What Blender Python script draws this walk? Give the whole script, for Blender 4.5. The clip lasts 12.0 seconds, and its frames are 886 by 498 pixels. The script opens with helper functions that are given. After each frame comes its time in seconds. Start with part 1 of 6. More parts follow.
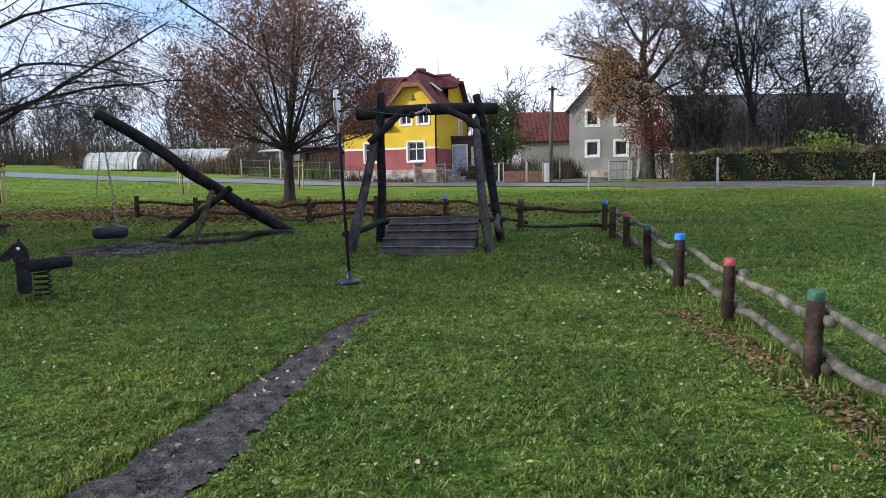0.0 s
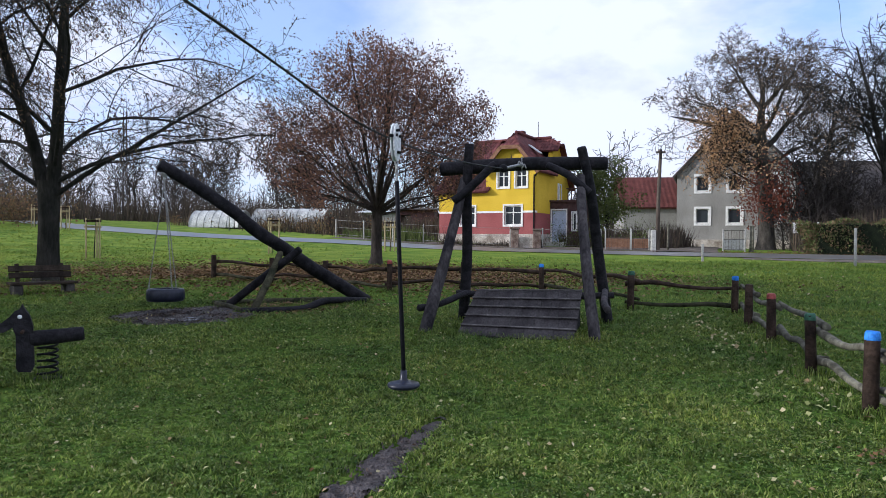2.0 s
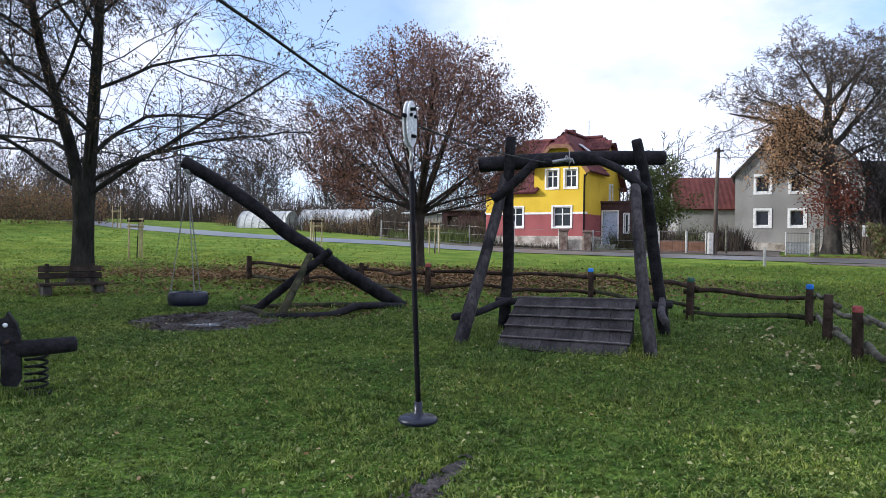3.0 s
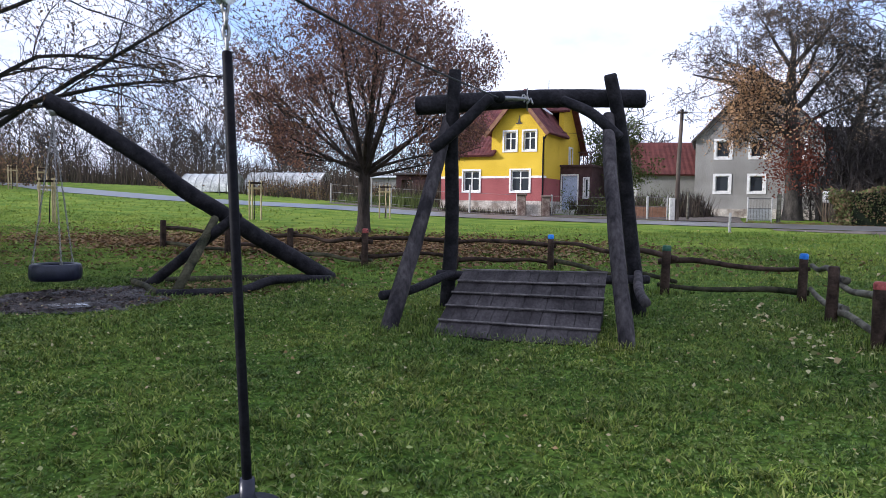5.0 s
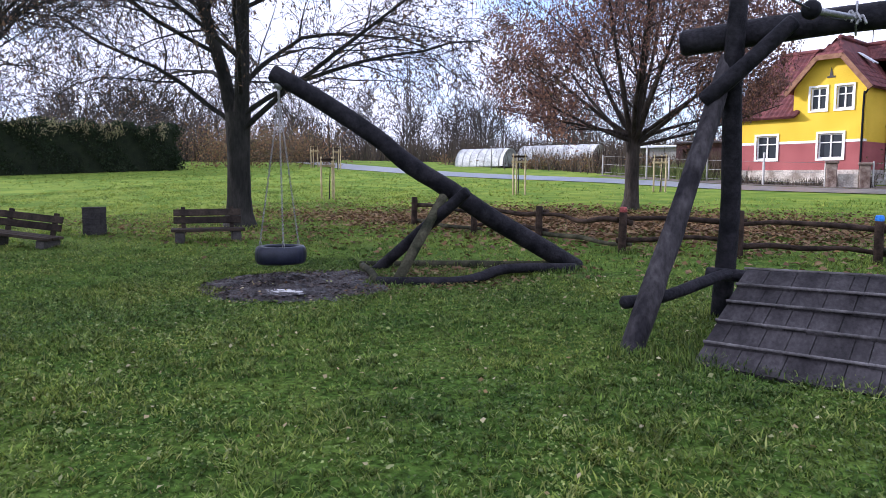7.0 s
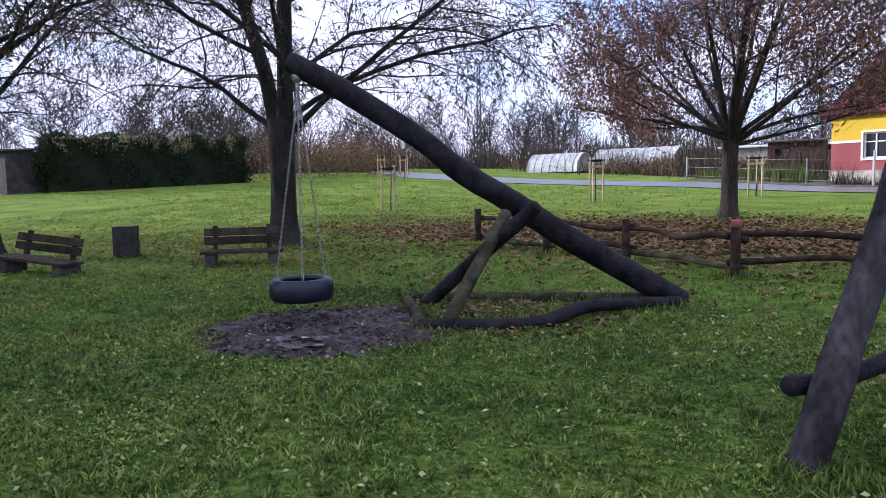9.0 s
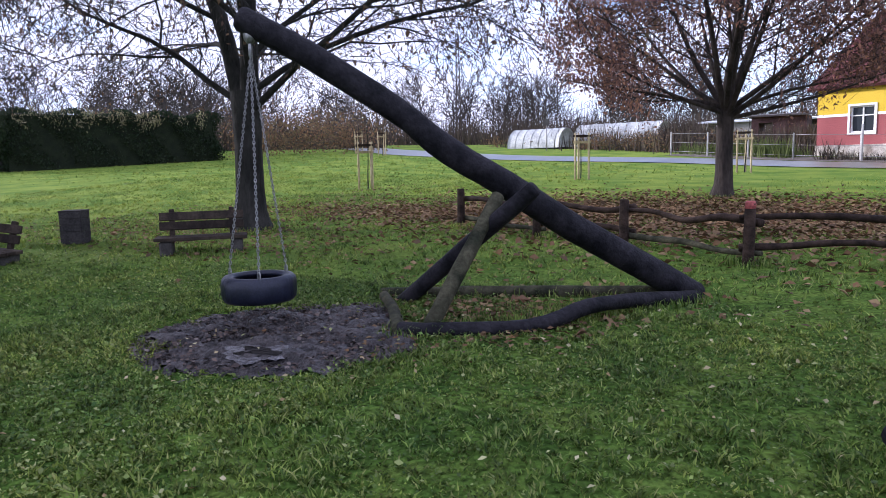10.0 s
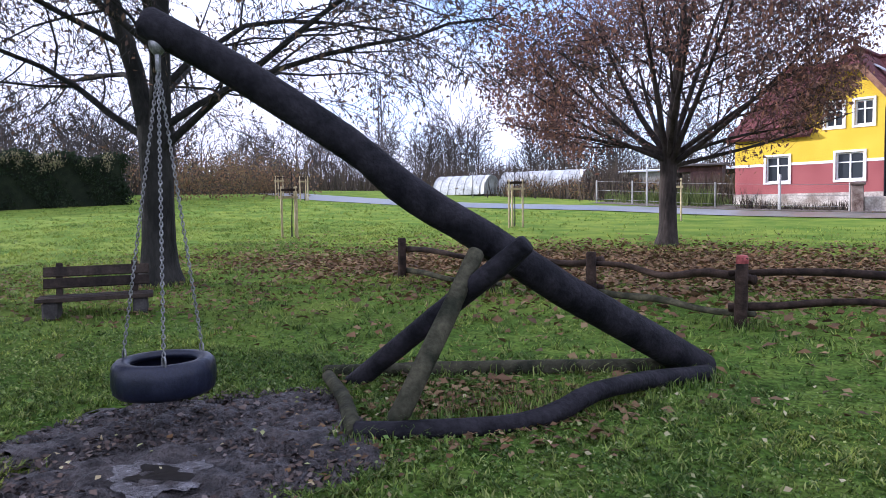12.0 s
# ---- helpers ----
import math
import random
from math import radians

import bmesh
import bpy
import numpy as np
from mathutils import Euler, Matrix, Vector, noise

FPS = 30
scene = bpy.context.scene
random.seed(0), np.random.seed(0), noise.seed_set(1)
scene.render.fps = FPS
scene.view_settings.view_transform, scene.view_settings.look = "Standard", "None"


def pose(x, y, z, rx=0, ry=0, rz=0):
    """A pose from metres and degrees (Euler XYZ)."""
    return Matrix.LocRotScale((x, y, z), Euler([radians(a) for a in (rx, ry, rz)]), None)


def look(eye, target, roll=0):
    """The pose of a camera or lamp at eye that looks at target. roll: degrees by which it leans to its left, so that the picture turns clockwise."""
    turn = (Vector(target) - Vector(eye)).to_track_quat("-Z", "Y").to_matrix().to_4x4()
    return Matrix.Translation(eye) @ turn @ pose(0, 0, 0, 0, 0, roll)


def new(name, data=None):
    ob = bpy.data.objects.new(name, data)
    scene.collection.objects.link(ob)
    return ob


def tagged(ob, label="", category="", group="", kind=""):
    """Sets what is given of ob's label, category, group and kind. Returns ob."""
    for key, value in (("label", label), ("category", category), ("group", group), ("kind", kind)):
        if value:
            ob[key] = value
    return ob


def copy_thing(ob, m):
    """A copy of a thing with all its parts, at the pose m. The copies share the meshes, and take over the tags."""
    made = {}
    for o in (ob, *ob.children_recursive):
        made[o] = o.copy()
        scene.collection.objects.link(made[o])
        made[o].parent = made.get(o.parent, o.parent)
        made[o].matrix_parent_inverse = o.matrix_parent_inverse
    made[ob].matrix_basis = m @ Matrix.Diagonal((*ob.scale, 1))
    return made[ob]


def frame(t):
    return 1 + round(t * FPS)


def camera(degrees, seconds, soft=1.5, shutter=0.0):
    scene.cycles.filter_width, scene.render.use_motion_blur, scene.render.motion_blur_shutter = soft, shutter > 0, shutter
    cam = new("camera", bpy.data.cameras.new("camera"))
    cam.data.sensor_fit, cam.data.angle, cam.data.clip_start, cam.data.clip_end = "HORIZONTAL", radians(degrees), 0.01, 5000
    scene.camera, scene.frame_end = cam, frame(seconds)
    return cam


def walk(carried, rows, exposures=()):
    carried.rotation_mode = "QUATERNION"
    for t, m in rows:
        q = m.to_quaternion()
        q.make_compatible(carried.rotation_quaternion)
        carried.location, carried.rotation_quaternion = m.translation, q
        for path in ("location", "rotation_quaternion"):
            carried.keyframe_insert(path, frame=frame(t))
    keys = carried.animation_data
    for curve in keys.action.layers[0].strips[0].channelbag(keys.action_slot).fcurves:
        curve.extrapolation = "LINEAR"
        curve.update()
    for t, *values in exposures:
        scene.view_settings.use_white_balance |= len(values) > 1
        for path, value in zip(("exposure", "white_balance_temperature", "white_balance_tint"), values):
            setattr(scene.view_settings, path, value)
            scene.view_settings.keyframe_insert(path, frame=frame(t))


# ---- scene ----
cam = camera(64.5, 12.0, 0.6)
PATH = [
    (0, (-0.071, 0.351, 1.459), (-0.058, 2.34, 1.251), -1.1),
    (0.5, (-0.049, 0.828, 1.476), (-0.16, 2.822, 1.364), -0.4),
    (1, (-0.078, 1.34, 1.448), (-0.163, 3.338, 1.41), -0.7),
    (1.5, (-0.045, 1.799, 1.441), (-0.256, 3.788, 1.432), -0.3),
    (2, (-0.033, 2.254, 1.47), (-0.292, 4.237, 1.445), 0.3),
    (2.5, (-0.038, 2.667, 1.484), (-0.354, 4.64, 1.392), 0.4),
    (2.7, (-0.01, 2.867, 1.486), (-0.41, 4.826, 1.464), 0.7),
    (4.3, (-0.005, 4.359, 1.432), (-0.354, 6.327, 1.378), -0.6),
    (4.5, (-0.003, 4.55, 1.45), (-0.345, 6.518, 1.349), -0.7),
    (5, (-0.033, 5.035, 1.416), (-0.313, 7.012, 1.299), 0.8),
    (5.5, (-0.018, 5.452, 1.446), (-0.531, 7.384, 1.38), -1.0),
    (6, (-0.001, 5.913, 1.442), (-0.698, 7.776, 1.242), 1.4),
    (6.5, (-0.09, 6.335, 1.451), (-0.873, 8.16, 1.217), 0.6),
    (7, (-0.165, 6.76, 1.446), (-1.173, 8.476, 1.247), 0.0),
    (7.5, (-0.288, 7.155, 1.469), (-1.414, 8.798, 1.289), 1.2),
    (7.7, (-0.363, 7.305, 1.454), (-1.476, 8.961, 1.312), 2.1),
    (9.3, (-1.209, 8.619, 1.492), (-2.394, 10.22, 1.313), -1.6),
    (9.5, (-1.344, 8.77, 1.485), (-2.483, 10.406, 1.319), -1.2),
    (10, (-1.57, 9.119, 1.512), (-2.702, 10.749, 1.268), -1.4),
    (10.5, (-1.833, 9.352, 1.512), (-2.874, 11.054, 1.369), -1.9),
    (11, (-2.054, 9.573, 1.56), (-3.046, 11.3, 1.391), -1.4),
    (11.5, (-2.261, 9.781, 1.539), (-3.249, 11.51, 1.358), -1.4),
    (12, (-2.485, 9.944, 1.53), (-3.427, 11.704, 1.411), -1.0),
]
walk(cam, [(t, look(eye, target, roll)) for t, eye, target, roll in PATH],
     [(0, -0.09, 5820, 13), (0.6, -0.30, 5740, 14), (1.5, -0.33, 5740, 14), (2.5, -0.12, 5740, 14), (5.0, 0.02, 5700, 18), (5.5, 0.02, 5670, 18), (6.5, 0.24, 5680, 22), (7.5, 0.45, 5640, 23), (9.5, 0.11, 5540, 26), (10.0, 0.26, 5540, 26), (10.5, 0.38, 5560, 24), (11.5, 0.30, 5540, 24), (12, 0.42, 5540, 24)])


def smooth_step(v, a, b):
    k = min(1.0, max(0.0, (v - a) / (b - a)))
    return k * k * (3 - 2 * k)


# ---------------------------------------------------------------- light
SUN_FROM = Vector((-0.94, -0.22, 0.32)).normalized()
sun = new("sun", bpy.data.lights.new("sun", "SUN"))
sun.data.energy, sun.data.angle, sun.data.color = 4.8, radians(2.0), (1.0, 0.94, 0.82)
sun.matrix_world = look((-40, -30, 30), Vector((-40, -30, 30)) - SUN_FROM)

world = bpy.data.worlds.new("sky")
scene.world = world
world.use_nodes = True
wt = world.node_tree
wt.nodes.clear()


def wnode(kind, **values):
    n = wt.nodes.new(kind)
    for key, value in values.items():
        n.inputs[key].default_value = value
    return n


sky = wt.nodes.new("ShaderNodeTexSky")
sky.sky_type = "NISHITA"
sky.sun_disc = False
sky.dust_density, sky.ozone_density = 0.2, 4.0
sky.sun_elevation = math.asin(SUN_FROM.z)
sky.sun_rotation = math.atan2(SUN_FROM.x, SUN_FROM.y)
sky_gain = wnode("ShaderNodeVectorMath")
sky_gain.operation = "SCALE"
sky_gain.inputs["Scale"].default_value = 0.275
wcoord = wt.nodes.new("ShaderNodeTexCoord")
wmap = wt.nodes.new("ShaderNodeMapping")
wmap.inputs["Scale"].default_value = (1.0, 1.0, 2.2)
wmap.inputs["Location"].default_value = (0.35, 0.1, 0.0)
cloud = wnode("ShaderNodeTexNoise", Scale=1.9, Detail=7.0, Roughness=0.55, Distortion=0.3)
cover = wt.nodes.new("ShaderNodeValToRGB")
cover.color_ramp.elements[0].color = (0.30, 0.30, 0.30, 1)
cover.color_ramp.elements[0].position, cover.color_ramp.elements[1].position = 0.40, 0.58
tone = wnode("ShaderNodeTexNoise", Scale=3.4, Detail=6.0, Roughness=0.6)
tone_ramp = wt.nodes.new("ShaderNodeValToRGB")
tone_ramp.color_ramp.elements[0].position, tone_ramp.color_ramp.elements[1].position = 0.34, 0.50
tone_ramp.color_ramp.elements[0].color = (0.88, 0.93, 1.10, 1)
tone_ramp.color_ramp.elements[1].color = (1.16, 1.19, 1.27, 1)
wmix = wt.nodes.new("ShaderNodeMix")
wmix.data_type = "RGBA"
background = wt.nodes.new("ShaderNodeBackground")
wout = wt.nodes.new("ShaderNodeOutputWorld")
wt.links.new(sky.outputs[0], sky_gain.inputs[0])
wt.links.new(wcoord.outputs["Generated"], wmap.inputs[0])
wt.links.new(wmap.outputs[0], cloud.inputs["Vector"])
wt.links.new(wmap.outputs[0], tone.inputs["Vector"])
# the cloud thins towards the open west
open_west = wt.nodes.new("ShaderNodeVectorMath")
open_west.operation = "DOT_PRODUCT"
open_west.inputs[1].default_value = Vector((-0.42, 0.80, 0.42)).normalized()
thin = wt.nodes.new("ShaderNodeMapRange")
thin.inputs["From Min"].default_value, thin.inputs["From Max"].default_value = 0.93, 0.995
thin.inputs["To Min"].default_value, thin.inputs["To Max"].default_value = 0.10, -0.22
cover_sum = wt.nodes.new("ShaderNodeMath")
wt.links.new(wcoord.outputs["Generated"], open_west.inputs[0])
wt.links.new(open_west.outputs["Value"], thin.inputs[0])
wt.links.new(cloud.outputs[0], cover_sum.inputs[0])
wt.links.new(thin.outputs[0], cover_sum.inputs[1])
wt.links.new(cover_sum.outputs[0], cover.inputs[0])
wt.links.new(tone.outputs[0], tone_ramp.inputs[0])
wt.links.new(cover.outputs[0], wmix.inputs["Factor"])
wt.links.new(sky_gain.outputs[0], wmix.inputs["A"])
wt.links.new(tone_ramp.outputs[0], wmix.inputs["B"])
wt.links.new(wmix.outputs["Result"], background.inputs[0])
wt.links.new(background.outputs[0], wout.inputs[0])


# ---------------------------------------------------------------- materials
def material(name, a, b, rough=0.85, scale=8.0, bump=0.3, fine=60.0, spread=0.12, stretch=(1, 1, 1),
             source="Object", per="object", metal=0.0, bump_size=0.01, c=None, gloss=0.2, grain=0.28):
    """Two colours mixed by coarse noise, darkened and lightened by fine grain, varied per object or per island, with relief."""
    m = bpy.data.materials.new(name)
    m.use_nodes = True
    t = m.node_tree
    p = t.nodes["Principled BSDF"]
    p.inputs["Metallic"].default_value = metal
    p.inputs["Specular IOR Level"].default_value = 0.5 if metal else gloss
    co = t.nodes.new("ShaderNodeTexCoord")
    mp = t.nodes.new("ShaderNodeMapping")
    mp.inputs["Scale"].default_value = stretch
    t.links.new(co.outputs[source], mp.inputs[0])
    n1 = t.nodes.new("ShaderNodeTexNoise")
    n1.inputs["Scale"].default_value, n1.inputs["Detail"].default_value = scale, 5
    n2 = t.nodes.new("ShaderNodeTexNoise")
    n2.inputs["Scale"].default_value, n2.inputs["Detail"].default_value = fine, 4
    for n in (n1, n2):
        t.links.new(mp.outputs[0], n.inputs["Vector"])
    ramp = t.nodes.new("ShaderNodeValToRGB")
    ramp.color_ramp.elements[0].position, ramp.color_ramp.elements[1].position = 0.35, 0.65
    ramp.color_ramp.elements[0].color, ramp.color_ramp.elements[1].color = (*a, 1), (*b, 1)
    if c:
        e = ramp.color_ramp.elements.new(0.5)
        e.color = (*c, 1)
    t.links.new(n1.outputs[0], ramp.inputs[0])
    rnd = t.nodes.new("ShaderNodeObjectInfo") if per == "object" else t.nodes.new("ShaderNodeNewGeometry")
    rnd_out = rnd.outputs["Random"] if per == "object" else rnd.outputs["Random Per Island"]
    val = t.nodes.new("ShaderNodeMapRange")
    val.inputs["To Min"].default_value, val.inputs["To Max"].default_value = 1 - spread * 2, 1 + spread * 2
    t.links.new(rnd_out, val.inputs[0])
    gr = t.nodes.new("ShaderNodeMapRange")
    gr.inputs["From Min"].default_value, gr.inputs["From Max"].default_value = 0.3, 0.7
    gr.inputs["To Min"].default_value, gr.inputs["To Max"].default_value = 1 - grain, 1 + grain
    t.links.new(n2.outputs[0], gr.inputs[0])
    mul = t.nodes.new("ShaderNodeMath")
    mul.operation = "MULTIPLY"
    t.links.new(val.outputs[0], mul.inputs[0])
    t.links.new(gr.outputs[0], mul.inputs[1])
    hsv = t.nodes.new("ShaderNodeHueSaturation")
    t.links.new(mul.outputs[0], hsv.inputs["Value"])
    t.links.new(ramp.outputs[0], hsv.inputs["Color"])
    t.links.new(hsv.outputs[0], p.inputs["Base Color"])
    rr = t.nodes.new("ShaderNodeMapRange")
    rr.inputs["To Min"].default_value, rr.inputs["To Max"].default_value = max(0.02, rough - 0.1), min(1, rough + 0.1)
    t.links.new(n1.outputs[0], rr.inputs[0])
    t.links.new(rr.outputs[0], p.inputs["Roughness"])
    if bump:
        add = t.nodes.new("ShaderNodeMath")
        add.operation = "ADD"
        t.links.new(n1.outputs[0], add.inputs[0])
        t.links.new(n2.outputs[0], add.inputs[1])
        bp = t.nodes.new("ShaderNodeBump")
        bp.inputs["Strength"].default_value, bp.inputs["Distance"].default_value = bump, bump_size
        t.links.new(add.outputs[0], bp.inputs["Height"])
        t.links.new(bp.outputs[0], p.inputs["Normal"])
    return m


def leafy(name, colours, rough=0.7, through_light=0.25, mottle=0.0):
    """Foliage: a colour for each leaf out of a few, with a little light shining through."""
    m = bpy.data.materials.new(name)
    m.use_nodes = True
    t = m.node_tree
    p = t.nodes["Principled BSDF"]
    geo = t.nodes.new("ShaderNodeNewGeometry")
    ramp = t.nodes.new("ShaderNodeValToRGB")
    ramp.color_ramp.elements[0].color = (*colours[0], 1)
    ramp.color_ramp.elements[1].color = (*colours[-1], 1)
    for i, col in enumerate(colours[1:-1]):
        e = ramp.color_ramp.elements.new((i + 1) / (len(colours) - 1))
        e.color = (*col, 1)
    t.links.new(geo.outputs["Random Per Island"], ramp.inputs[0])
    co = t.nodes.new("ShaderNodeTexCoord")
    n = t.nodes.new("ShaderNodeTexNoise")
    n.inputs["Scale"].default_value = 1.1
    t.links.new(co.outputs["Object"], n.inputs["Vector"])
    mr = t.nodes.new("ShaderNodeMapRange")
    mr.inputs["From Min"].default_value, mr.inputs["From Max"].default_value = 0.3, 0.7
    mr.inputs["To Min"].default_value, mr.inputs["To Max"].default_value = 0.75, 1.25
    t.links.new(n.outputs[0], mr.inputs[0])
    hsv = t.nodes.new("ShaderNodeHueSaturation")
    t.links.new(mr.outputs[0], hsv.inputs["Value"])
    if mottle:
        n.inputs["Scale"].default_value = 0.7
        n3 = t.nodes.new("ShaderNodeTexNoise")
        n3.inputs["Scale"].default_value, n3.inputs["Detail"].default_value = 8.0, 5
        t.links.new(co.outputs["Object"], n3.inputs["Vector"])
        mr3 = t.nodes.new("ShaderNodeMapRange")
        mr3.inputs["From Min"].default_value, mr3.inputs["From Max"].default_value = 0.36, 0.64
        mr3.inputs["To Min"].default_value, mr3.inputs["To Max"].default_value = 1 - mottle, 1 + mottle
        t.links.new(n3.outputs[0], mr3.inputs[0])
        both = t.nodes.new("ShaderNodeMath")
        both.operation = "MULTIPLY"
        t.links.new(mr.outputs[0], both.inputs[0])
        t.links.new(mr3.outputs[0], both.inputs[1])
        t.links.new(both.outputs[0], hsv.inputs["Value"])
        hue = t.nodes.new("ShaderNodeMapRange")
        hue.inputs["From Min"].default_value, hue.inputs["From Max"].default_value = 0.32, 0.68
        hue.inputs["To Min"].default_value, hue.inputs["To Max"].default_value = 0.515, 0.478
        t.links.new(n.outputs[0], hue.inputs[0])
        t.links.new(hue.outputs[0], hsv.inputs["Hue"])
    t.links.new(ramp.outputs[0], hsv.inputs["Color"])
    t.links.new(hsv.outputs[0], p.inputs["Base Color"])
    p.inputs["Roughness"].default_value = rough
    p.inputs["Specular IOR Level"].default_value = 0.15
    if through_light:
        tr = t.nodes.new("ShaderNodeBsdfTranslucent")
        t.links.new(hsv.outputs[0], tr.inputs[0])
        mx = t.nodes.new("ShaderNodeMixShader")
        mx.inputs[0].default_value = through_light
        t.links.new(p.outputs[0], mx.inputs[1])
        t.links.new(tr.outputs[0], mx.inputs[2])
        t.links.new(mx.outputs[0], t.nodes["Material Output"].inputs[0])
    return m


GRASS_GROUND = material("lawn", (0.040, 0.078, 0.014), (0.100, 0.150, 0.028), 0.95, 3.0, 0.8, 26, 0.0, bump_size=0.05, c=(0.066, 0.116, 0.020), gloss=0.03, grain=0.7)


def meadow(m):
    """The trodden play lawn, coloured dark for shade, turns into yellower meadow grass, paled for sun, further out."""
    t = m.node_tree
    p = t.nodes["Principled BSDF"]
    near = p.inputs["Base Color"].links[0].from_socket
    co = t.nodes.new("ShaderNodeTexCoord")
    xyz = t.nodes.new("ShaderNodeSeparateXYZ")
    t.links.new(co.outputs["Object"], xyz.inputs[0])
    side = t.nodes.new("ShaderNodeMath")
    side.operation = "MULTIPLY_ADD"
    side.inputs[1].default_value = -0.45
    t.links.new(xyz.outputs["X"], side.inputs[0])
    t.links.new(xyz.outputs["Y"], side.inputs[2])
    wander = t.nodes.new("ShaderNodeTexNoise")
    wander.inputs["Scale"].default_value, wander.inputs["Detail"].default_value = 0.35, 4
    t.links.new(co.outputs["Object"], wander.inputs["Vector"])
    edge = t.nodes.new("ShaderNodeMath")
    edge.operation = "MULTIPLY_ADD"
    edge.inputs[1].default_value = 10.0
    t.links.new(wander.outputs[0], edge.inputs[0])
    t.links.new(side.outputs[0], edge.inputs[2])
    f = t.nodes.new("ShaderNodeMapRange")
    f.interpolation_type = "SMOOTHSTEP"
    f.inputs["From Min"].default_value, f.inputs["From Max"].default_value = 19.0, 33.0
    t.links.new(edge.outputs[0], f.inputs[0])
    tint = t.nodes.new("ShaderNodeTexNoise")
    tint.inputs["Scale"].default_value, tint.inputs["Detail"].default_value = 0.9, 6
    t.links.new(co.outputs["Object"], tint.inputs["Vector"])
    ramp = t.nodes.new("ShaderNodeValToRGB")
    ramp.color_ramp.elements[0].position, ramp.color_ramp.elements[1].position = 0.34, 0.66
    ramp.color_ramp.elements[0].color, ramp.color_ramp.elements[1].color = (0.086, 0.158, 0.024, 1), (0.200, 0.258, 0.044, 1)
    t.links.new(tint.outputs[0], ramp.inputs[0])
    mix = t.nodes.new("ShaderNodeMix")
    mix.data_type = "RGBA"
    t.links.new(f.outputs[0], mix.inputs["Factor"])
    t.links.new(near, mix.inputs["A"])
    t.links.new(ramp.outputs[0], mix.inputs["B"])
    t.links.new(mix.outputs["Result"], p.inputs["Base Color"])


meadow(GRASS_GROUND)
MUD = material("wet_mud", (0.024, 0.020, 0.019), (0.098, 0.084, 0.080), 0.5, 9, 1.0, 34, 0.0, bump_size=0.07, gloss=0.35)
PATH_SOIL = material("trodden_soil", (0.032, 0.027, 0.027), (0.125, 0.108, 0.108), 0.55, 11, 1.0, 46, 0.0, bump_size=0.06)
ASPHALT = material("asphalt", (0.100, 0.097, 0.092), (0.175, 0.170, 0.160), 0.38, 0.6, 0.12, 60, 0.0, gloss=0.5)
TRACK = material("gravel_track", (0.085, 0.070, 0.055), (0.17, 0.145, 0.12), 0.9, 2.2, 0.5, 40, 0.0)
LOG = material("dark_stained_log", (0.009, 0.009, 0.011), (0.028, 0.026, 0.030), 0.62, 7, 0.8, 34, 0.06, (1, 1, 1), bump_size=0.012, gloss=0.08)
LOG_BROWN = material("brown_log", (0.020, 0.014, 0.011), (0.056, 0.038, 0.029), 0.75, 7, 0.8, 34, 0.12, (1, 1, 1), bump_size=0.012, gloss=0.08)
LOG_GREY = material("weathered_log", (0.050, 0.046, 0.034), (0.165, 0.158, 0.122), 0.85, 7, 0.8, 34, 0.08, (1, 1, 1), bump_size=0.012)
LOG_GREEN = material("algae_log", (0.022, 0.024, 0.015), (0.070, 0.066, 0.042), 0.85, 7, 0.8, 34, 0.08, (1, 1, 1), bump_size=0.012, gloss=0.08)
LOG_WORN = material("worn_log", (0.022, 0.020, 0.023), (0.080, 0.072, 0.074), 0.75, 6, 0.9, 30, 0.08, (1, 1, 0.45), bump_size=0.014, gloss=0.1, grain=0.4)
SHINGLE = material("ramp_board", (0.026, 0.023, 0.024), (0.068, 0.061, 0.062), 0.7, 5, 0.7, 40, 0.035, (1, 0.3, 1), bump_size=0.008, gloss=0.08)
# pale for light caught by the ramp's board ends; also the grey gate rails
LIT_EDGE_AND_RAIL = material("lit_edge_and_rail", (0.085, 0.078, 0.078), (0.190, 0.175, 0.170), 0.8, 6, 0.5, 40, 0.1, gloss=0.1)
BLUE = material("blue_paint", (0.02, 0.13, 0.50), (0.05, 0.24, 0.68), 0.6, 20, 0.3, 60, 0.05)
RED = material("red_paint", (0.20, 0.042, 0.038), (0.36, 0.095, 0.085), 0.6, 20, 0.3, 60, 0.05)
GREEN = material("green_paint", (0.022, 0.075, 0.048), (0.050, 0.125, 0.085), 0.6, 20, 0.3, 60, 0.05)
RUBBER = material("tyre_rubber", (0.006, 0.008, 0.017), (0.012, 0.015, 0.030), 0.36, 6, 0.15, 60, 0.0, gloss=0.35)
STEEL = material("galvanised_steel", (0.19, 0.19, 0.19), (0.34, 0.34, 0.33), 0.5, 30, 0.1, 120, 0.05, metal=0.9)
PLATE = material("light_plate", (0.55, 0.57, 0.60), (0.70, 0.72, 0.75), 0.5, 9, 0.1, 60, 0.0)
BLACK_METAL = material("black_metal", (0.006, 0.006, 0.008), (0.014, 0.014, 0.017), 0.55, 12, 0.15, 80, 0.0, gloss=0.06)
BRICK_PILLAR = material("flaking_brick", (0.085, 0.050, 0.040), (0.24, 0.19, 0.16), 0.95, 4, 0.6, 24, 0.1)
BARK = material("bark", (0.014, 0.014, 0.012), (0.038, 0.036, 0.031), 0.9, 5, 1.0, 22, 0.0, (1, 1, 0.3), bump_size=0.03)
BARK_RED = material("brown_bark", (0.020, 0.016, 0.014), (0.056, 0.045, 0.038), 0.9, 5, 1.0, 22, 0.0, (1, 1, 0.3), bump_size=0.03)
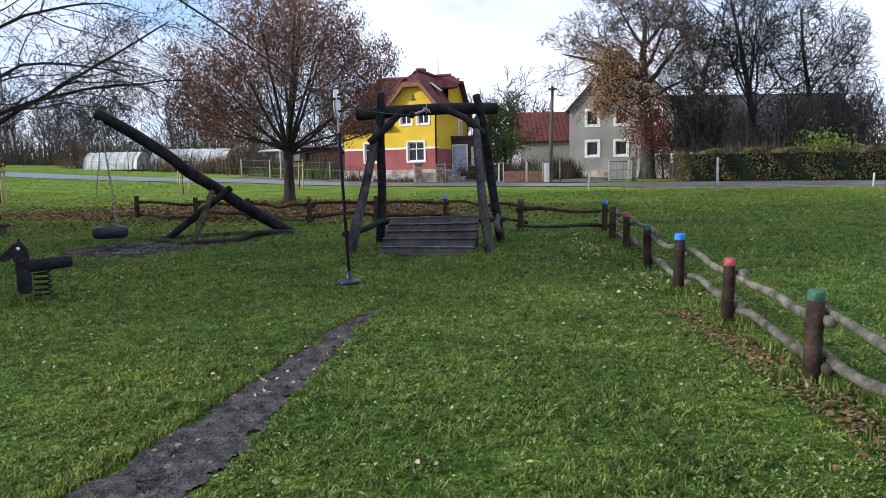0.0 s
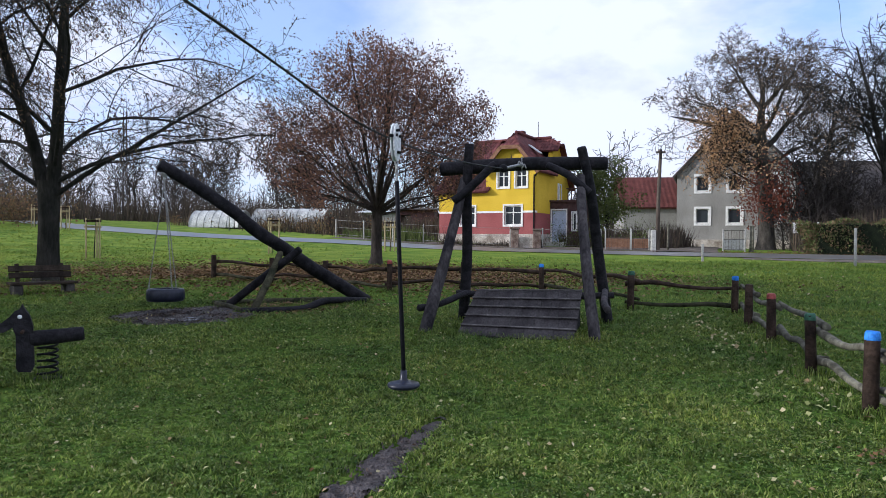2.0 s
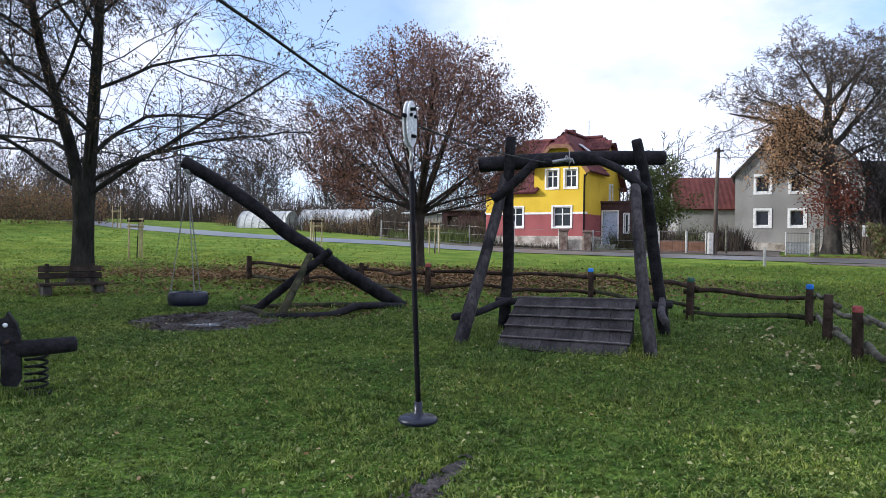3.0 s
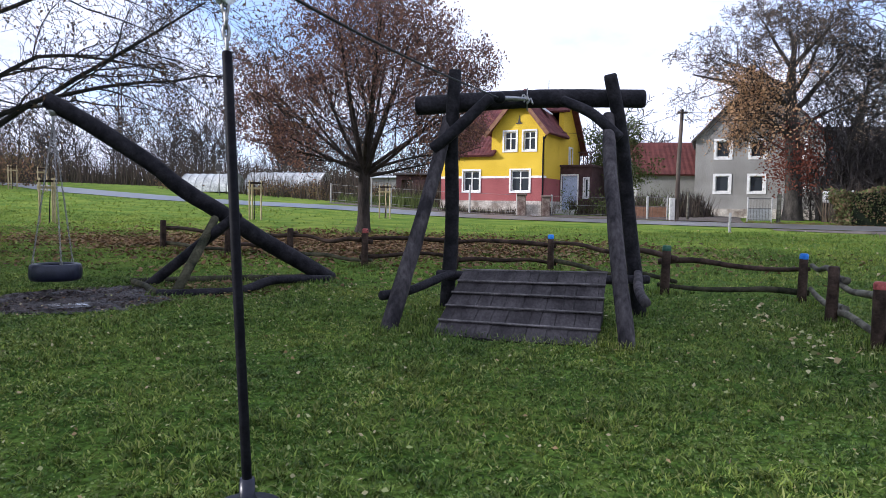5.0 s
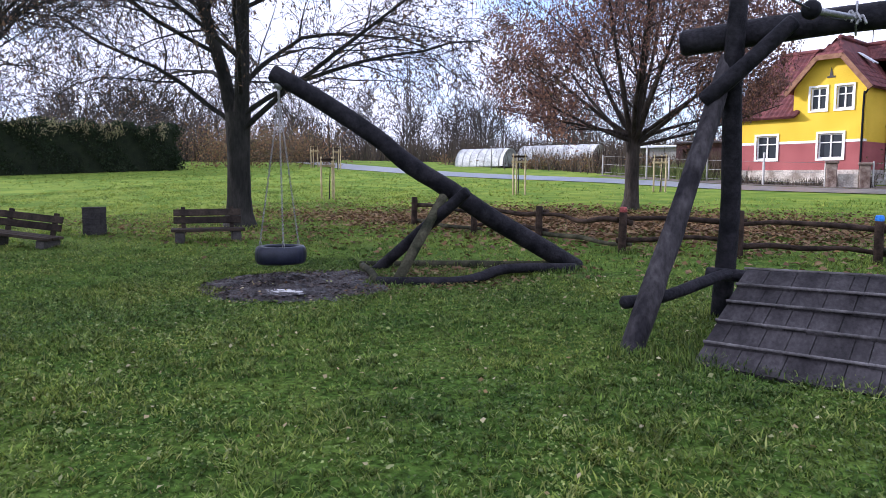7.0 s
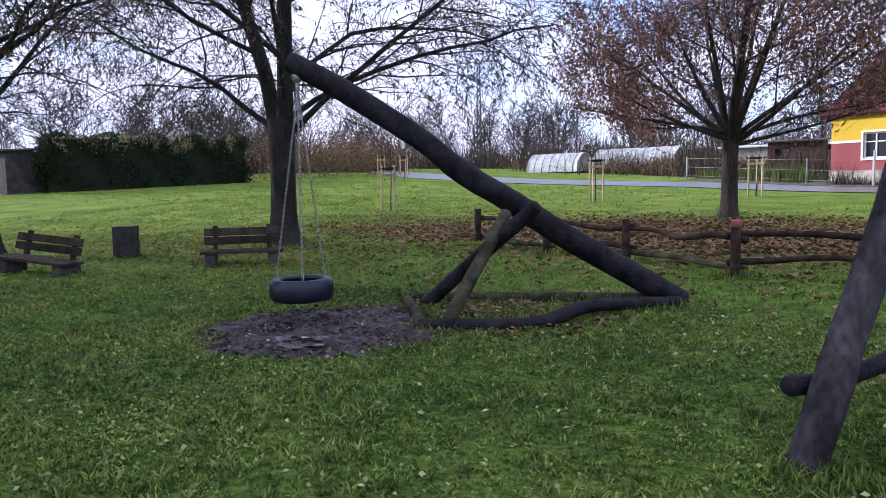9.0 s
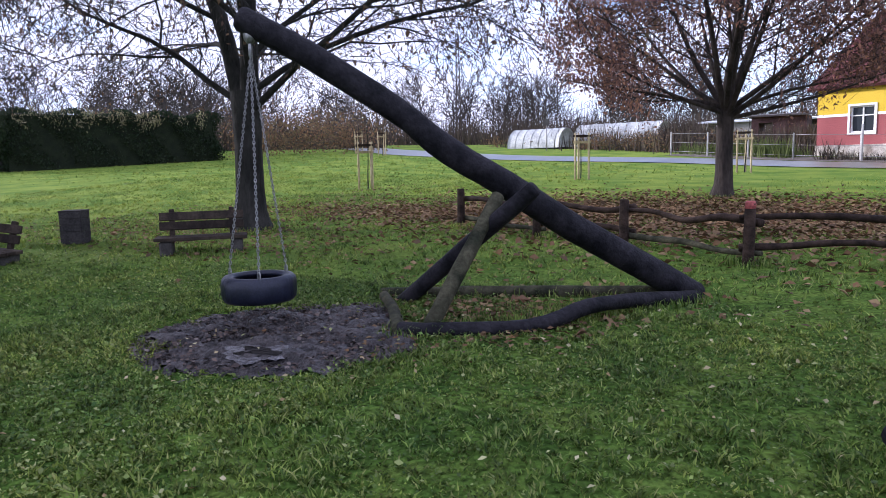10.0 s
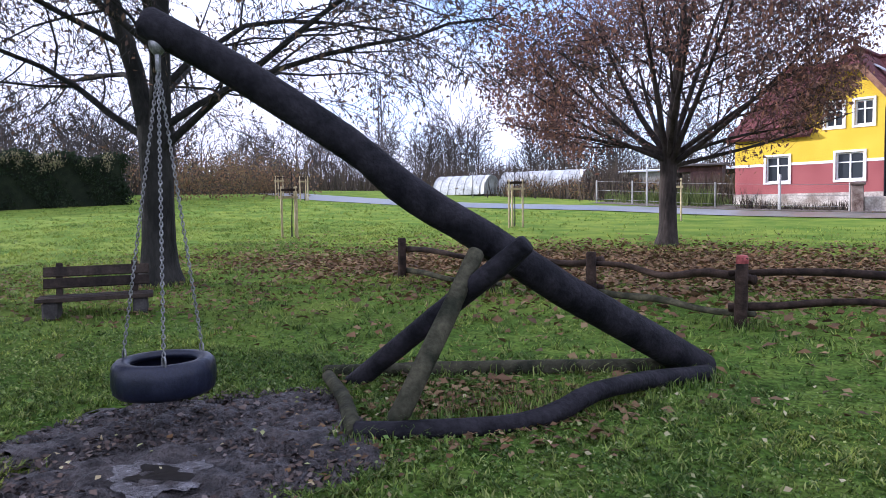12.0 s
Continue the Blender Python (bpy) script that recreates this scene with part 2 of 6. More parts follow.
# lighter than BARK, to give the tan look of twigs in sun
BARK_PALE = material("sunlit_bark", (0.026, 0.023, 0.020), (0.074, 0.065, 0.055), 0.9, 4, 0.8, 18, 0.0, (1, 1, 0.4), bump_size=0.03)
BARK_FAR = material("far_bark", (0.048, 0.041, 0.038), (0.092, 0.079, 0.071), 0.95, 0.3, 0.0, 3, 0.15, per="island")
STAKE = material("pale_stake", (0.36, 0.29, 0.16), (0.52, 0.43, 0.26), 0.8, 4, 0.3, 30, 0.06, (1, 1, 0.3))
SLAT = material("bench_slat", (0.022, 0.017, 0.014), (0.050, 0.038, 0.029), 0.75, 4, 0.5, 30, 0.1, gloss=0.08)
STONE = material("bench_stone", (0.030, 0.027, 0.025), (0.065, 0.060, 0.055), 0.9, 6, 0.6, 40, 0.1)
BIN = material("bin_slate", (0.030, 0.028, 0.028), (0.060, 0.055, 0.052), 0.8, 5, 0.4, 40, 0.05, gloss=0.08)
YELLOW = material("yellow_render", (0.60, 0.40, 0.030), (0.70, 0.48, 0.050), 0.9, 0.8, 0.2, 30, 0.0)
PINK = material("pink_render", (0.27, 0.078, 0.078), (0.34, 0.108, 0.104), 0.9, 0.8, 0.2, 30, 0.0)
PLINTH = material("flaking_plinth", (0.22, 0.18, 0.15), (0.55, 0.50, 0.44), 0.95, 1.6, 0.5, 14, 0.0)
WHITE = material("white_paint", (0.70, 0.69, 0.66), (0.82, 0.81, 0.79), 0.7, 5, 0.1, 40, 0.02)
DOOR_BLUE = material("pale_blue_door", (0.38, 0.45, 0.58), (0.48, 0.55, 0.68), 0.6, 3, 0.1, 30, 0.0)
PORCH = material("brown_cladding", (0.050, 0.026, 0.026), (0.085, 0.048, 0.046), 0.8, 3, 0.3, 30, 0.0)
GREY_RENDER = material("grey_render", (0.23, 0.222, 0.205), (0.33, 0.318, 0.295), 0.95, 0.6, 0.3, 18, 0.0)
DARK_WALL = material("dark_boards", (0.035, 0.033, 0.034), (0.075, 0.070, 0.070), 0.9, 2, 0.3, 20, 0.0)
DARK_ROOF = material("dark_roof", (0.060, 0.052, 0.050), (0.105, 0.092, 0.088), 0.85, 2, 0.4, 20, 0.0)
CONCRETE = material("concrete", (0.34, 0.33, 0.31), (0.48, 0.47, 0.44), 0.9, 6, 0.3, 50, 0.05)
FOIL = material("tunnel_film", (0.32, 0.33, 0.32), (0.54, 0.55, 0.53), 0.4, 1.5, 0.3, 12, 0.0)
WIRE = material("black_wire", (0.015, 0.015, 0.016), (0.03, 0.03, 0.03), 0.6, 9, 0.0, 60, 0.0)
RUST = material("rusty_sheet", (0.17, 0.085, 0.05), (0.26, 0.14, 0.09), 0.85, 4, 0.3, 30, 0.0)
BOARD = material("pole_wood", (0.060, 0.046, 0.038), (0.115, 0.092, 0.075), 0.85, 4, 0.4, 30, 0.0, (1, 1, 0.2))
ROOF_RED = material("red_tiles", (0.085, 0.026, 0.028), (0.150, 0.050, 0.048), 0.75, 2.5, 0.3, 18, 0.12, per="island")
ROOF_FLAT = material("brick_red_roof", (0.090, 0.028, 0.024), (0.135, 0.044, 0.038), 0.85, 1.5, 0.3, 14, 0.0)

BLADES = leafy("grass_blades", [(0.026, 0.054, 0.010), (0.120, 0.198, 0.030), (0.222, 0.290, 0.058), (0.048, 0.092, 0.016), (0.300, 0.330, 0.105)], 0.55, 0.3, 0.38)
# brighter copy of the blades, so that the far lawn looks sunlit
SUNLIT_BLADES = leafy("sunlit_blades", [(0.090, 0.160, 0.024), (0.190, 0.270, 0.042), (0.270, 0.330, 0.070), (0.120, 0.190, 0.028)], 0.6, 0.3, 0.3)
CLOVER = leafy("clover_leaves", [(0.030, 0.066, 0.014), (0.112, 0.192, 0.040), (0.195, 0.262, 0.072), (0.042, 0.088, 0.018), (0.290, 0.335, 0.125)], 0.5, 0.2, 0.38)
LITTER = leafy("fallen_leaves", [(0.190, 0.108, 0.046), (0.105, 0.062, 0.034), (0.260, 0.180, 0.095), (0.150, 0.082, 0.042), (0.080, 0.056, 0.036)], 0.8, 0.1)
LITTER_DARK = leafy("trodden_leaves", [(0.070, 0.047, 0.038), (0.022, 0.018, 0.017), (0.120, 0.085, 0.066), (0.035, 0.026, 0.023), (0.20, 0.165, 0.145)], 0.6, 0.0)
WET_SHEEN = material("wet_silt", (0.045, 0.040, 0.040), (0.150, 0.140, 0.142), 0.24, 14, 0.8, 48, 0.0, bump_size=0.02, gloss=0.8)
PALE_LEAVES = leafy("pale_fallen_leaves", [(0.34, 0.34, 0.17), (0.24, 0.28, 0.10), (0.46, 0.41, 0.25), (0.28, 0.19, 0.09)], 0.8, 0.1)
LEAF_OAK = leafy("russet_leaves", [(0.200, 0.112, 0.088), (0.110, 0.068, 0.064), (0.270, 0.142, 0.092), (0.150, 0.088, 0.078), (0.360, 0.185, 0.095)], through_light=0.35)
LEAF_BROWN = leafy("withered_leaves", [(0.10, 0.065, 0.045), (0.16, 0.095, 0.05), (0.07, 0.050, 0.04), (0.13, 0.10, 0.05)])
LEAF_BEIGE = leafy("beige_leaves", [(0.19, 0.145, 0.105), (0.27, 0.20, 0.14), (0.12, 0.095, 0.075)])
LEAF_PALE = leafy("pale_hanging_leaves", [(0.30, 0.26, 0.13), (0.20, 0.21, 0.09), (0.36, 0.31, 0.20), (0.16, 0.13, 0.06)])
LEAF_SHRUB = leafy("brown_shrub_leaves", [(0.21, 0.115, 0.060), (0.12, 0.080, 0.055), (0.16, 0.135, 0.060), (0.27, 0.150, 0.080)])
LEAF_ORANGE = leafy("orange_leaves", [(0.50, 0.31, 0.165), (0.38, 0.22, 0.115), (0.58, 0.39, 0.235)])
LEAF_RUST = leafy("rust_leaves", [(0.17, 0.055, 0.035), (0.12, 0.04, 0.03), (0.22, 0.08, 0.045)])
LEAF_GREEN = leafy("dull_green_leaves", [(0.060, 0.085, 0.025), (0.10, 0.13, 0.035), (0.13, 0.15, 0.05)])
LEAF_HEDGE = leafy("dark_hedge_leaves", [(0.014, 0.026, 0.012), (0.022, 0.036, 0.016), (0.030, 0.042, 0.020)])
LEAF_LAUREL = leafy("laurel_leaves", [(0.075, 0.100, 0.034), (0.13, 0.15, 0.055), (0.060, 0.066, 0.028), (0.19, 0.13, 0.075), (0.11, 0.075, 0.045)])
LEAF_LIME = leafy("yellow_green_leaves", [(0.13, 0.18, 0.03), (0.17, 0.23, 0.045), (0.10, 0.14, 0.03)])
TWIGS = leafy("brush_twigs", [(0.074, 0.058, 0.046), (0.050, 0.041, 0.035), (0.105, 0.078, 0.056), (0.062, 0.058, 0.040)], 0.9, 0.0)

GLASS = bpy.data.materials.new("window_glass")
GLASS.use_nodes = True
gp = GLASS.node_tree.nodes["Principled BSDF"]
gp.inputs["Base Color"].default_value = (0.03, 0.035, 0.04, 1)
gp.inputs["Roughness"].default_value = 0.06
gp.inputs["Specular IOR Level"].default_value = 0.2
WATER = bpy.data.materials.new("puddle_water")
WATER.use_nodes = True
wp = WATER.node_tree.nodes["Principled BSDF"]
wp.inputs["Base Color"].default_value = (0.03, 0.027, 0.024, 1)
wp.inputs["Roughness"].default_value = 0.02
wp.inputs["IOR"].default_value = 1.33


# ---------------------------------------------------------------- helpers
def lift(x, y):
    """Height of the ground, which climbs gently away from the start and to the far left."""
    s = min(-0.6 * x + 0.5 * y, 75.0) - 22.0
    rise = 0.05 * (math.sqrt(s * s + 9.0) + s) / 2
    return 0.027 * (min(max(y, -60), 46.0) - 5.5) - 0.01 * min(25.0, max(-25.0, x)) + rise


def lift_array(x, y):
    s = np.minimum(-0.6 * x + 0.5 * y, 75.0) - 22.0
    rise = 0.05 * (np.sqrt(s * s + 9.0) + s) / 2
    return 0.027 * (np.clip(y, -60, 46.0) - 5.5) - 0.01 * np.clip(x, -25, 25) + rise


def thing(name, at, label, category, group="", kind="", turn=0.0):
    ob = new(name)
    ob.empty_display_size = 0.2
    ob.matrix_basis = pose(at[0], at[1], at[2], 0, 0, turn)
    return tagged(ob, label, category, group, kind)


def part(name, bm, mat, parent=None, label="", smooth=True):
    me = bpy.data.meshes.new(name)
    bm.to_mesh(me)
    bm.free()
    return mesh_part(name, me, mat, parent, label, smooth)


def mesh_part(name, me, mat, parent=None, label="", smooth=True):
    if not me.materials:
        me.materials.append(mat)
    if smooth:
        me.polygons.foreach_set("use_smooth", np.ones(len(me.polygons), dtype=bool))
    ob = new(name, me)
    if parent is not None:
        ob.parent = parent
    if label:
        ob["label"] = label
    return ob


def box(bm, sx, sy, sz, m=Matrix(), bevel=0.0):
    r = bmesh.ops.create_cube(bm, size=1.0, matrix=m @ Matrix.Diagonal((sx, sy, sz, 1)))
    if bevel:
        edges = list({e for v in r["verts"] for e in v.link_edges})
        bmesh.ops.bevel(bm, geom=edges, offset=bevel, segments=1, affect="EDGES", profile=0.5)
    return bm


def block(name, sx, sy, sz, m, mat, parent, bevel=0.006, label=""):
    return part(name, box(bmesh.new(), sx, sy, sz, m, bevel), mat, parent, label, smooth=False)


def tube(points, radii, sides=10, rough=0.0, bm=None, round_end=0.25):
    """A log or limb along points, with slightly uneven rings and softened ends."""
    bm = bm or bmesh.new()
    pts = [Vector(p) for p in points]
    if round_end and len(pts) > 1:
        a = (pts[1] - pts[0]).normalized()
        b = (pts[-1] - pts[-2]).normalized()
        pts = [pts[0]] + [pts[0] + a * radii[0] * round_end] + pts[1:-1] + [pts[-1] - b * radii[-1] * round_end] + [pts[-1]]
        radii = [radii[0] * 0.82, radii[0]] + list(radii[1:-1]) + [radii[-1], radii[-1] * 0.82]
    rings = []
    side = None
    for i, p in enumerate(pts):
        d = (pts[min(i + 1, len(pts) - 1)] - pts[max(i - 1, 0)]).normalized()
        if side is None:
            side = d.orthogonal().normalized()
        side = (side - d * side.dot(d)).normalized()
        up = d.cross(side)
        ring = []
        for k in range(sides):
            a = 2 * math.pi * k / sides
            r = radii[i] * (1 + rough * noise.noise(p * 3.1 + Vector((math.cos(a), math.sin(a), 0)) * 1.3))
            ring.append(bm.verts.new(p + (side * math.cos(a) + up * math.sin(a)) * r))
        rings.append(ring)
    for r0, r1 in zip(rings, rings[1:]):
        for k in range(sides):
            bm.faces.new((r0[k], r0[(k + 1) % sides], r1[(k + 1) % sides], r1[k]))
    bm.faces.new(rings[0][::-1])
    bm.faces.new(rings[-1])
    return bm


def curve_points(points, n):
    """n points on a smooth line through the given ones."""
    p = [Vector(q) for q in points]
    p = [p[0] * 2 - p[1]] + p + [p[-1] * 2 - p[-2]]
    out = []
    spans = len(p) - 3
    for i in range(n):
        u = i / (n - 1) * spans
        k = min(int(u), spans - 1)
        f = u - k
        a, b, c, d = p[k:k + 4]
        out.append(0.5 * ((2 * b) + (c - a) * f + (2 * a - 5 * b + 4 * c - d) * f * f + (3 * b - a - 3 * c + d) * f ** 3))
    return out


def log(name, points, r0, r1, mat, parent, n=12, sides=10, rough=0.12, label="", wave=0.0, seed=0):
    pts = curve_points(points, n)
    rnd = random.Random(seed)
    for i in range(1, n - 1):
        pts[i] = pts[i] + Vector((rnd.uniform(-1, 1), rnd.uniform(-1, 1), rnd.uniform(-1, 1))) * wave
    return part(name, tube(pts, [r0 + (r1 - r0) * i / (n - 1) for i in range(n)], sides, rough), mat, parent, label)


def mesh_of(name, verts, faces):
    """A mesh from arrays: verts (n, 3) and faces (m, 3 or 4)."""
    me = bpy.data.meshes.new(name)
    verts, faces = np.asarray(verts, dtype=np.float32), np.asarray(faces, dtype=np.int32)
    k = faces.shape[1]
    me.vertices.add(len(verts))
    me.vertices.foreach_set("co", verts.ravel())
    me.loops.add(faces.size)
    me.loops.foreach_set("vertex_index", faces.ravel())
    me.polygons.add(len(faces))
    me.polygons.foreach_set("loop_start", np.arange(0, faces.size, k, dtype=np.int32))
    me.update(calc_edges=True)
    return me


def leaf_mesh(name, centres, size, rng, flat=0.0, droop=0.0, aspect=0.6):
    """Small folded leaves, four-cornered, at the given centres."""
    n = len(centres)
    a = rng.uniform(0, 2 * np.pi, n)
    tilt = rng.normal(0, 1, n) * (1 - flat) * 0.9 - droop
    d = np.stack([np.cos(a) * np.cos(tilt), np.sin(a) * np.cos(tilt), np.sin(tilt)], 1)
    q = rng.normal(0, 1, (n, 3)) * (1 - flat) + np.array([0, 0, 1.0]) * (flat + 0.05)
    s = np.cross(d, q)
    s /= np.linalg.norm(s, axis=1, keepdims=True) + 1e-6
    nrm = np.cross(s, d)
    L = (size * rng.uniform(0.6, 1.35, n))[:, None]
    W = L * aspect * rng.uniform(0.7, 1.2, n)[:, None]
    c = np.asarray(centres)
    v = np.stack([c - d * L * 0.5, c + s * W * 0.5 + nrm * W * 0.18, c + d * L * 0.5, c - s * W * 0.5 + nrm * W * 0.18], 1).reshape(-1, 3)
    f = np.arange(n * 4).reshape(-1, 4)
    return mesh_of(name, v, f)


def limb_arrays(limbs, sides_of):
    """Tapered tubes for limbs [(points, radii)], as arrays of verts and four-cornered faces."""
    V, F, base = [], [], 0
    for pts, radii in limbs:
        pts = np.asarray(pts)
        radii = np.asarray(radii)
        k = sides_of(radii[0])
        d = np.gradient(pts, axis=0)
        d /= np.linalg.norm(d, axis=1, keepdims=True) + 1e-9
        ref = np.array([0.31, 0.87, 0.38]) if abs(d[0, 2]) > 0.8 else np.array([0.05, 0.02, 1.0])
        s = np.cross(d, ref)
        s /= np.linalg.norm(s, axis=1, keepdims=True) + 1e-9
        u = np.cross(d, s)
        a = np.arange(k) * 2 * np.pi / k
        ring = pts[:, None, :] + (s[:, None, :] * np.cos(a)[None, :, None] + u[:, None, :] * np.sin(a)[None, :, None]) * radii[:, None, None]
        m = len(pts)
        V.append(ring.reshape(-1, 3))
        i = np.arange(m - 1)[:, None] * k
        j = np.arange(k)[None, :]
        jn = (j + 1) % k
        F.append((base + np.stack([i + j, i + jn, i + k + jn, i + k + j], -1)).reshape(-1, 4))
        base += m * k
    return np.concatenate(V), np.concatenate(F)


def grow(rng, start, way, length, radius, level, spec, limbs, tips):
    """One limb and, from it, the next level of limbs. spec: a row for each level."""
    kids, spread, shrink, bend, lift_up, first = spec[level]
    n = 9 if level < 2 else (6 if level < 3 else 4)
    step = length / (n - 1)
    p, d = np.array(start, float), np.array(way, float)
    d /= np.linalg.norm(d)
    pts, ds = [p.copy()], [d.copy()]
    for _ in range(n - 1):
        d = d + rng.normal(0, bend, 3) + np.array([0, 0, lift_up if d[2] > -0.75 else 0.0])
        d /= np.linalg.norm(d)
        p = p + d * step
        pts.append(p.copy())
        ds.append(d.copy())
    f = np.linspace(0, 1, n)
    end = (0.16, 0.25)[min(level, 1)]
    radii = radius * (1 - f * (1 - end))
    keep = slice(None) if level < 3 else [0, n // 2, n - 1]
    limbs.append((np.array(pts)[keep], radii[keep]))
    if level + 1 >= len(spec):
        tips.append(np.array(pts))
        return
    for i in range(kids):
        u = first + (1 - first) * (i + rng.uniform(0.1, 0.9)) / kids
        k = min(int(u * (n - 1)), n - 2)
        q = pts[k] + (pts[k + 1] - pts[k]) * (u * (n - 1) - k)
        a = i * 2.4 + rng.uniform(-0.5, 0.5)
        b = ds[k]
        s = np.cross(b, [0.2, 0.3, 1.0] if abs(b[2]) < 0.9 else [1.0, 0.2, 0.0])
        s /= np.linalg.norm(s)
        t = np.cross(b, s)
        out = s * np.cos(a) + t * np.sin(a)
        turn = radians(spread * rng.uniform(0.75, 1.25))
        w = b * math.cos(turn) + out * math.sin(turn)
        r = radius * (1 - u * (1 - end))
        grow(rng, q, w, length * shrink * (1.12 - 0.45 * u) * rng.uniform(0.8, 1.2), max(r * (0.48 if level else 0.38), 0.004), level + 1, spec, limbs, tips)


def tip_points(tips, per, rng, jitter):
    c = []
    for pts in tips:
        u = rng.uniform(0.15, 1.0, per) * (len(pts) - 1)
        k = np.minimum(u.astype(int), len(pts) - 2)
        c.append(pts[k] + (pts[k + 1] - pts[k]) * (u - k)[:, None])
    c = np.concatenate(c)
    return c + rng.normal(0, jitter, c.shape)


def sides_of(r):
    return 10 if r > 0.09 else (6 if r > 0.035 else (4 if r > 0.014 else 3))


# ---------------------------------------------------------------- ground
def spaced(a, b, step, far):
    inner = np.arange(a, b + 1e-6, step)
    grow_by, out = step, []
    v = 0.0
    while v < far:
        grow_by *= 1.16
        v += grow_by
        out.append(v)
    out = np.array(out)
    return np.concatenate([(a - out)[::-1], inner, b + out])


gx, gy = spaced(-20, 10, 0.4, 900), spaced(-6, 50, 0.4, 900)
X, Y = np.meshgrid(gx, gy)
rng = np.random.default_rng(3)
NEAR = np.clip((X + 20) / 3, 0, 1) * np.clip((12 - X) / 3, 0, 1) * np.clip((32 - Y) / 6, 0, 1) * np.clip((Y + 8) / 2, 0, 1)
Z = lift_array(X, Y) + NEAR * 0.012 * np.sin(X * 2.1 + np.sin(Y * 1.3)) * np.sin(Y * 1.7 + 0.5 * X)
nx, ny = len(gx), len(gy)
ii = (np.arange(ny - 1)[:, None] * nx + np.arange(nx - 1)[None, :]).ravel()
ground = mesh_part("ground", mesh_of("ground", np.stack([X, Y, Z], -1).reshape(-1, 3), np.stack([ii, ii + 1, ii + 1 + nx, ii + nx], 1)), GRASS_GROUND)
tagged(ground, "mown autumn lawn sloping gently up to the road", "lawn", kind="structure")


def bumpy(x, y):
    return lift(x, y) + 0.012 * math.sin(x * 2.1 + math.sin(y * 1.3)) * math.sin(y * 1.7 + 0.5 * x)


PATH_LINE = [(-2.6, 0.2, 0.44), (-1.90, 2.6, 0.40), (-1.49, 3.8, 0.32), (-1.33, 4.6, 0.25), (-1.15, 5.7, 0.19), (-0.95, 6.7, 0.13), (-0.74, 7.7, 0.05)]
MUD_MID, MUD_HALF = (-5.35, 12.75), (1.25, 0.88)


def path_side(x, y):
    """How far (x, y) lies inside the trodden path; below zero outside."""
    for (x0, y0, w0), (x1, y1, w1) in zip(PATH_LINE, PATH_LINE[1:]):
        if y0 <= y <= y1:
            f = (y - y0) / (y1 - y0)
            return w0 + (w1 - w0) * f - abs(x - x0 - (x1 - x0) * f)
    return -1.0


def mud_side(x, y):
    """Below one inside the worn hollow under the swing."""
    if x + y > 8.42:
        return 2.0
    c, s = math.cos(0.75), math.sin(0.75)
    dx, dy = x - MUD_MID[0], y - MUD_MID[1]
    u, v = (c * dx + s * dy) / MUD_HALF[0], (-s * dx + c * dy) / MUD_HALF[1]
    a = math.atan2(v, u)
    return math.hypot(u, v) / (1 + 0.10 * math.sin(3 * a + 1) + 0.06 * math.sin(7 * a))


def patch(name, inside, x0, x1, y0, y1, step, mat, label, category, edge, height=0.02, rough=0.02):
    """A bare patch: the squares of a fine grid that lie inside a shape, with a lumpy surface."""
    bm = bmesh.new()
    xs, ys = np.arange(x0, x1, step), np.arange(y0, y1, step)
    grid = {}
    for i, x in enumerate(xs):
        for j, y in enumerate(ys):
            if inside(x, y):
                for a, b in ((i, j), (i + 1, j), (i + 1, j + 1), (i, j + 1)):
                    if (a, b) not in grid:
                        px, py = x0 + a * step, y0 + b * step
                        h = rough * noise.noise((px * 5, py * 5, 1)) + rough * 0.6 * noise.noise((px * 14, py * 14, 4))
                        grid[a, b] = bm.verts.new((px, py, bumpy(px, py) + 0.004 + max(0.0, height + h) * min(1.0, max(0.0, edge(px, py)))))
                bm.faces.new([grid[k] for k in ((i, j), (i + 1, j), (i + 1, j + 1), (i, j + 1))])
    return tagged(part(name, bm, mat), label, category, kind="structure")


patch("path", lambda x, y: path_side(x, y) > 0.02 + 0.11 * noise.noise((x * 6, y * 6, 0)) + 0.10 * noise.noise((x * 2.1, y * 2.1, 7)) + 0.06 * noise.noise((x * 19, y * 19, 3)), -3.2, -0.4, 0.2, 7.7, 0.022, PATH_SOIL, "narrow trodden path of bare grey soil", "path", lambda x, y: path_side(x, y) * 16 + 0.1, 0.010, 0.022)
patch("mud_patch", lambda x, y: mud_side(x, y) < 1 + 0.16 * noise.noise((x * 4, y * 4, 2)) + 0.14 * noise.noise((x * 11, y * 11, 5)), -7.6, -3.4, 10.8, 14.6, 0.04, MUD, "dark wet earth worn bare under the tyre swing", "earth", lambda x, y: (1.0 - mud_side(x, y)) * 5 + 0.3, 0.022, 0.046)
bm = bmesh.new()
ring = []
for k in range(40):
    a = 2 * math.pi * k / 40
    r = 1 + 0.22 * math.sin(3 * a + 0.6) + 0.14 * math.sin(5 * a) + 0.1 * math.sin(9 * a + 2)
    ring.append(bm.verts.new((-5.26 + 0.15 * r * math.cos(a), 12.20 + 0.11 * r * math.sin(a), 0)))
bm.faces.new(ring)
pud = part("puddle", bm, WATER, smooth=False)
pud.location.z = bumpy(-5.28, 12.22) + 0.040
# glossy wet rim round the puddle; its paler colour stands for the sheen
bm = bmesh.new()
rim = []
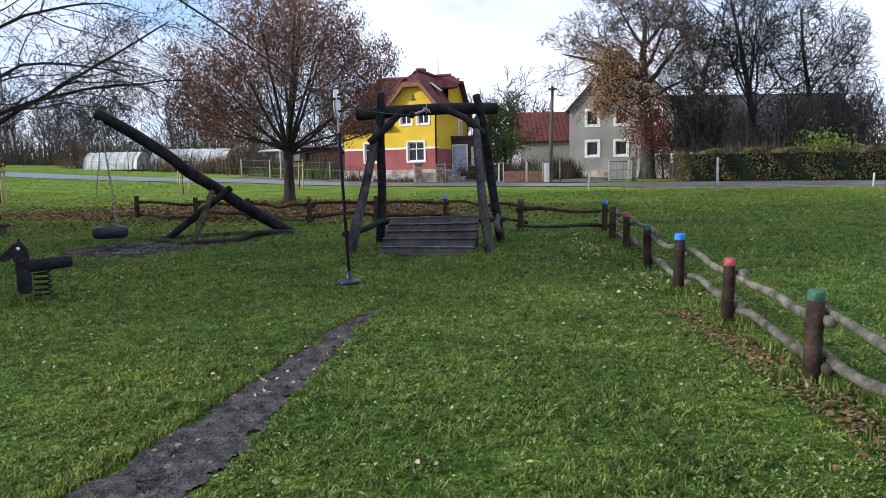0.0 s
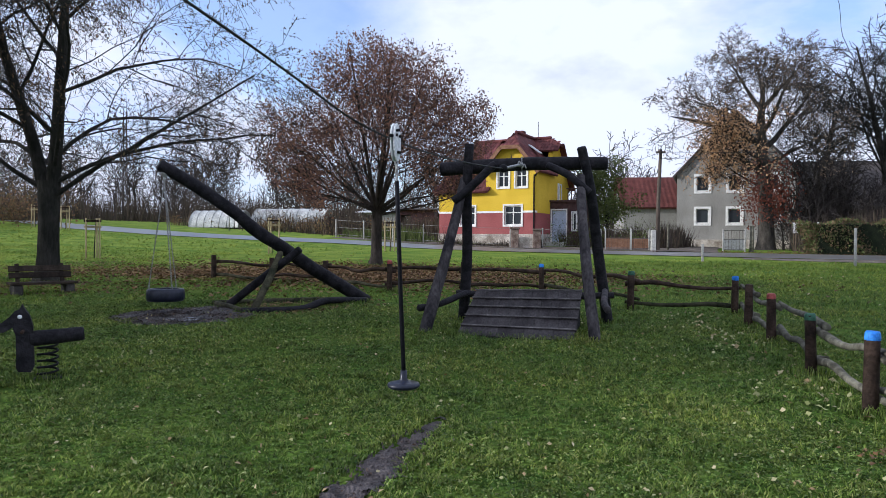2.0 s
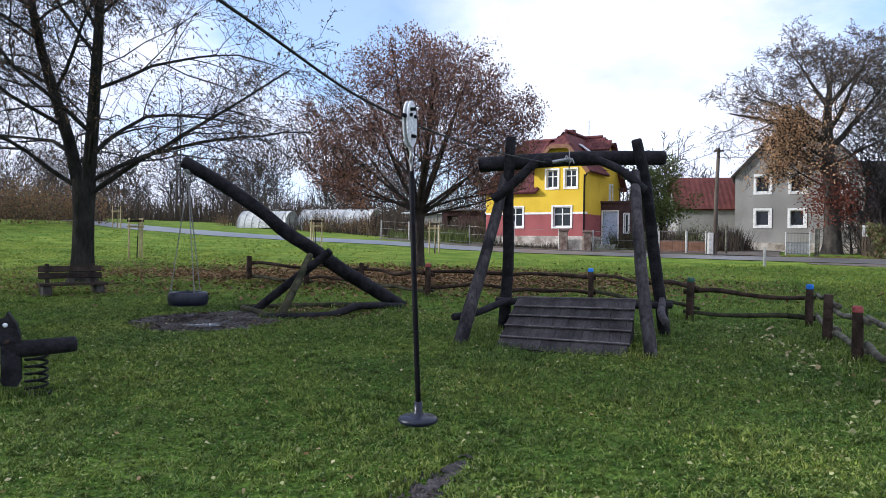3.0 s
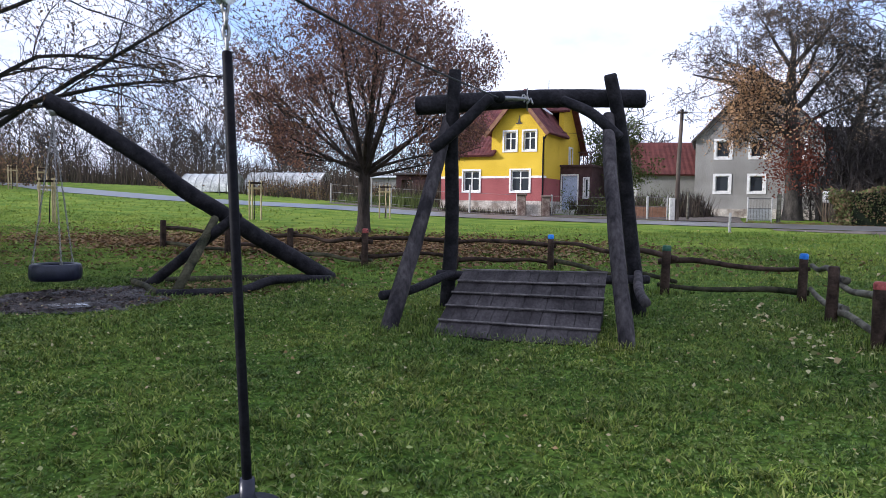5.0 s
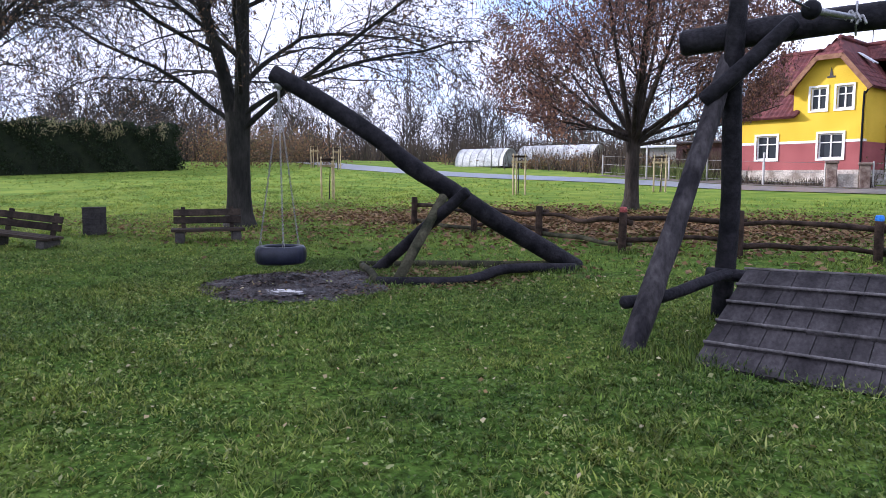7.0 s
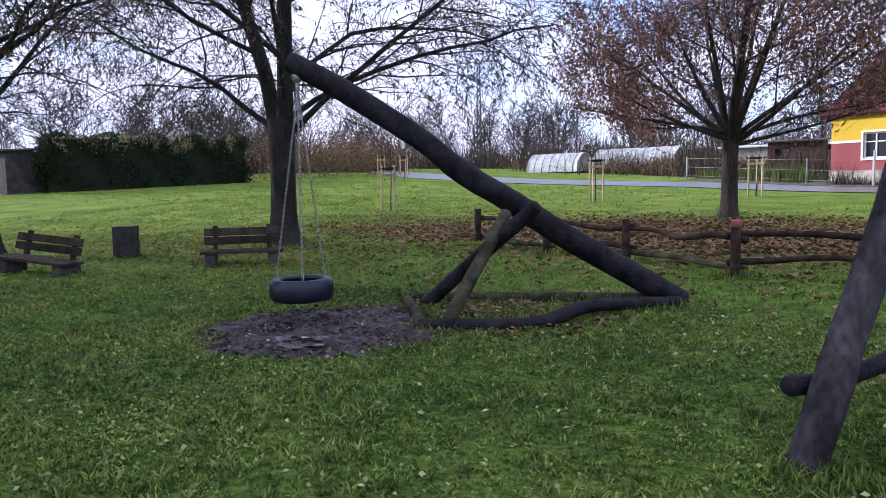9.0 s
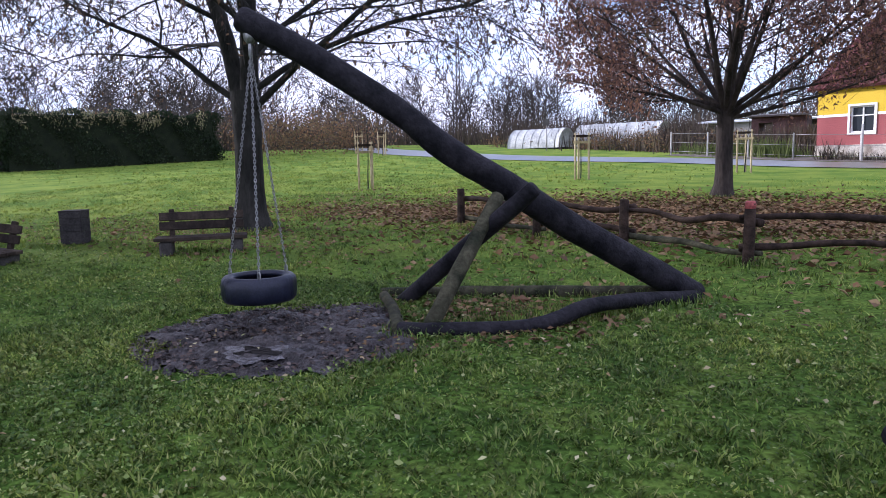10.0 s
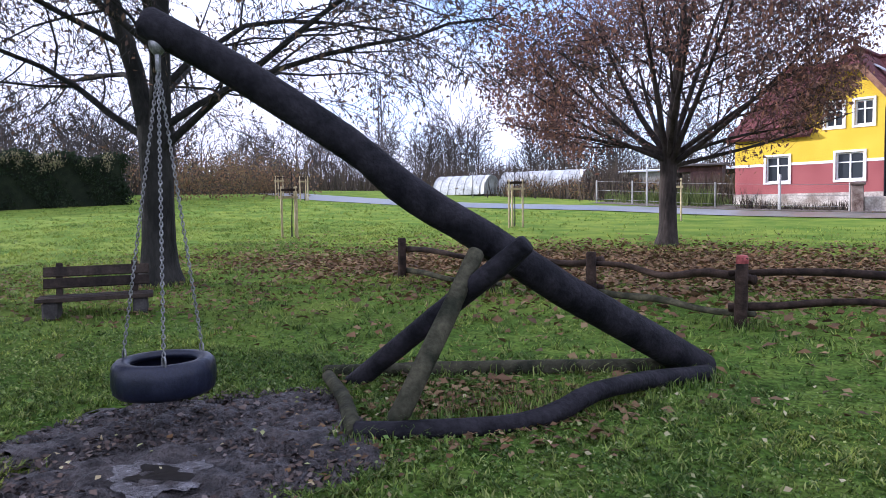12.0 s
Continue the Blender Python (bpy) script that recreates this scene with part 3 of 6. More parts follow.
for k in range(72):
    a = 2 * math.pi * k / 72
    c1, s1 = math.cos(a), math.sin(a)
    r = 1 + 0.7 * noise.noise((c1 * 1.3, s1 * 1.3, 3.0)) + 0.28 * noise.noise((c1 * 4, s1 * 4, 8.0)) + 0.10 * noise.noise((c1 * 14, s1 * 14, 1.0))
    rim.append(bm.verts.new((-5.27 + 0.31 * r * c1, 12.22 + 0.20 * r * s1, 0)))
bm.faces.new(rim)
silt = part("wet_silt", bm, WET_SHEEN, smooth=False)
silt.location.z = bumpy(-5.28, 12.22) + 0.035
tagged(silt, "wet rim of the puddle, coloured paler than the mud for its sheen", "silt", kind="structure")
tagged(pud, "small rain puddle reflecting the bright sky", "puddle", kind="structure")


def strip(name, line, mat, label, category, above=0.03, across=6):
    """A road laid over the ground along a line of (x, y, half width)."""
    pts = curve_points([(x, y, w) for x, y, w in line], 60)
    V, n = [], across + 1
    for i, p in enumerate(pts):
        d = pts[min(i + 1, 59)] - pts[max(i - 1, 0)]
        s = Vector((-d.y, d.x)).normalized()
        for k in range(n):
            f = (k / across * 2 - 1)
            x, y = p.x + s.x * p.z * f, p.y + s.y * p.z * f
            V.append((x, y, lift(x, y) + above + 0.03 * (1 - f * f)))
    F = [(i * n + k, (i + 1) * n + k, (i + 1) * n + k + 1, i * n + k + 1) for i in range(59) for k in range(across)]
    return tagged(mesh_part(name, mesh_of(name, V, F), mat), label, category, kind="structure")


strip("road", [(-80, 88, 1.7), (-47, 59.5, 1.7), (-30.5, 45.6, 1.7), (-23, 41.9, 1.7), (-17, 40.8, 1.7), (-10.5, 41.0, 1.7), (-5, 39.6, 1.7), (4, 38.5, 2.0), (10, 38.2, 2.4), (18, 38.0, 2.5), (34, 38.2, 2.5), (70, 39.5, 2.5)], ASPHALT, "wet grey asphalt lane past the gardens", "road")
strip("verge", [(9, 34.6, 0.5), (13, 34.3, 1.2), (22, 34.2, 1.4), (40, 34.5, 1.4), (70, 36, 1.4)], TRACK, "muddy rutted verge beside the lane", "verge", 0.02)
strip("garden_soil", [(-12, 46.2, 1.6), (-6, 43.6, 1.5), (0, 42.9, 1.5), (4, 42.9, 1.6), (7.0, 43.2, 1.5)], TRACK, "bare garden soil and dead leaves behind the fence", "soil", 0.015)
strip("driveway", [(7.6, 40.2, 1.8), (8.8, 45, 1.7), (10.6, 51, 1.6), (12, 57, 1.5)], TRACK, "gravel driveway up to the grey house", "driveway", 0.05)

# ---------------------------------------------------------------- lawn blades and leaves
def blades(name, x0, x1, y0, y1, count, height, width, seed, keep=lambda x, y: True, label="short mown grass blades", mat=BLADES):
    g = np.random.default_rng(seed)
    each = 7
    n = count // each
    clump = 0.9 * width + 0.004
    x = np.repeat(g.uniform(x0, x1, n), each) + g.normal(0, clump, n * each)
    y = np.repeat(g.uniform(y0, y1, n), each) + g.normal(0, clump, n * each)
    ok = np.array([path_side(a, b) < 0.03 * math.sin(a * 17 + b * 9) and mud_side(a, b) > 0.97 + 0.12 * math.sin(a * 9 + 3 * math.sin(b * 7)) and keep(a, b) for a, b in zip(x, y)])
    x, y = x[ok], y[ok]
    n = len(x)
    z = lift_array(x, y) + 0.012 * np.sin(x * 2.1 + np.sin(y * 1.3)) * np.sin(y * 1.7 + 0.5 * x)
    tuft = 0.75 + 0.5 * np.sin(x * 3.1 + 2 * np.sin(y * 2.3)) * np.sin(y * 2.7 + x)
    fine = np.sin(x * 23 + 3 * np.sin(y * 9)) * np.sin(y * 27 + 2.5 * np.sin(x * 11))
    h = height * g.uniform(0.45, 1.5, n) * np.clip(0.3 + 0.7 * tuft + 0.55 * fine, 0.3, 1.8)
    a, lean = g.uniform(0, 2 * np.pi, n), g.uniform(0.3, 1.7, n)
    w = width * g.uniform(0.6, 1.3, n)
    s = np.stack([-np.sin(a), np.cos(a), np.zeros(n)], 1) * w[:, None] * 0.5
    base = np.stack([x, y, z - 0.004], 1)
    mid = base + np.stack([np.cos(a) * lean * h * 0.35, np.sin(a) * lean * h * 0.35, h * 0.62], 1)
    tip = base + np.stack([np.cos(a) * lean * h, np.sin(a) * lean * h, h], 1)
    if width < 0.0100:
        v, f = np.stack([base, mid + s, tip, mid - s], 1).reshape(-1, 3), np.arange(n * 4).reshape(-1, 4)
    else:
        v, f = np.stack([base - s, base + s, tip], 1).reshape(-1, 3), np.arange(n * 3).reshape(-1, 3)
    return tagged(mesh_part(name, mesh_of(name, v, f), mat, smooth=False), label, "grass", kind="stuff")


def clover(name, x0, x1, y0, y1, count, size, seed):
    g = np.random.default_rng(seed)
    x, y = g.uniform(x0, x1, count), g.uniform(y0, y1, count)
    clump = np.sin(x * 1.9 + 2 * np.sin(y * 1.1)) * np.sin(y * 2.2 + x * 0.7) + g.uniform(-1, 1, count)
    ok = np.array([path_side(a, b) < 0.02 and mud_side(a, b) > 0.98 for a, b in zip(x, y)]) & (clump > -0.25)
    x, y = x[ok], y[ok]
    z = lift_array(x, y) + 0.012 * np.sin(x * 2.1 + np.sin(y * 1.3)) * np.sin(y * 1.7 + 0.5 * x) + g.uniform(0.012, 0.042, len(x))
    return tagged(mesh_part(name, leaf_mesh(name, np.stack([x, y, z], 1), size, g, 0.55, 0.0, 0.75), CLOVER, smooth=False), "low clover and plantain leaves in the lawn", "weeds", kind="stuff")


clover("clover", -4.2, 3.8, 1.6, 8.0, 90000, 0.019, 101)
clover("clover", -8.5, 4.2, 8.0, 15.0, 90000, 0.019, 102)
clover("clover", -13.0, -4.2, 3.0, 14.5, 30000, 0.030, 104)
clover("clover", 3.8, 13.0, 3.0, 14.5, 26000, 0.032, 105)
blades("grass", -4.2, 3.6, 1.6, 8.0, 240000, 0.030, 0.0084, 1)
blades("grass", -7.5, 4.2, 8.0, 14.5, 250000, 0.033, 0.0098, 2)
blades("grass", -16.0, 6.0, 14.5, 24.0, 120000, 0.042, 0.018, 4)
blades("grass", -12.0, -4.2, 3.0, 14.5, 110000, 0.034, 0.016, 5)
blades("grass", 3.6, 12.0, 3.0, 24.0, 90000, 0.050, 0.018, 6)


def thinning(x, y):
    """Longer grass that thins out towards the open lawn and the lane."""
    lot = math.sin(x * 913.1 + y * 571.7) * 0.5 + 0.5
    return lot < smooth_step(x, -6, 10) * smooth_step(33.4 - y, 0, 4) * smooth_step(y, 18, 24)


blades("grass", -6.0, 26.0, 18.0, 35.4, 130000, 0.070, 0.026, 7, thinning, "meadow grass towards the lane, coloured pale as in sun", SUNLIT_BLADES)
blades("grass", -26.0, -12.0, 10.0, 30.0, 80000, 0.045, 0.024, 9, lambda x, y: y > 14.5 or x < -12.0, "far meadow grass coloured pale as in sun", SUNLIT_BLADES)
blades("grass", -44.0, -6.0, 22.0, 42.0, 34000, 0.06, 0.040, 8, lambda x, y: math.sin(x * 913.1 + y * 571.7) * 0.5 + 0.5 < smooth_step(-6 - x, 0, 6) * smooth_step(y, 22, 26) * smooth_step(44 - 0.1 * x - y, 0, 6) and y < 38.0 - 0.25 * (x + 16) * (x < -16), "far meadow grass coloured pale as in sun", SUNLIT_BLADES)


def tufts(name, spots, seed, label="longer grass left by the mower round posts and edges"):
    """Uncut grass: spots of (x, y, radius, blades, height)."""
    g = np.random.default_rng(seed)
    V, F, base = [], [], 0
    for x0, y0, r, count, height in spots:
        a, d = g.uniform(0, 2 * np.pi, count), r * np.sqrt(g.uniform(0, 1, count))
        x, y = x0 + d * np.cos(a), y0 + d * np.sin(a)
        z = lift_array(x, y)
        h = height * g.uniform(0.4, 1.25, count)
        b, lean = g.uniform(0, 2 * np.pi, count), g.uniform(0.15, 0.9, count)
        s = np.stack([-np.sin(b), np.cos(b), np.zeros(count)], 1) * 0.0045
        p = np.stack([x, y, z - 0.005], 1)
        m = p + np.stack([np.cos(b) * lean * h * 0.3, np.sin(b) * lean * h * 0.3, h * 0.65], 1)
        t = p + np.stack([np.cos(b) * lean * h, np.sin(b) * lean * h, h * 0.9], 1)
        V.append(np.stack([p - s, p + s, m + s * 0.8, t, m - s * 0.8], 1).reshape(-1, 3))
        i = np.arange(count)[:, None] * 5 + base
        F.append(np.concatenate([i + np.array([[0, 1, 2]]), i + np.array([[0, 2, 4]]), i + np.array([[4, 2, 3]])], 0))
        base += count * 5
    return tagged(mesh_part(name, mesh_of(name, np.concatenate(V), np.concatenate(F)), BLADES, smooth=False), label, "grass", kind="stuff")


SPOTS = [(x, y, 0.24, 170, 0.11) for x, y in ((2.45, 3.45), (2.50, 5.10), (2.62, 6.80), (2.71, 8.42), (2.82, 9.95), (3.08, 12.02), (3.16, 13.32), (3.38, 14.85), (1.67, 15.16), (0.12, 17.45), (-3.12, 17.02), (-4.78, 17.82), (-6.15, 18.05), (-7.72, 18.62))]
SPOTS += [(x, y, 0.22, 220, 0.10) for x, y in ((-1.50, 11.70), (0.76, 11.48), (-1.15, 13.22), (1.12, 13.36), (-1.1, 11.72), (-0.95, 11.62), (0.60, 11.55), (0.70, 12.0), (-1.05, 12.1))]
SPOTS += [(-1.0 + 0.16 * k, 11.66 - 0.012 * k, 0.10, 60, 0.075) for k in range(10)]
SPOTS += [(2.60 + 0.03 * k, 4.0 + 0.9 * k, 0.35, 140, 0.10) for k in range(11)]
SPOTS += [(-4.7 + 0.17 * k, 13.02 + 0.22 * k, 0.16, 120, 0.10) for k in range(10)] + [(-5.6 + 0.25 * k, 14.12 + 0.13 * k, 0.16, 110, 0.10) for k in range(10)] + [(-4.6 + 0.2 * k, 13.55 + 0.18 * k, 0.3, 120, 0.08) for k in range(7)]
SPOTS += [(-11.25, 17.1, 0.7, 500, 0.10), (-5.35, 25.2, 0.6, 400, 0.12), (-4.7, 8.35, 0.28, 320, 0.09), (-9.8, 15.1, 0.6, 260, 0.08)]
for (px0, py0, pw0), (px1, py1, pw1) in zip(PATH_LINE, PATH_LINE[1:]):
    for k in range(9):
        f = k / 9
        SPOTS.append((px0 + (px1 - px0) * f - (pw0 + (pw1 - pw0) * f) - 0.05, py0 + (py1 - py0) * f, 0.08, 80, 0.055))
        SPOTS.append((px0 + (px1 - px0) * f + (pw0 + (pw1 - pw0) * f) + 0.05, py0 + (py1 - py0) * f, 0.07, 50, 0.035))
tufts("long_grass", SPOTS, 77)


def litter(name, count, place, size, mat, seed, label, flat=0.75, up=0.012):
    g = np.random.default_rng(seed)
    x, y = place(g, count)
    z = lift_array(x, y) + up + g.uniform(0, 0.02, len(x))
    return tagged(mesh_part(name, leaf_mesh(name, np.stack([x, y, z], 1), size, g, flat, 0.0, 0.7), mat, smooth=False), label, "leaves", kind="stuff")


litter("fallen_leaves", 17000, lambda g, n: (g.normal(-4.2, 3.4, n), g.normal(21.6, 2.0, n)), 0.10, LITTER, 1, "carpet of russet leaves under the round tree", 0.7, 0.03)
litter("fallen_leaves", 2600, lambda g, n: (g.normal(-9.5, 1.9, n), g.normal(20.3, 0.9, n)), 0.09, LITTER, 2, "drift of brown leaves beyond the fence end", 0.7, 0.03)
litter("fallen_leaves", 2600, lambda g, n: (g.uniform(-16, -1, n), g.uniform(14.5, 27, n)), 0.08, LITTER, 3, "scattered brown leaves on the lawn")
litter("fallen_leaves", 1100, lambda g, n: (g.normal(-11.6, 2.2, n), g.normal(16.3, 0.7, n)), 0.07, LITTER, 31, "brown leaves by the benches and the bin")
litter("fallen_leaves", 1500, lambda g, n: (g.normal(2.40, 0.12, n), g.uniform(2.6, 7.4, n)), 0.052, LITTER, 4, "brown leaves blown along the fence foot")
litter("fallen_leaves", 700, lambda g, n: (g.normal(-4.35, 0.45, n), g.normal(13.85, 0.35, n)), 0.07, LITTER, 5, "leaves caught inside the swing's log frame")
litter("fallen_leaves", 2400, lambda g, n: (g.uniform(-6, 3.4, n), g.uniform(2, 15, n)), 0.034, PALE_LEAVES, 6, "small pale leaves strewn on the lawn", 0.6, 0.03)
litter("fallen_leaves", 220, lambda g, n: (g.normal(2.55, 0.35, n), g.uniform(8, 14.6, n)), 0.06, PALE_LEAVES, 7, "pale leaves along the fence foot", 0.6, 0.03)


def trodden(g, n):
    a, r = g.uniform(0, 2 * np.pi, n), np.sqrt(g.uniform(0, 1, n)) * 1.0
    u, v = MUD_HALF[0] * r * np.cos(a), MUD_HALF[1] * r * np.sin(a)
    x, y = MUD_MID[0] + math.cos(0.75) * u - math.sin(0.75) * v, MUD_MID[1] + math.sin(0.75) * u + math.cos(0.75) * v
    dry = np.hypot((x + 5.28) / 0.45, (y - 12.22) / 0.3) > 1
    dry &= x + y < 8.42
    return x[dry], y[dry]


litter("fallen_leaves", 2000, trodden, 0.042, LITTER_DARK, 8, "dark leaves trodden into the wet earth", 0.75, 0.022)
litter("fallen_leaves", 160, lambda g, n: (g.normal(-4.5, 0.4, n), g.normal(13.1, 0.3, n)), 0.045, LITTER, 18, "brown leaves on the wet earth beside the logs", 0.75, 0.025)


def clods(name, xy, small, large, mat, seed, label):
    """Small five-sided lumps of earth."""
    g = np.random.default_rng(seed)
    V, F = [], []
    for i, (x, y) in enumerate(zip(*xy)):
        s, z = g.uniform(small, large), bumpy(x, y) + 0.008
        V += [(x + s * g.uniform(0.7, 1.3) * math.cos(k * 1.2566), y + s * g.uniform(0.7, 1.3) * math.sin(k * 1.2566), z) for k in range(5)]
        V.append((x + s * g.uniform(-0.3, 0.3), y + s * g.uniform(-0.3, 0.3), z + 0.012 + s * g.uniform(0.7, 1.3)))
        F += [(6 * i + k, 6 * i + (k + 1) % 5, 6 * i + 5) for k in range(5)]
    return tagged(mesh_part(name, mesh_of(name, V, F), mat, smooth=False), label, "earth", kind="stuff")


def along_path(g, n):
    y = g.uniform(0.6, 7.3, n)
    x = np.interp(y, [p[1] for p in PATH_LINE], [p[0] for p in PATH_LINE]) + g.normal(0, 0.10, n)
    return x, y


clods("earth_clods", trodden(np.random.default_rng(44), 1700), 0.010, 0.030, MUD, 45, "small clods trodden up in the wet earth")
clods("path_grit", along_path(np.random.default_rng(46), 800), 0.005, 0.015, PATH_SOIL, 47, "grit and crumbs of earth on the path")
litter("fallen_leaves", 420, lambda g, n: ((lambda y: (np.interp(y, [p[1] for p in PATH_LINE], [p[0] for p in PATH_LINE]) + g.normal(0, 0.12, n), y))(g.uniform(1.0, 7.2, n))), 0.024, LITTER_DARK, 13, "bits of dead leaf and grit trodden into the path", 0.7, 0.018)
litter("fallen_leaves", 60, lambda g, n: (g.uniform(-2.1, -0.75, n), g.uniform(2.4, 7.6, n)), 0.05, LITTER, 12, "a few brown leaves on and beside the path")
litter("fallen_leaves", 900, lambda g, n: (g.uniform(3.6, 24, n), g.uniform(8, 35, n)), 0.06, PALE_LEAVES, 9, "pale leaves dotted over the far lawn", 0.5, 0.03)
litter("fallen_leaves", 1500, lambda g, n: (g.normal(15.5, 5.5, n), g.normal(41.3, 1.2, n)), 0.11, LITTER, 10, "brown leaves along the lane under the tall tree")

# ---------------------------------------------------------------- log fence
POSTS = [(2.42, 1.75, RED), (2.45, 3.45, BLUE), (2.50, 5.10, GREEN), (2.62, 6.80, RED), (2.71, 8.42, BLUE), (2.82, 9.95, GREEN), (3.08, 12.02, RED), (3.16, 13.32, None),
         (3.38, 14.85, BLUE), (1.67, 15.16, GREEN), (0.12, 17.45, BLUE), (-1.55, 17.30, None), (-3.12, 17.02, RED), (-4.78, 17.82, None), (-6.15, 18.05, None), (-7.98, 18.90, None)]
fence = thing("log_fence", (2.6, 6.8, lift(2.6, 6.8)), "low rustic log fence with paint-tipped posts and crooked rails", "fence")
FINV = fence.matrix_basis.inverted()
rf = random.Random(11)
CAPS = {BLUE: "bright blue painted tip", RED: "faded red painted tip", GREEN: "dull green painted tip"}
for i, (x, y, cap) in enumerate(POSTS):
    z = lift(x, y)
    h = (0.58 if -5 < x < -4 else 0.65) * rf.uniform(0.95, 1.04)
    lx, ly = rf.uniform(-0.02, 0.02), rf.uniform(-0.02, 0.02)
    foot, head = Vector((x, y, z - 0.12)), Vector((x + lx, y + ly, z + h))
    r = rf.uniform(0.056, 0.066)
    mid = [FINV @ (foot + (head - foot) * k) for k in (0, 0.35, 0.7, 1.0)]
    post = part("post", tube(mid, [r * 1.04, r, r * 0.97, r * 0.95], 14, 0.10), LOG_BROWN, fence)
    if cap:
        top = [FINV @ (foot + (head - foot) * k) for k in (0.895, 0.95, 1.012)]
        part("painted_tip", tube(top, [r * 0.985, r * 0.99, r * 0.955], 14, 0.06, None, 0.35), cap, post, CAPS[cap])
for i in range(len(POSTS) - 1):
    (x0, y0, _), (x1, y1, _) = POSTS[i], POSTS[i + 1]
    d = Vector((x1 - x0, y1 - y0, 0))
    L = d.length
    d.normalize()
    outward = Vector((d.y, -d.x, 0))
    if outward.dot(Vector((1 if i < 8 else 0.05, 0 if i < 8 else 1, 0))) < 0:
        outward = -outward
    for height in (0.47, 0.15):
        pts = []
        bend = rf.uniform(-0.05, 0.05)
        for k in range(5):
            f = -0.10 / L + k / 4 * (1 + 0.2 / L)
            x, y = x0 + (x1 - x0) * f, y0 + (y1 - y0) * f
            off = outward * (0.085 + (0.035 if i % 2 else 0))
            w = math.sin(f * math.pi) * bend + (rf.uniform(-0.05, 0.05) if 0 < k < 4 else 0)
            pts.append(FINV @ Vector((x + off.x, y + off.y, lift(x, y) + height + w + (0.03 if i % 2 else -0.02))))
        a, b = (0.043, 0.029) if rf.random() < 0.5 else (0.029, 0.043)
        log("rail", pts, a, b, LOG_GREY if i < 8 else (LOG_BROWN if rf.random() < 0.75 else LOG_GREEN), fence, 14, 9, 0.22, seed=i * 2 + (height > 0.3))

# ---------------------------------------------------------------- tyre swing on a leaning log
swing = thing("tyre_swing", (-4.2, 13.9, lift(-4.2, 13.9)), "leaning log swing with a black tyre on three chains", "swing")
SINV = swing.matrix_basis.inverted()


def inside(points, inv):
    return [inv @ Vector(p) for p in points]


log("leaning_log", inside([(-6.0, 12.82, 2.66), (-5.59, 13.17, 2.36), (-5.08, 13.61, 1.92), (-4.82, 13.83, 1.64), (-4.48, 14.12, 1.36), (-4.05, 14.55, 0.97), (-3.20, 15.36, 0.29)], SINV), 0.100, 0.120, LOG, swing, 20, 16, 0.10, "thick dark leaning log")
log("prop_leg", inside([(-4.02, 13.88, 1.31), (-4.25, 13.88, 1.13), (-4.95, 13.96, 0.62), (-5.50, 14.00, 0.20)], SINV), 0.066, 0.076, LOG, swing, 12, 12, 0.12)
log("prop_leg", inside([(-4.43, 14.04, 1.24), (-4.46, 13.80, 0.98), (-4.53, 13.52, 0.62), (-4.68, 13.28, 0.16)], SINV), 0.055, 0.066, LOG_GREEN, swing, 12, 12, 0.12)
log("ground_beam", inside([(-5.68, 14.02, 0.33), (-4.9, 14.45, 0.34), (-4.1, 14.85, 0.34), (-3.26, 15.32, 0.34)], SINV), 0.055, 0.06, LOG_GREEN, swing, 12, 10, 0.2)
log("ground_beam", inside([(-4.72, 13.04, 0.30), (-4.2, 13.38, 0.30), (-3.86, 13.72, 0.31), (-3.66, 14.06, 0.40), (-3.45, 14.55, 0.38), (-3.14, 15.12, 0.33)], SINV), 0.06, 0.062, LOG, swing, 16, 10, 0.2)
log("ground_beam", inside([(-5.56, 13.92, 0.34), (-5.12, 13.5, 0.335), (-4.72, 13.04, 0.31)], SINV), 0.046, 0.050, LOG_GREEN, swing, 8, 9, 0.2)

TYRE = Vector((-5.85, 12.75, 0.58))
HOOK = Vector((-5.94, 12.87, 2.49))
tyre = thing("tyre", TYRE, "black car tyre hung flat on chains", "tyre")
prof = [(0.20, -0.085), (0.235, -0.10), (0.285, -0.098), (0.308, -0.075), (0.316, -0.03), (0.316, 0.03), (0.308, 0.075), (0.285, 0.098), (0.235, 0.10), (0.20, 0.085), (0.212, 0.06), (0.285, 0.05), (0.285, -0.05), (0.212, -0.06)]
bm = bmesh.new()
N = 72
rings = []
for k in range(N):
    a = 2 * math.pi * k / N
    ring = []
    for j, (r, z) in enumerate(prof):
        rr = r - (0.007 if 3 <= j <= 6 and (k + (j % 2)) % 3 == 0 else 0)
        ring.append(bm.verts.new((0.92 * rr * math.cos(a), 0.92 * rr * math.sin(a), z)))
    rings.append(ring)
for k in range(N):
    for j in range(len(prof)):
        q = (j + 1) % len(prof)
        bm.faces.new((rings[k][j], rings[k][q], rings[(k + 1) % N][q], rings[(k + 1) % N][j]))
bmesh.ops.recalc_face_normals(bm, faces=bm.faces)
part("tyre_body", bm, RUBBER, tyre)
for k in range(3):
    a = radians(80 + 120 * k)
    part("shackle", tube(curve_points([(0.25 * math.cos(a) - 0.012, 0.25 * math.sin(a), 0.085), (0.25 * math.cos(a) - 0.012, 0.25 * math.sin(a), 0.135), (0.25 * math.cos(a), 0.25 * math.sin(a), 0.15), (0.25 * math.cos(a) + 0.012, 0.25 * math.sin(a), 0.135), (0.25 * math.cos(a) + 0.012, 0.25 * math.sin(a), 0.085)], 10), [0.006] * 10, 6, 0), STEEL, tyre, "steel shackle")


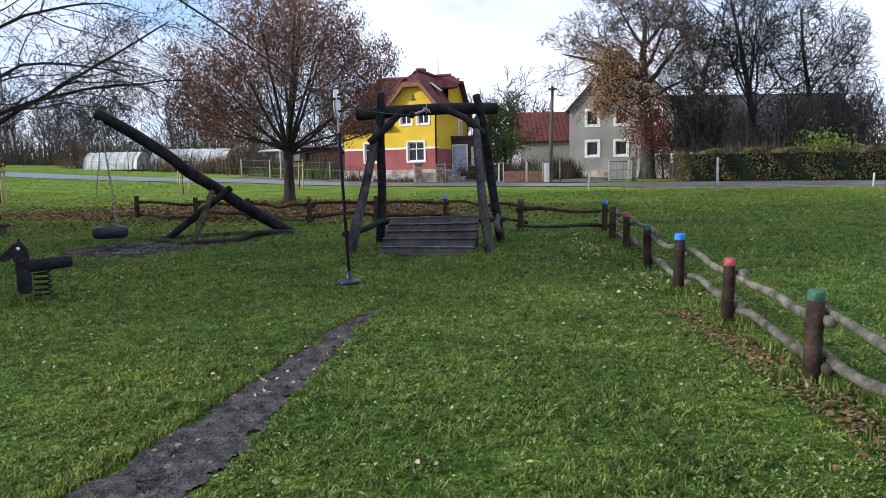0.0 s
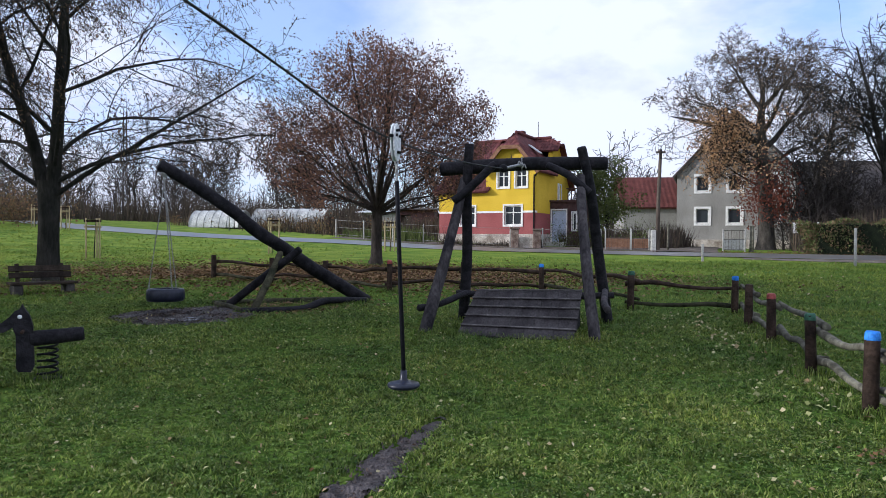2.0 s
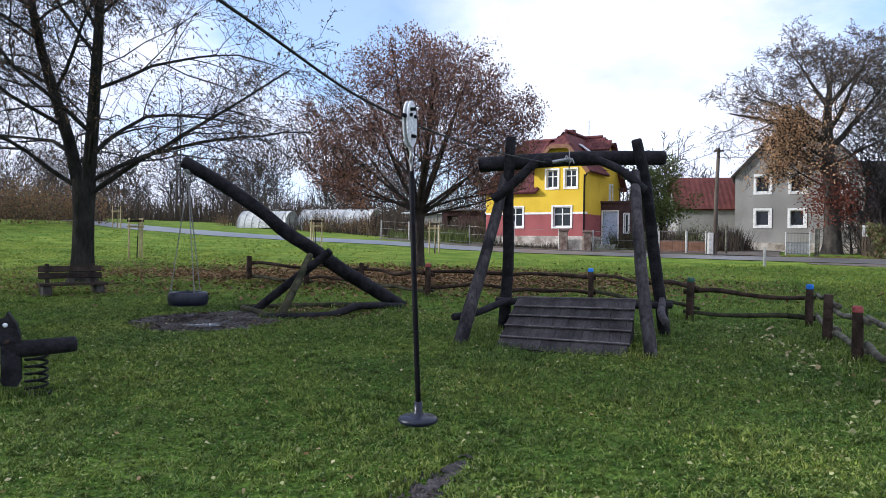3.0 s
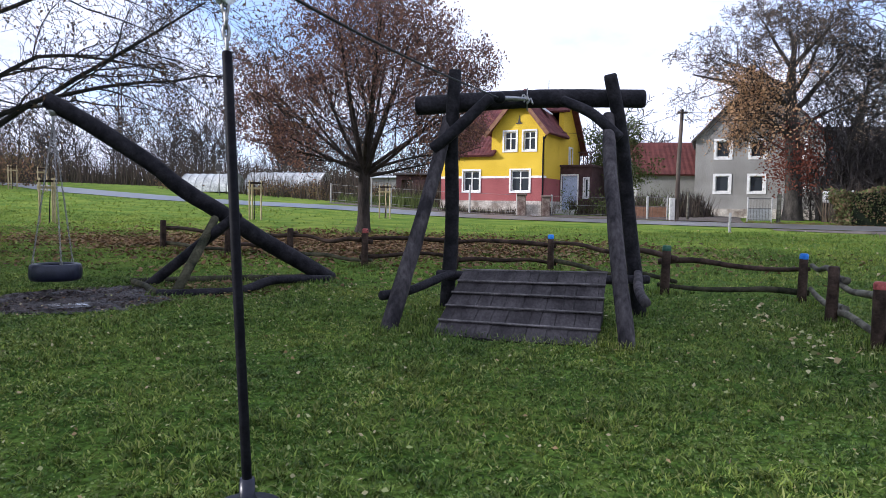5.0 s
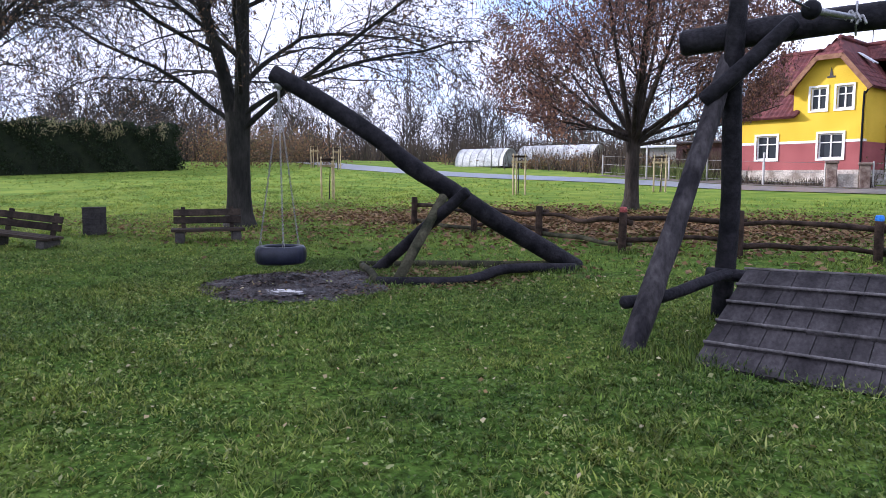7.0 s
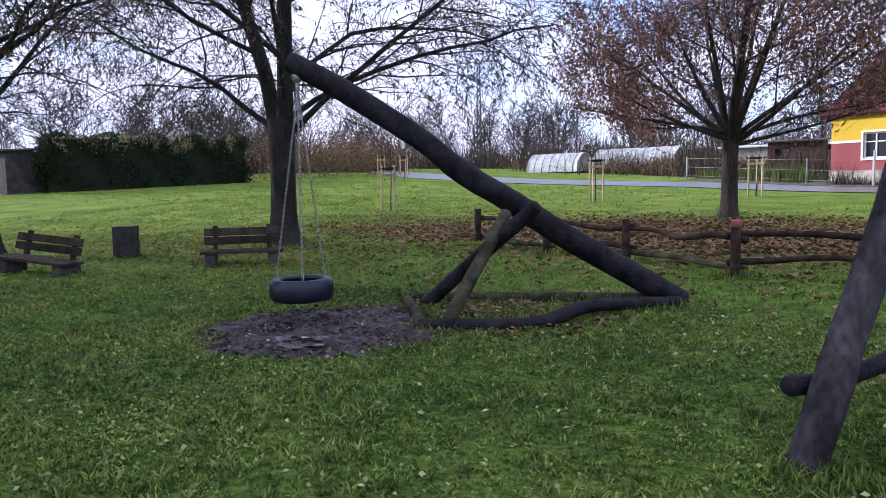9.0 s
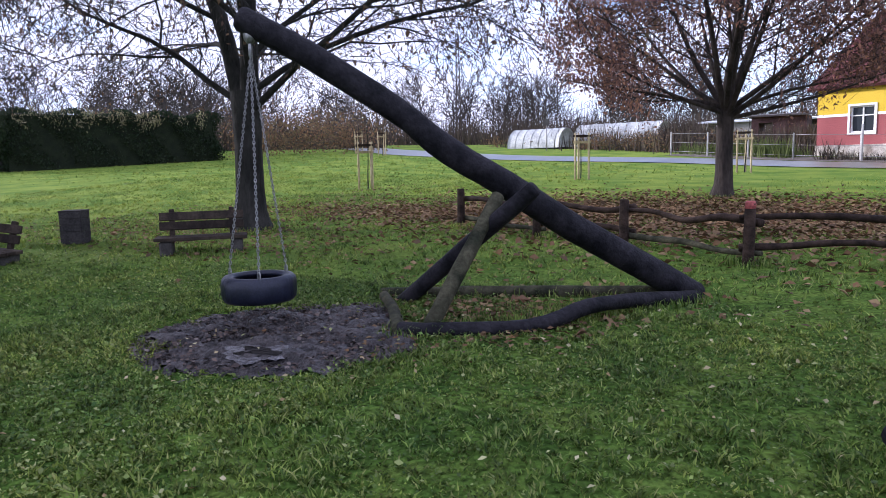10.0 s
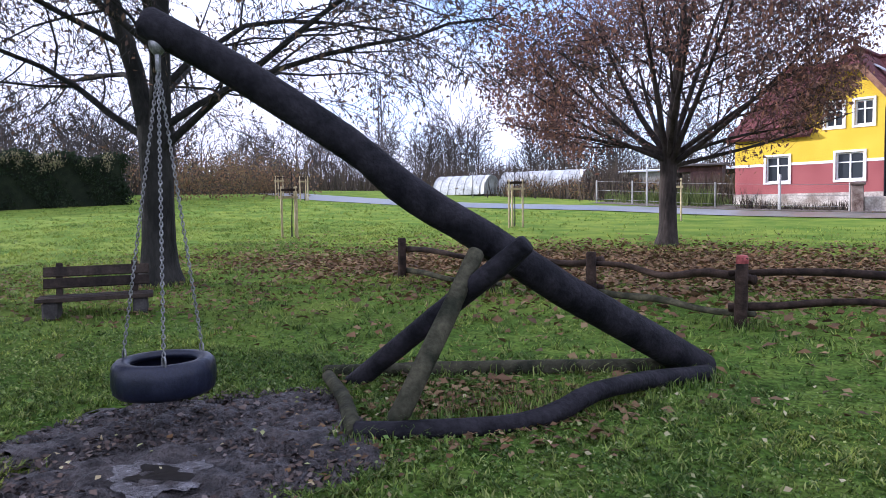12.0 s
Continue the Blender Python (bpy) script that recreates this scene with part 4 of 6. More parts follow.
def chain_mesh(name, a, b, link=0.034, wire=0.0042):
    """Oval links, turned by a quarter one after the other, from a to b."""
    a, b = Vector(a), Vector(b)
    n = max(2, int((b - a).length / (link * 0.72)))
    rot = (b - a).to_track_quat("Z", "Y").to_matrix()
    V, F, base = [], [], 0
    for i in range(n):
        c = a + (b - a) * ((i + 0.5) / n)
        turn = Matrix.Rotation((i % 2) * math.pi / 2, 3, "Z")
        for k in range(8):
            t = 2 * math.pi * k / 8
            mid = Vector((0.0085 * math.cos(t), 0, link / 2 * math.sin(t)))
            out = Vector((math.cos(t), 0, math.sin(t)))
            for j in range(4):
                s = 2 * math.pi * j / 4
                V.append(c + rot @ (turn @ (mid + out * wire * math.cos(s) + Vector((0, wire * math.sin(s), 0)))))
        for k in range(8):
            for j in range(4):
                F.append((base + k * 4 + j, base + k * 4 + (j + 1) % 4, base + (k + 1) % 8 * 4 + (j + 1) % 4, base + (k + 1) % 8 * 4 + j))
        base += 32
    return mesh_of(name, V, F)


for k in range(3):
    a = radians(80 + 120 * k)
    mesh_part("chain", chain_mesh("chain", (0.25 * math.cos(a), 0.25 * math.sin(a), 0.15), HOOK - TYRE - Vector((0, 0, 0.11))), STEEL, tyre, "thin steel chain")
swivel = inside([HOOK + Vector((0, 0, 0.06)), HOOK, HOOK - Vector((0, 0, 0.03))], SINV)
part("swivel", tube(swivel, [0.052, 0.046, 0.03], 14, 0), STEEL, swing, "grey metal swivel")
part("swivel_eye", tube(inside([HOOK - Vector((0, 0, 0.02)), HOOK - Vector((0, 0, 0.13))], SINV), [0.018, 0.016], 10, 0), STEEL, swing)

# ---------------------------------------------------------------- end frame of the rope slide
gate = thing("slide_end_frame", (-0.2, 12.6, lift(-0.2, 12.6)), "dark log end frame of the rope slide with diagonal braces", "frame")
GINV = gate.matrix_basis.inverted()
log("cross_beam", inside([(-1.46, 12.80, 2.54), (-0.2, 12.86, 2.62), (1.03, 12.92, 2.62)], GINV), 0.105, 0.098, LOG, gate, 12, 16, 0.08)
log("rear_leg", inside([(-1.00, 12.60, 2.90), (-1.04, 12.71, 2.2), (-1.06, 12.98, 1.2), (-1.15, 13.22, 0.05)], GINV), 0.068, 0.086, LOG, gate, 14, 14, 0.12)
log("rear_leg", inside([(0.63, 12.66, 2.84), (0.78, 12.80, 2.2), (0.92, 13.05, 1.25), (1.12, 13.36, 0.05)], GINV), 0.068, 0.086, LOG, gate, 14, 14, 0.12)
log("front_leg", inside([(-1.07, 12.73, 2.40), (-1.25, 12.30, 1.45), (-1.39, 12.07, 0.82), (-1.56, 11.74, 0.06)], GINV), 0.068, 0.088, LOG_WORN, gate, 14, 14, 0.16)
log("front_leg", inside([(0.63, 12.73, 2.42), (0.62, 12.36, 1.98), (0.65, 11.98, 1.3), (0.76, 11.46, 0.06)], GINV), 0.062, 0.078, LOG_WORN, gate, 14, 14, 0.18)
log("brace", inside([(-1.22, 12.50, 2.04), (-1.0, 12.50, 2.22), (-0.62, 12.62, 2.60)], GINV), 0.062, 0.062, LOG, gate, 10, 12, 0.1)
log("brace", inside([(0.14, 12.70, 2.58), (0.45, 12.58, 2.42), (0.74, 12.54, 2.16)], GINV), 0.055, 0.06, LOG, gate, 10, 12, 0.1)
log("side_rail", inside([(-1.64, 11.92, 0.52), (-1.40, 12.20, 0.55), (-1.02, 12.78, 0.69)], GINV), 0.048, 0.045, LOG, gate, 10, 10, 0.16)
log("side_rail", inside([(0.93, 11.72, 0.56), (0.92, 12.1, 0.62), (1.02, 13.0, 0.72)], GINV), 0.05, 0.045, LOG_WORN, gate, 10, 10, 0.2)
log("low_beam", inside([(-1.22, 12.90, 0.66), (0.0, 12.95, 0.62), (1.15, 13.02, 0.66)], GINV), 0.052, 0.05, LOG, gate, 10, 10, 0.14)

# ramp of overlapping boards
ramp = thing("ramp", (-0.15, 12.2, lift(-0.15, 12.2)), "sloping arrival ramp of overlapping grey boards in five courses", "ramp")
TL, TR, BL, BR = (Vector(p) for p in ((-0.90, 12.92, 0.70), (0.66, 12.80, 0.72), (-1.05, 11.60, 0.185), (0.48, 11.48, 0.15)))
RINV = ramp.matrix_basis.inverted()


def on_ramp(u, v, h):
    p = TL + (TR - TL) * u + (BL - TL) * v + (BR - TR - BL + TL) * u * v
    n = (TR - TL).cross(BL - TL).normalized()
    if n.z < 0:
        n = -n
    return p + n * h


rr = random.Random(5)
ROWS_V = [0.03, 0.21, 0.40, 0.60, 0.81, 1.0]
for row in range(5):
    u = -0.005
    while u < 0.985:
        w = rr.uniform(0.06, 0.15)
        u1 = min(1.005, u + w)
        v0, v1 = ROWS_V[row] - 0.05, ROWS_V[row + 1] + rr.uniform(-0.006, 0.012)
        lo, hi = 0.004 + rr.uniform(0, 0.004), 0.030 + rr.uniform(0, 0.008)
        bm = bmesh.new()
        q = []
        for (a, b, h) in ((u + 0.0016, v0, lo), (u1 - 0.0016, v0, lo), (u1 - 0.0016, v1, hi), (u + 0.0016, v1, hi)):
            q.append((RINV @ on_ramp(a, b, h), RINV @ on_ramp(a, b, h - 0.022)))
        t = [bm.verts.new(p[0]) for p in q]
        d = [bm.verts.new(p[1]) for p in q]
        bm.faces.new(t)
        bm.faces.new(d[::-1])
        for k in range(4):
            bm.faces.new((t[k], d[k], d[(k + 1) % 4], t[(k + 1) % 4]))
        bmesh.ops.recalc_face_normals(bm, faces=bm.faces)
        part("board", bm, SHINGLE, ramp, smooth=False)
        u = u1
    # thin strip along the course, coloured light like a board end catching light
    b = [RINV @ on_ramp(u, ROWS_V[row + 1] if row < 4 else 0.02, 0.036) for u in (-0.01, 0.5, 1.01)]
    part("batten", tube(b, [0.012, 0.012, 0.012], 6, 0.1), LIT_EDGE_AND_RAIL, ramp)
bm = bmesh.new()
q = [RINV @ on_ramp(u, v, -0.02) for u, v in ((0.01, 0.02), (0.99, 0.02), (0.99, 0.98), (0.01, 0.98))]
g0 = [bm.verts.new(p) for p in q]
g1 = [bm.verts.new((p.x, p.y, -0.12)) for p in q]
bm.faces.new(g0)
for k in range(4):
    bm.faces.new((g0[k], g0[(k + 1) % 4], g1[(k + 1) % 4], g1[k]))
bmesh.ops.recalc_face_normals(bm, faces=bm.faces)
part("substructure", bm, LOG, ramp, smooth=False)

# cable, trolley and hanging seat
KNOT, BALL, TROLLEY = Vector((-0.23, 12.74, 2.60)), Vector((-0.44, 11.35, 2.40)), Vector((-1.00, 7.07, 2.17))
START = Vector((-3.4, -7.5, 3.55))
mast = thing("slide_mast", (START.x, START.y, lift(START.x, START.y)), "tall dark log post that holds the slide cable", "post")
part("post", tube([(0, 0, -0.3), (0, 0, 2), (0, 0, START.z - lift(START.x, START.y) + 0.25)], [0.12, 0.11, 0.10], 12, 0.1), LOG, mast)
cable = part("slide_cable", tube(curve_points([START, Vector((-1.55, 4.1, 2.50)), TROLLEY + Vector((-0.02, 0, 0)), BALL, KNOT], 40), [0.0065] * 40, 7, 0), WIRE)
tagged(cable, "taut dark steel cable of the rope slide", "cable")
stop = thing("cable_stop", BALL, "black ball stop and shackles at the cable's end", "stop")
bm = bmesh.new()
bmesh.ops.create_uvsphere(bm, u_segments=18, v_segments=12, radius=0.055, matrix=Matrix.Translation((0, 0, 0.0)))
part("ball", bm, BLACK_METAL, stop)
part("tension_rod", tube(inside([BALL + (KNOT - BALL) * 0.05, BALL + (KNOT - BALL) * 0.85], Matrix.Translation(-BALL)), [0.02, 0.02], 8, 0), STEEL, stop)
for k, off in enumerate((-0.035, 0.0, 0.035)):
    c = KNOT - BALL + Vector((off, -0.10, -0.02 * k))
    part("clamp", tube(curve_points([c + Vector((-0.03, 0, -0.03)), c + Vector((0, 0.01, 0.035)), c + Vector((0.03, 0, -0.03))], 8), [0.010] * 8, 6, 0), STEEL, stop)
loop = []
for k in range(15):
    a = 2 * math.pi * k / 14
    loop.append(Vector((KNOT.x - BALL.x, KNOT.y - BALL.y + 0.09 + 0.118 * math.cos(a), KNOT.z - BALL.z + 0.01 + 0.118 * math.sin(a))))
part("sling", tube(loop, [0.008] * 15, 6, 0, None, 0), STEEL, stop)

SEAT = Vector((-0.94, 7.10, 0.46))
slide = thing("pole_swing", SEAT, "hanging pole with a round black rubber seat", "slide swing")
down = TROLLEY - SEAT
bm = bmesh.new()
seat_prof = [(0.0, -0.032), (0.088, -0.032), (0.110, -0.022), (0.116, -0.008), (0.108, 0.006), (0.062, 0.012), (0.034, 0.020), (0.025, 0.040), (0.023, 0.095), (0.0, 0.095)]
rings = []
for r, z in seat_prof[1:-1]:
    rings.append([bm.verts.new((r * math.cos(2 * math.pi * k / 36), r * math.sin(2 * math.pi * k / 36), z)) for k in range(36)])
for r0, r1 in zip(rings, rings[1:]):
    for k in range(36):
        bm.faces.new((r0[k], r0[(k + 1) % 36], r1[(k + 1) % 36], r1[k]))
bm.faces.new(rings[0][::-1])
bm.faces.new(rings[-1])
part("round_seat", bm, RUBBER, slide)
way = down.normalized()
part("pole", tube([Vector((0, 0, 0.08)), way * 0.7, way * (down.length - 0.29)], [0.0155, 0.0155, 0.0155], 14, 0), BLACK_METAL, slide)
mesh_part("chain", chain_mesh("hanger_chain", way * (down.length - 0.29), way * (down.length - 0.14), 0.05, 0.006), STEEL, slide, "short steel chain")
# two parallel plates with bolts
along = (BALL - TROLLEY).normalized()
across = Vector((along.y, -along.x, 0)).normalized()
up = across.cross(along)
if up.z < 0:
    up = -up
for side in (-1, 1):
    bm = bmesh.new()
    outline = [(math.cos(a) * 0.074, math.sin(a) * 0.132) for a in [2 * math.pi * k / 28 for k in range(28)]]
    f = [bm.verts.new(down + along * x + up * (y - 0.02) + across * (side * 0.008)) for x, y in outline]
    b = [bm.verts.new(down + along * x + up * (y - 0.02) + across * (side * 0.016)) for x, y in outline]
    bm.faces.new(f)
    bm.faces.new(b[::-1])
    for k in range(28):
        bm.faces.new((f[k], b[k], b[(k + 1) % 28], f[(k + 1) % 28]))
    bmesh.ops.recalc_face_normals(bm, faces=bm.faces)
    plate = part("trolley_plate", bm, PLATE, slide, "oval white trolley plate", smooth=False)
    for x, y in ((-0.025, 0.060), (0.018, 0.066), (-0.034, 0.028), (0.032, 0.024), (-0.014, -0.090), (0.020, -0.090)):
        c = down + along * x + up * y + across * (side * 0.016)
        part("bolt", tube([c, c + across * side * 0.014], [0.011, 0.011], 6, 0), BLACK_METAL, plate, smooth=False)
for s in (-1, 1):
    c = down + along * s * 0.085 + up * 0.02
    part("cable_guide", tube([c - along * 0.02, c + along * 0.02], [0.013, 0.013], 8, 0), BLACK_METAL, slide)

# ---------------------------------------------------------------- spring horse, benches, bin, young trees
horse = thing("spring_horse", (-4.80, 8.27, lift(-4.80, 8.27)), "small dark wooden spring rider with a horse's head", "spring rider", turn=34)
outline = [(x + 0.14, z + 0.03) for x, z in [(-0.17, 0.06), (-0.07, 0.05), (-0.04, 0.10), (-0.045, 0.30), (-0.05, 0.48), (-0.075, 0.58), (-0.12, 0.65), (-0.14, 0.69), (-0.16, 0.64), (-0.20, 0.625), (-0.245, 0.57), (-0.32, 0.51), (-0.345, 0.48), (-0.34, 0.44), (-0.29, 0.43), (-0.215, 0.475), (-0.19, 0.40), (-0.185, 0.2), (-0.19, 0.1)]]
bm = bmesh.new()
fr = [bm.verts.new((x, -0.045, z)) for x, z in outline]
bk = [bm.verts.new((x, 0.045, z)) for x, z in outline]
bm.faces.new(fr)
bm.faces.new(bk[::-1])
for k in range(len(outline)):
    bm.faces.new((fr[k], bk[k], bk[(k + 1) % len(outline)], fr[(k + 1) % len(outline)]))
bmesh.ops.recalc_face_normals(bm, faces=bm.faces)
part("horse_head", bm, LOG, horse, "flat cut-out horse head board", smooth=False)
part("eye", tube([(-0.015, -0.046, 0.605), (-0.015, -0.056, 0.605)], [0.020, 0.020], 10, 0), PLATE, horse, "pale round eye")
part("seat_log", tube([(0.06, 0, 0.39), (0.25, 0, 0.40), (0.52, 0, 0.42)], [0.075, 0.072, 0.068], 14, 0.08), LOG, horse)
part("handle", tube([(0.01, -0.17, 0.47), (0.01, 0.17, 0.47)], [0.016, 0.016], 8, 0), LOG_BROWN, horse)
coil = [Vector((0.21 + 0.085 * math.cos(a), 0.085 * math.sin(a), 0.02 + 0.31 * a / (10 * math.pi))) for a in [10 * math.pi * k / 90 for k in range(91)]]
part("coil_spring", tube(coil, [0.011] * 91, 6, 0, None, 0), BLACK_METAL, horse, "thick steel coil spring")
block("spring_plate", 0.24, 0.24, 0.02, pose(0.21, 0, 0.012), BLACK_METAL, horse)


def bench(at, turn, tilt=0):
    """Slatted bench on stone blocks; local x runs along it, the sitter looks to -y."""
    b = thing("park_bench", (at[0], at[1], lift(*at)), "weathered dark wooden park bench on stone blocks", "bench", "benches by the trees", turn=turn)
    b.matrix_basis = b.matrix_basis @ pose(0, 0, 0, 0, tilt, 0)
    for x in (-0.40, 0.40):
        block("back_post", 0.07, 0.06, 0.46, pose(x, 0.22, 0.36, -14), SLAT, b)
        block("stone_foot", 0.16, 0.42, 0.20, pose(x * 1.15, 0.0, 0.08), STONE, b, 0.02)
    for z, y in ((0.36, 0.165), (0.49, 0.200)):
        block("back_slat", 1.12, 0.035, 0.115, pose(0, y, z, -14), SLAT, b)
    for y in (-0.17, -0.02, 0.12):
        block("seat_slat", 1.2, 0.13, 0.045, pose(0, y, 0.205), SLAT, b)
    return b


bench((-9.80, 15.15), 50)
bench((-11.85, 13.10), 24, 6)
bin_ = thing("litter_bin", (-12.55, 14.85, lift(-12.55, 14.85)), "square dark slatted litter bin", "bin", turn=38)
for k in range(5):
    for sx, sy, rz in ((0, -0.155, 0), (0, 0.155, 0), (-0.155, 0, 90), (0.155, 0, 90)):
        block("board", 0.31, 0.022, 0.096, pose(sx, sy, 0.05 + k * 0.100, 0, 0, rz), BIN, bin_, 0.004)
block("lid", 0.34, 0.34, 0.025, pose(0, 0, 0.512), BIN, bin_)


def young_tree(at, turn, tall=1.5):
    t = thing("staked_sapling", (at[0], at[1], lift(*at)), "young bare sapling in a pale three-post timber guard", "sapling", "young trees on the meadow", turn=turn)
    pts = [(0.26 * math.cos(radians(a)), 0.26 * math.sin(radians(a))) for a in (90, 210, 330)]
    for x, y in pts:
        part("stake", tube([(x, y, -0.1), (x, y, tall)], [0.034, 0.032], 8, 0.05), STAKE, t)
    for i in range(3):
        (x0, y0), (x1, y1) = pts[i], pts[(i + 1) % 3]
        for z in (tall - 0.10, tall - 0.30):
            d = Vector((x1 - x0, y1 - y0, 0))
            block("cross_bar", d.length + 0.14, 0.02, 0.07, pose((x0 + x1) / 2 * 1.12, (y0 + y1) / 2 * 1.12, z, 0, 0, math.degrees(math.atan2(d.y, d.x))), LOG_BROWN if z > tall - 0.2 else STAKE, t, 0.004)
    g = np.random.default_rng(int(abs(at[0] * 10)))
    limbs, tips = [], []
    grow(g, (0, 0, 0), (0.02, 0, 1), tall * 1.55, 0.022, 0, [(9, 32, 0.32, 0.02, 0.02, 0.62), (0, 0, 0, 0.08, 0.05, 0)], limbs, tips)
    mesh_part("trunk", mesh_of("sapling_trunk", *limb_arrays(limbs, lambda r: 5 if r > 0.012 else 3)), BARK, t)
    return t


young_tree((-15.5, 25.3), 15, 1.42)
young_tree((-10.95, 30.6), 40, 1.5)
young_tree((-6.85, 35.0), 5, 1.45)
young_tree((-28.3, 41.6), 25, 1.4)
young_tree((-31.4, 43.0), 50, 1.4)


# ---------------------------------------------------------------- trees
def tree_thing(name, at, label, limbs, bark, crowns, category="tree", group=""):
    t = thing(name, (at[0], at[1], lift(*at)), label, category, group)
    thick, thin = [l for l in limbs if l[1][0] > 0.045], [l for l in limbs if l[1][0] <= 0.045]
    mesh_part("trunk", mesh_of("trunk", *limb_arrays(thick, sides_of)), bark, t)
    mesh_part("twig_canopy", mesh_of("twig_canopy", *limb_arrays(thin, sides_of)), bark, t)
    for cname, me, mat in crowns:
        mesh_part(cname, me, mat, t, smooth=False)
    return t


def trunk_limb(points, radii, n=10):
    pts = np.array([list(p) for p in curve_points(points, n)])
    return pts, np.interp(np.linspace(0, 1, n), np.linspace(0, 1, len(radii)), radii)


# round russet tree
def within_crown(limbs, tips, mid, half, keep_radius=0.05):
    """Leave out the twigs that reach beyond an egg-shaped crown."""
    def ok(p, slack):
        q = (np.asarray(p) - np.array(mid)) / np.array(half)
        wob = 1 + 0.10 * math.sin(4 * math.atan2(q[1], q[0]) + 3 * q[2]) + 0.06 * math.sin(9 * math.atan2(q[2], q[0]))
        return np.dot(q, q) < slack * wob
    return [(p, r) for p, r in limbs if r[0] > keep_radius or ok(p[-1], 1.06)], [p for p in tips if ok(p[-1], 1.06)]


g = np.random.default_rng(21)
limbs, tips = [], []
limbs.append(trunk_limb([(0, 0, -0.2), (0.02, 0, 0.05), (0.05, 0, 0.4), (0.04, 0.02, 1.3), (0.08, 0, 2.0)], [0.36, 0.26, 0.185, 0.170, 0.185]))
SPEC_ROUND = [(7, 38, 0.58, 0.035, 0.02, 0.18), (7, 40, 0.58, 0.08, 0.02, 0.15), (6, 40, 0.55, 0.11, 0.02, 0.12), (5, 42, 0.55, 0.13, 0.0, 0.1), (0, 0, 0, 0.15, 0.0, 0)]
grow(g, (0.08, 0, 1.9), (0.03, 0.02, 1), 5.2, 0.13, 0, [(12, 55, 0.55, 0.04, 0.02, 0.15)] + SPEC_ROUND[1:], limbs, tips)
for k in range(15):
    a = k * 2.4 + 0.3
    up = [0.26, 0.6, 1.1, 2.0][k % 4]
    grow(g, (0.06 + 0.05 * math.cos(a), 0.05 * math.sin(a), 1.7 + 0.06 * (k % 5)), (math.cos(a), math.sin(a), up), [3.7, 4.2, 4.8, 5.4][k % 4], [0.055, 0.066, 0.074, 0.08][k % 4], 0, SPEC_ROUND, limbs, tips)
limbs, tips = within_crown(limbs, tips, (0.0, 0.0, 4.4), (3.85, 3.85, 3.1))
crown_pts = tip_points(tips, 3, g, 0.09)
tree_thing("round_tree", (-5.35, 25.35), "round-crowned tree with thinning russet autumn leaves", limbs, BARK_RED, [("crown", leaf_mesh("crown", crown_pts, 0.094, g, 0.0, 0.5, 0.46), LEAF_OAK)])

# forked tree with drooping twigs
g = np.random.default_rng(8)
limbs, tips = [], []
limbs.append(trunk_limb([(0, 0, -0.2), (0, 0, 0.02), (0.0, 0, 0.45), (0.02, 0, 1.4), (0.03, 0.0, 2.35)], [0.52, 0.36, 0.25, 0.225, 0.26]))
SPEC_DROOP = [(13, 50, 0.58, 0.05, 0.015, 0.05), (10, 44, 0.50, 0.13, -0.075, 0.15), (6, 44, 0.5, 0.14, -0.07, 0.12), (5, 42, 0.65, 0.16, -0.12, 0.1), (0, 0, 0, 0.15, -0.20, 0)]
grow(g, (-0.10, 0, 2.2), (-0.14, 0.05, 1), 8.4, 0.150, 0, SPEC_DROOP, limbs, tips)
grow(g, (0.12, 0, 2.2), (0.20, -0.04, 1), 8.8, 0.160, 0, SPEC_DROOP, limbs, tips)
grow(g, (0.2, -0.05, 2.0), (0.90, 0.35, 0.62), 5.4, 0.062, 1, SPEC_DROOP, limbs, tips)
grow(g, (0.2, -0.05, 2.3), (0.95, 0.05, 0.85), 5.4, 0.058, 1, SPEC_DROOP, limbs, tips)
grow(g, (0.2, -0.05, 2.6), (0.75, -0.55, 0.9), 5.2, 0.056, 1, SPEC_DROOP, limbs, tips)
grow(g, (-0.2, 0.05, 2.7), (-0.8, 0.5, 0.95), 5.0, 0.056, 1, SPEC_DROOP, limbs, tips)
grow(g, (-0.15, -0.05, 2.2), (-0.9, -0.45, 0.7), 5.2, 0.058, 1, SPEC_DROOP, limbs, tips)
limbs = [(p, np.maximum(r, 0.0050)) for p, r in limbs if r[0] > 0.05 or p[:, 2].min() > 2.3]
tips = [p for p in tips if p[:, 2].min() > 2.3]
forked = tree_thing("forked_tree", (-11.25, 17.25), "tall forked tree, nearly bare, with drooping twigs", limbs, BARK,
                    [("crown", leaf_mesh("crown", tip_points(tips, 4, g, 0.06), 0.082, g, 0.0, 0.8, 0.40), LEAF_BROWN)], group="forked trees by the benches")
copy_thing(forked, pose(-15.45, 13.75, lift(-15.45, 13.75), 0, 0, 150))


# tall tree before the grey house
g = np.random.default_rng(5)
limbs, tips = [], []
SPEC_TALL = [(8, 46, 0.58, 0.10, 0.035, 0.2), (7, 48, 0.56, 0.17, 0.04, 0.15), (5, 46, 0.54, 0.2, 0.02, 0.1), (2, 44, 0.55, 0.2, 0.0, 0.1), (0, 0, 0, 0.2, 0.0, 0)]
limbs.append(trunk_limb([(0, 0, -0.25), (0, 0, 0.1), (0.02, 0, 0.9), (-0.05, 0, 3.2), (-0.30, 0.05, 6.4), (-0.35, 0, 8.2), (-0.15, 0.1, 10.2)], [0.85, 0.60, 0.47, 0.40, 0.33, 0.22, 0.08], 18))
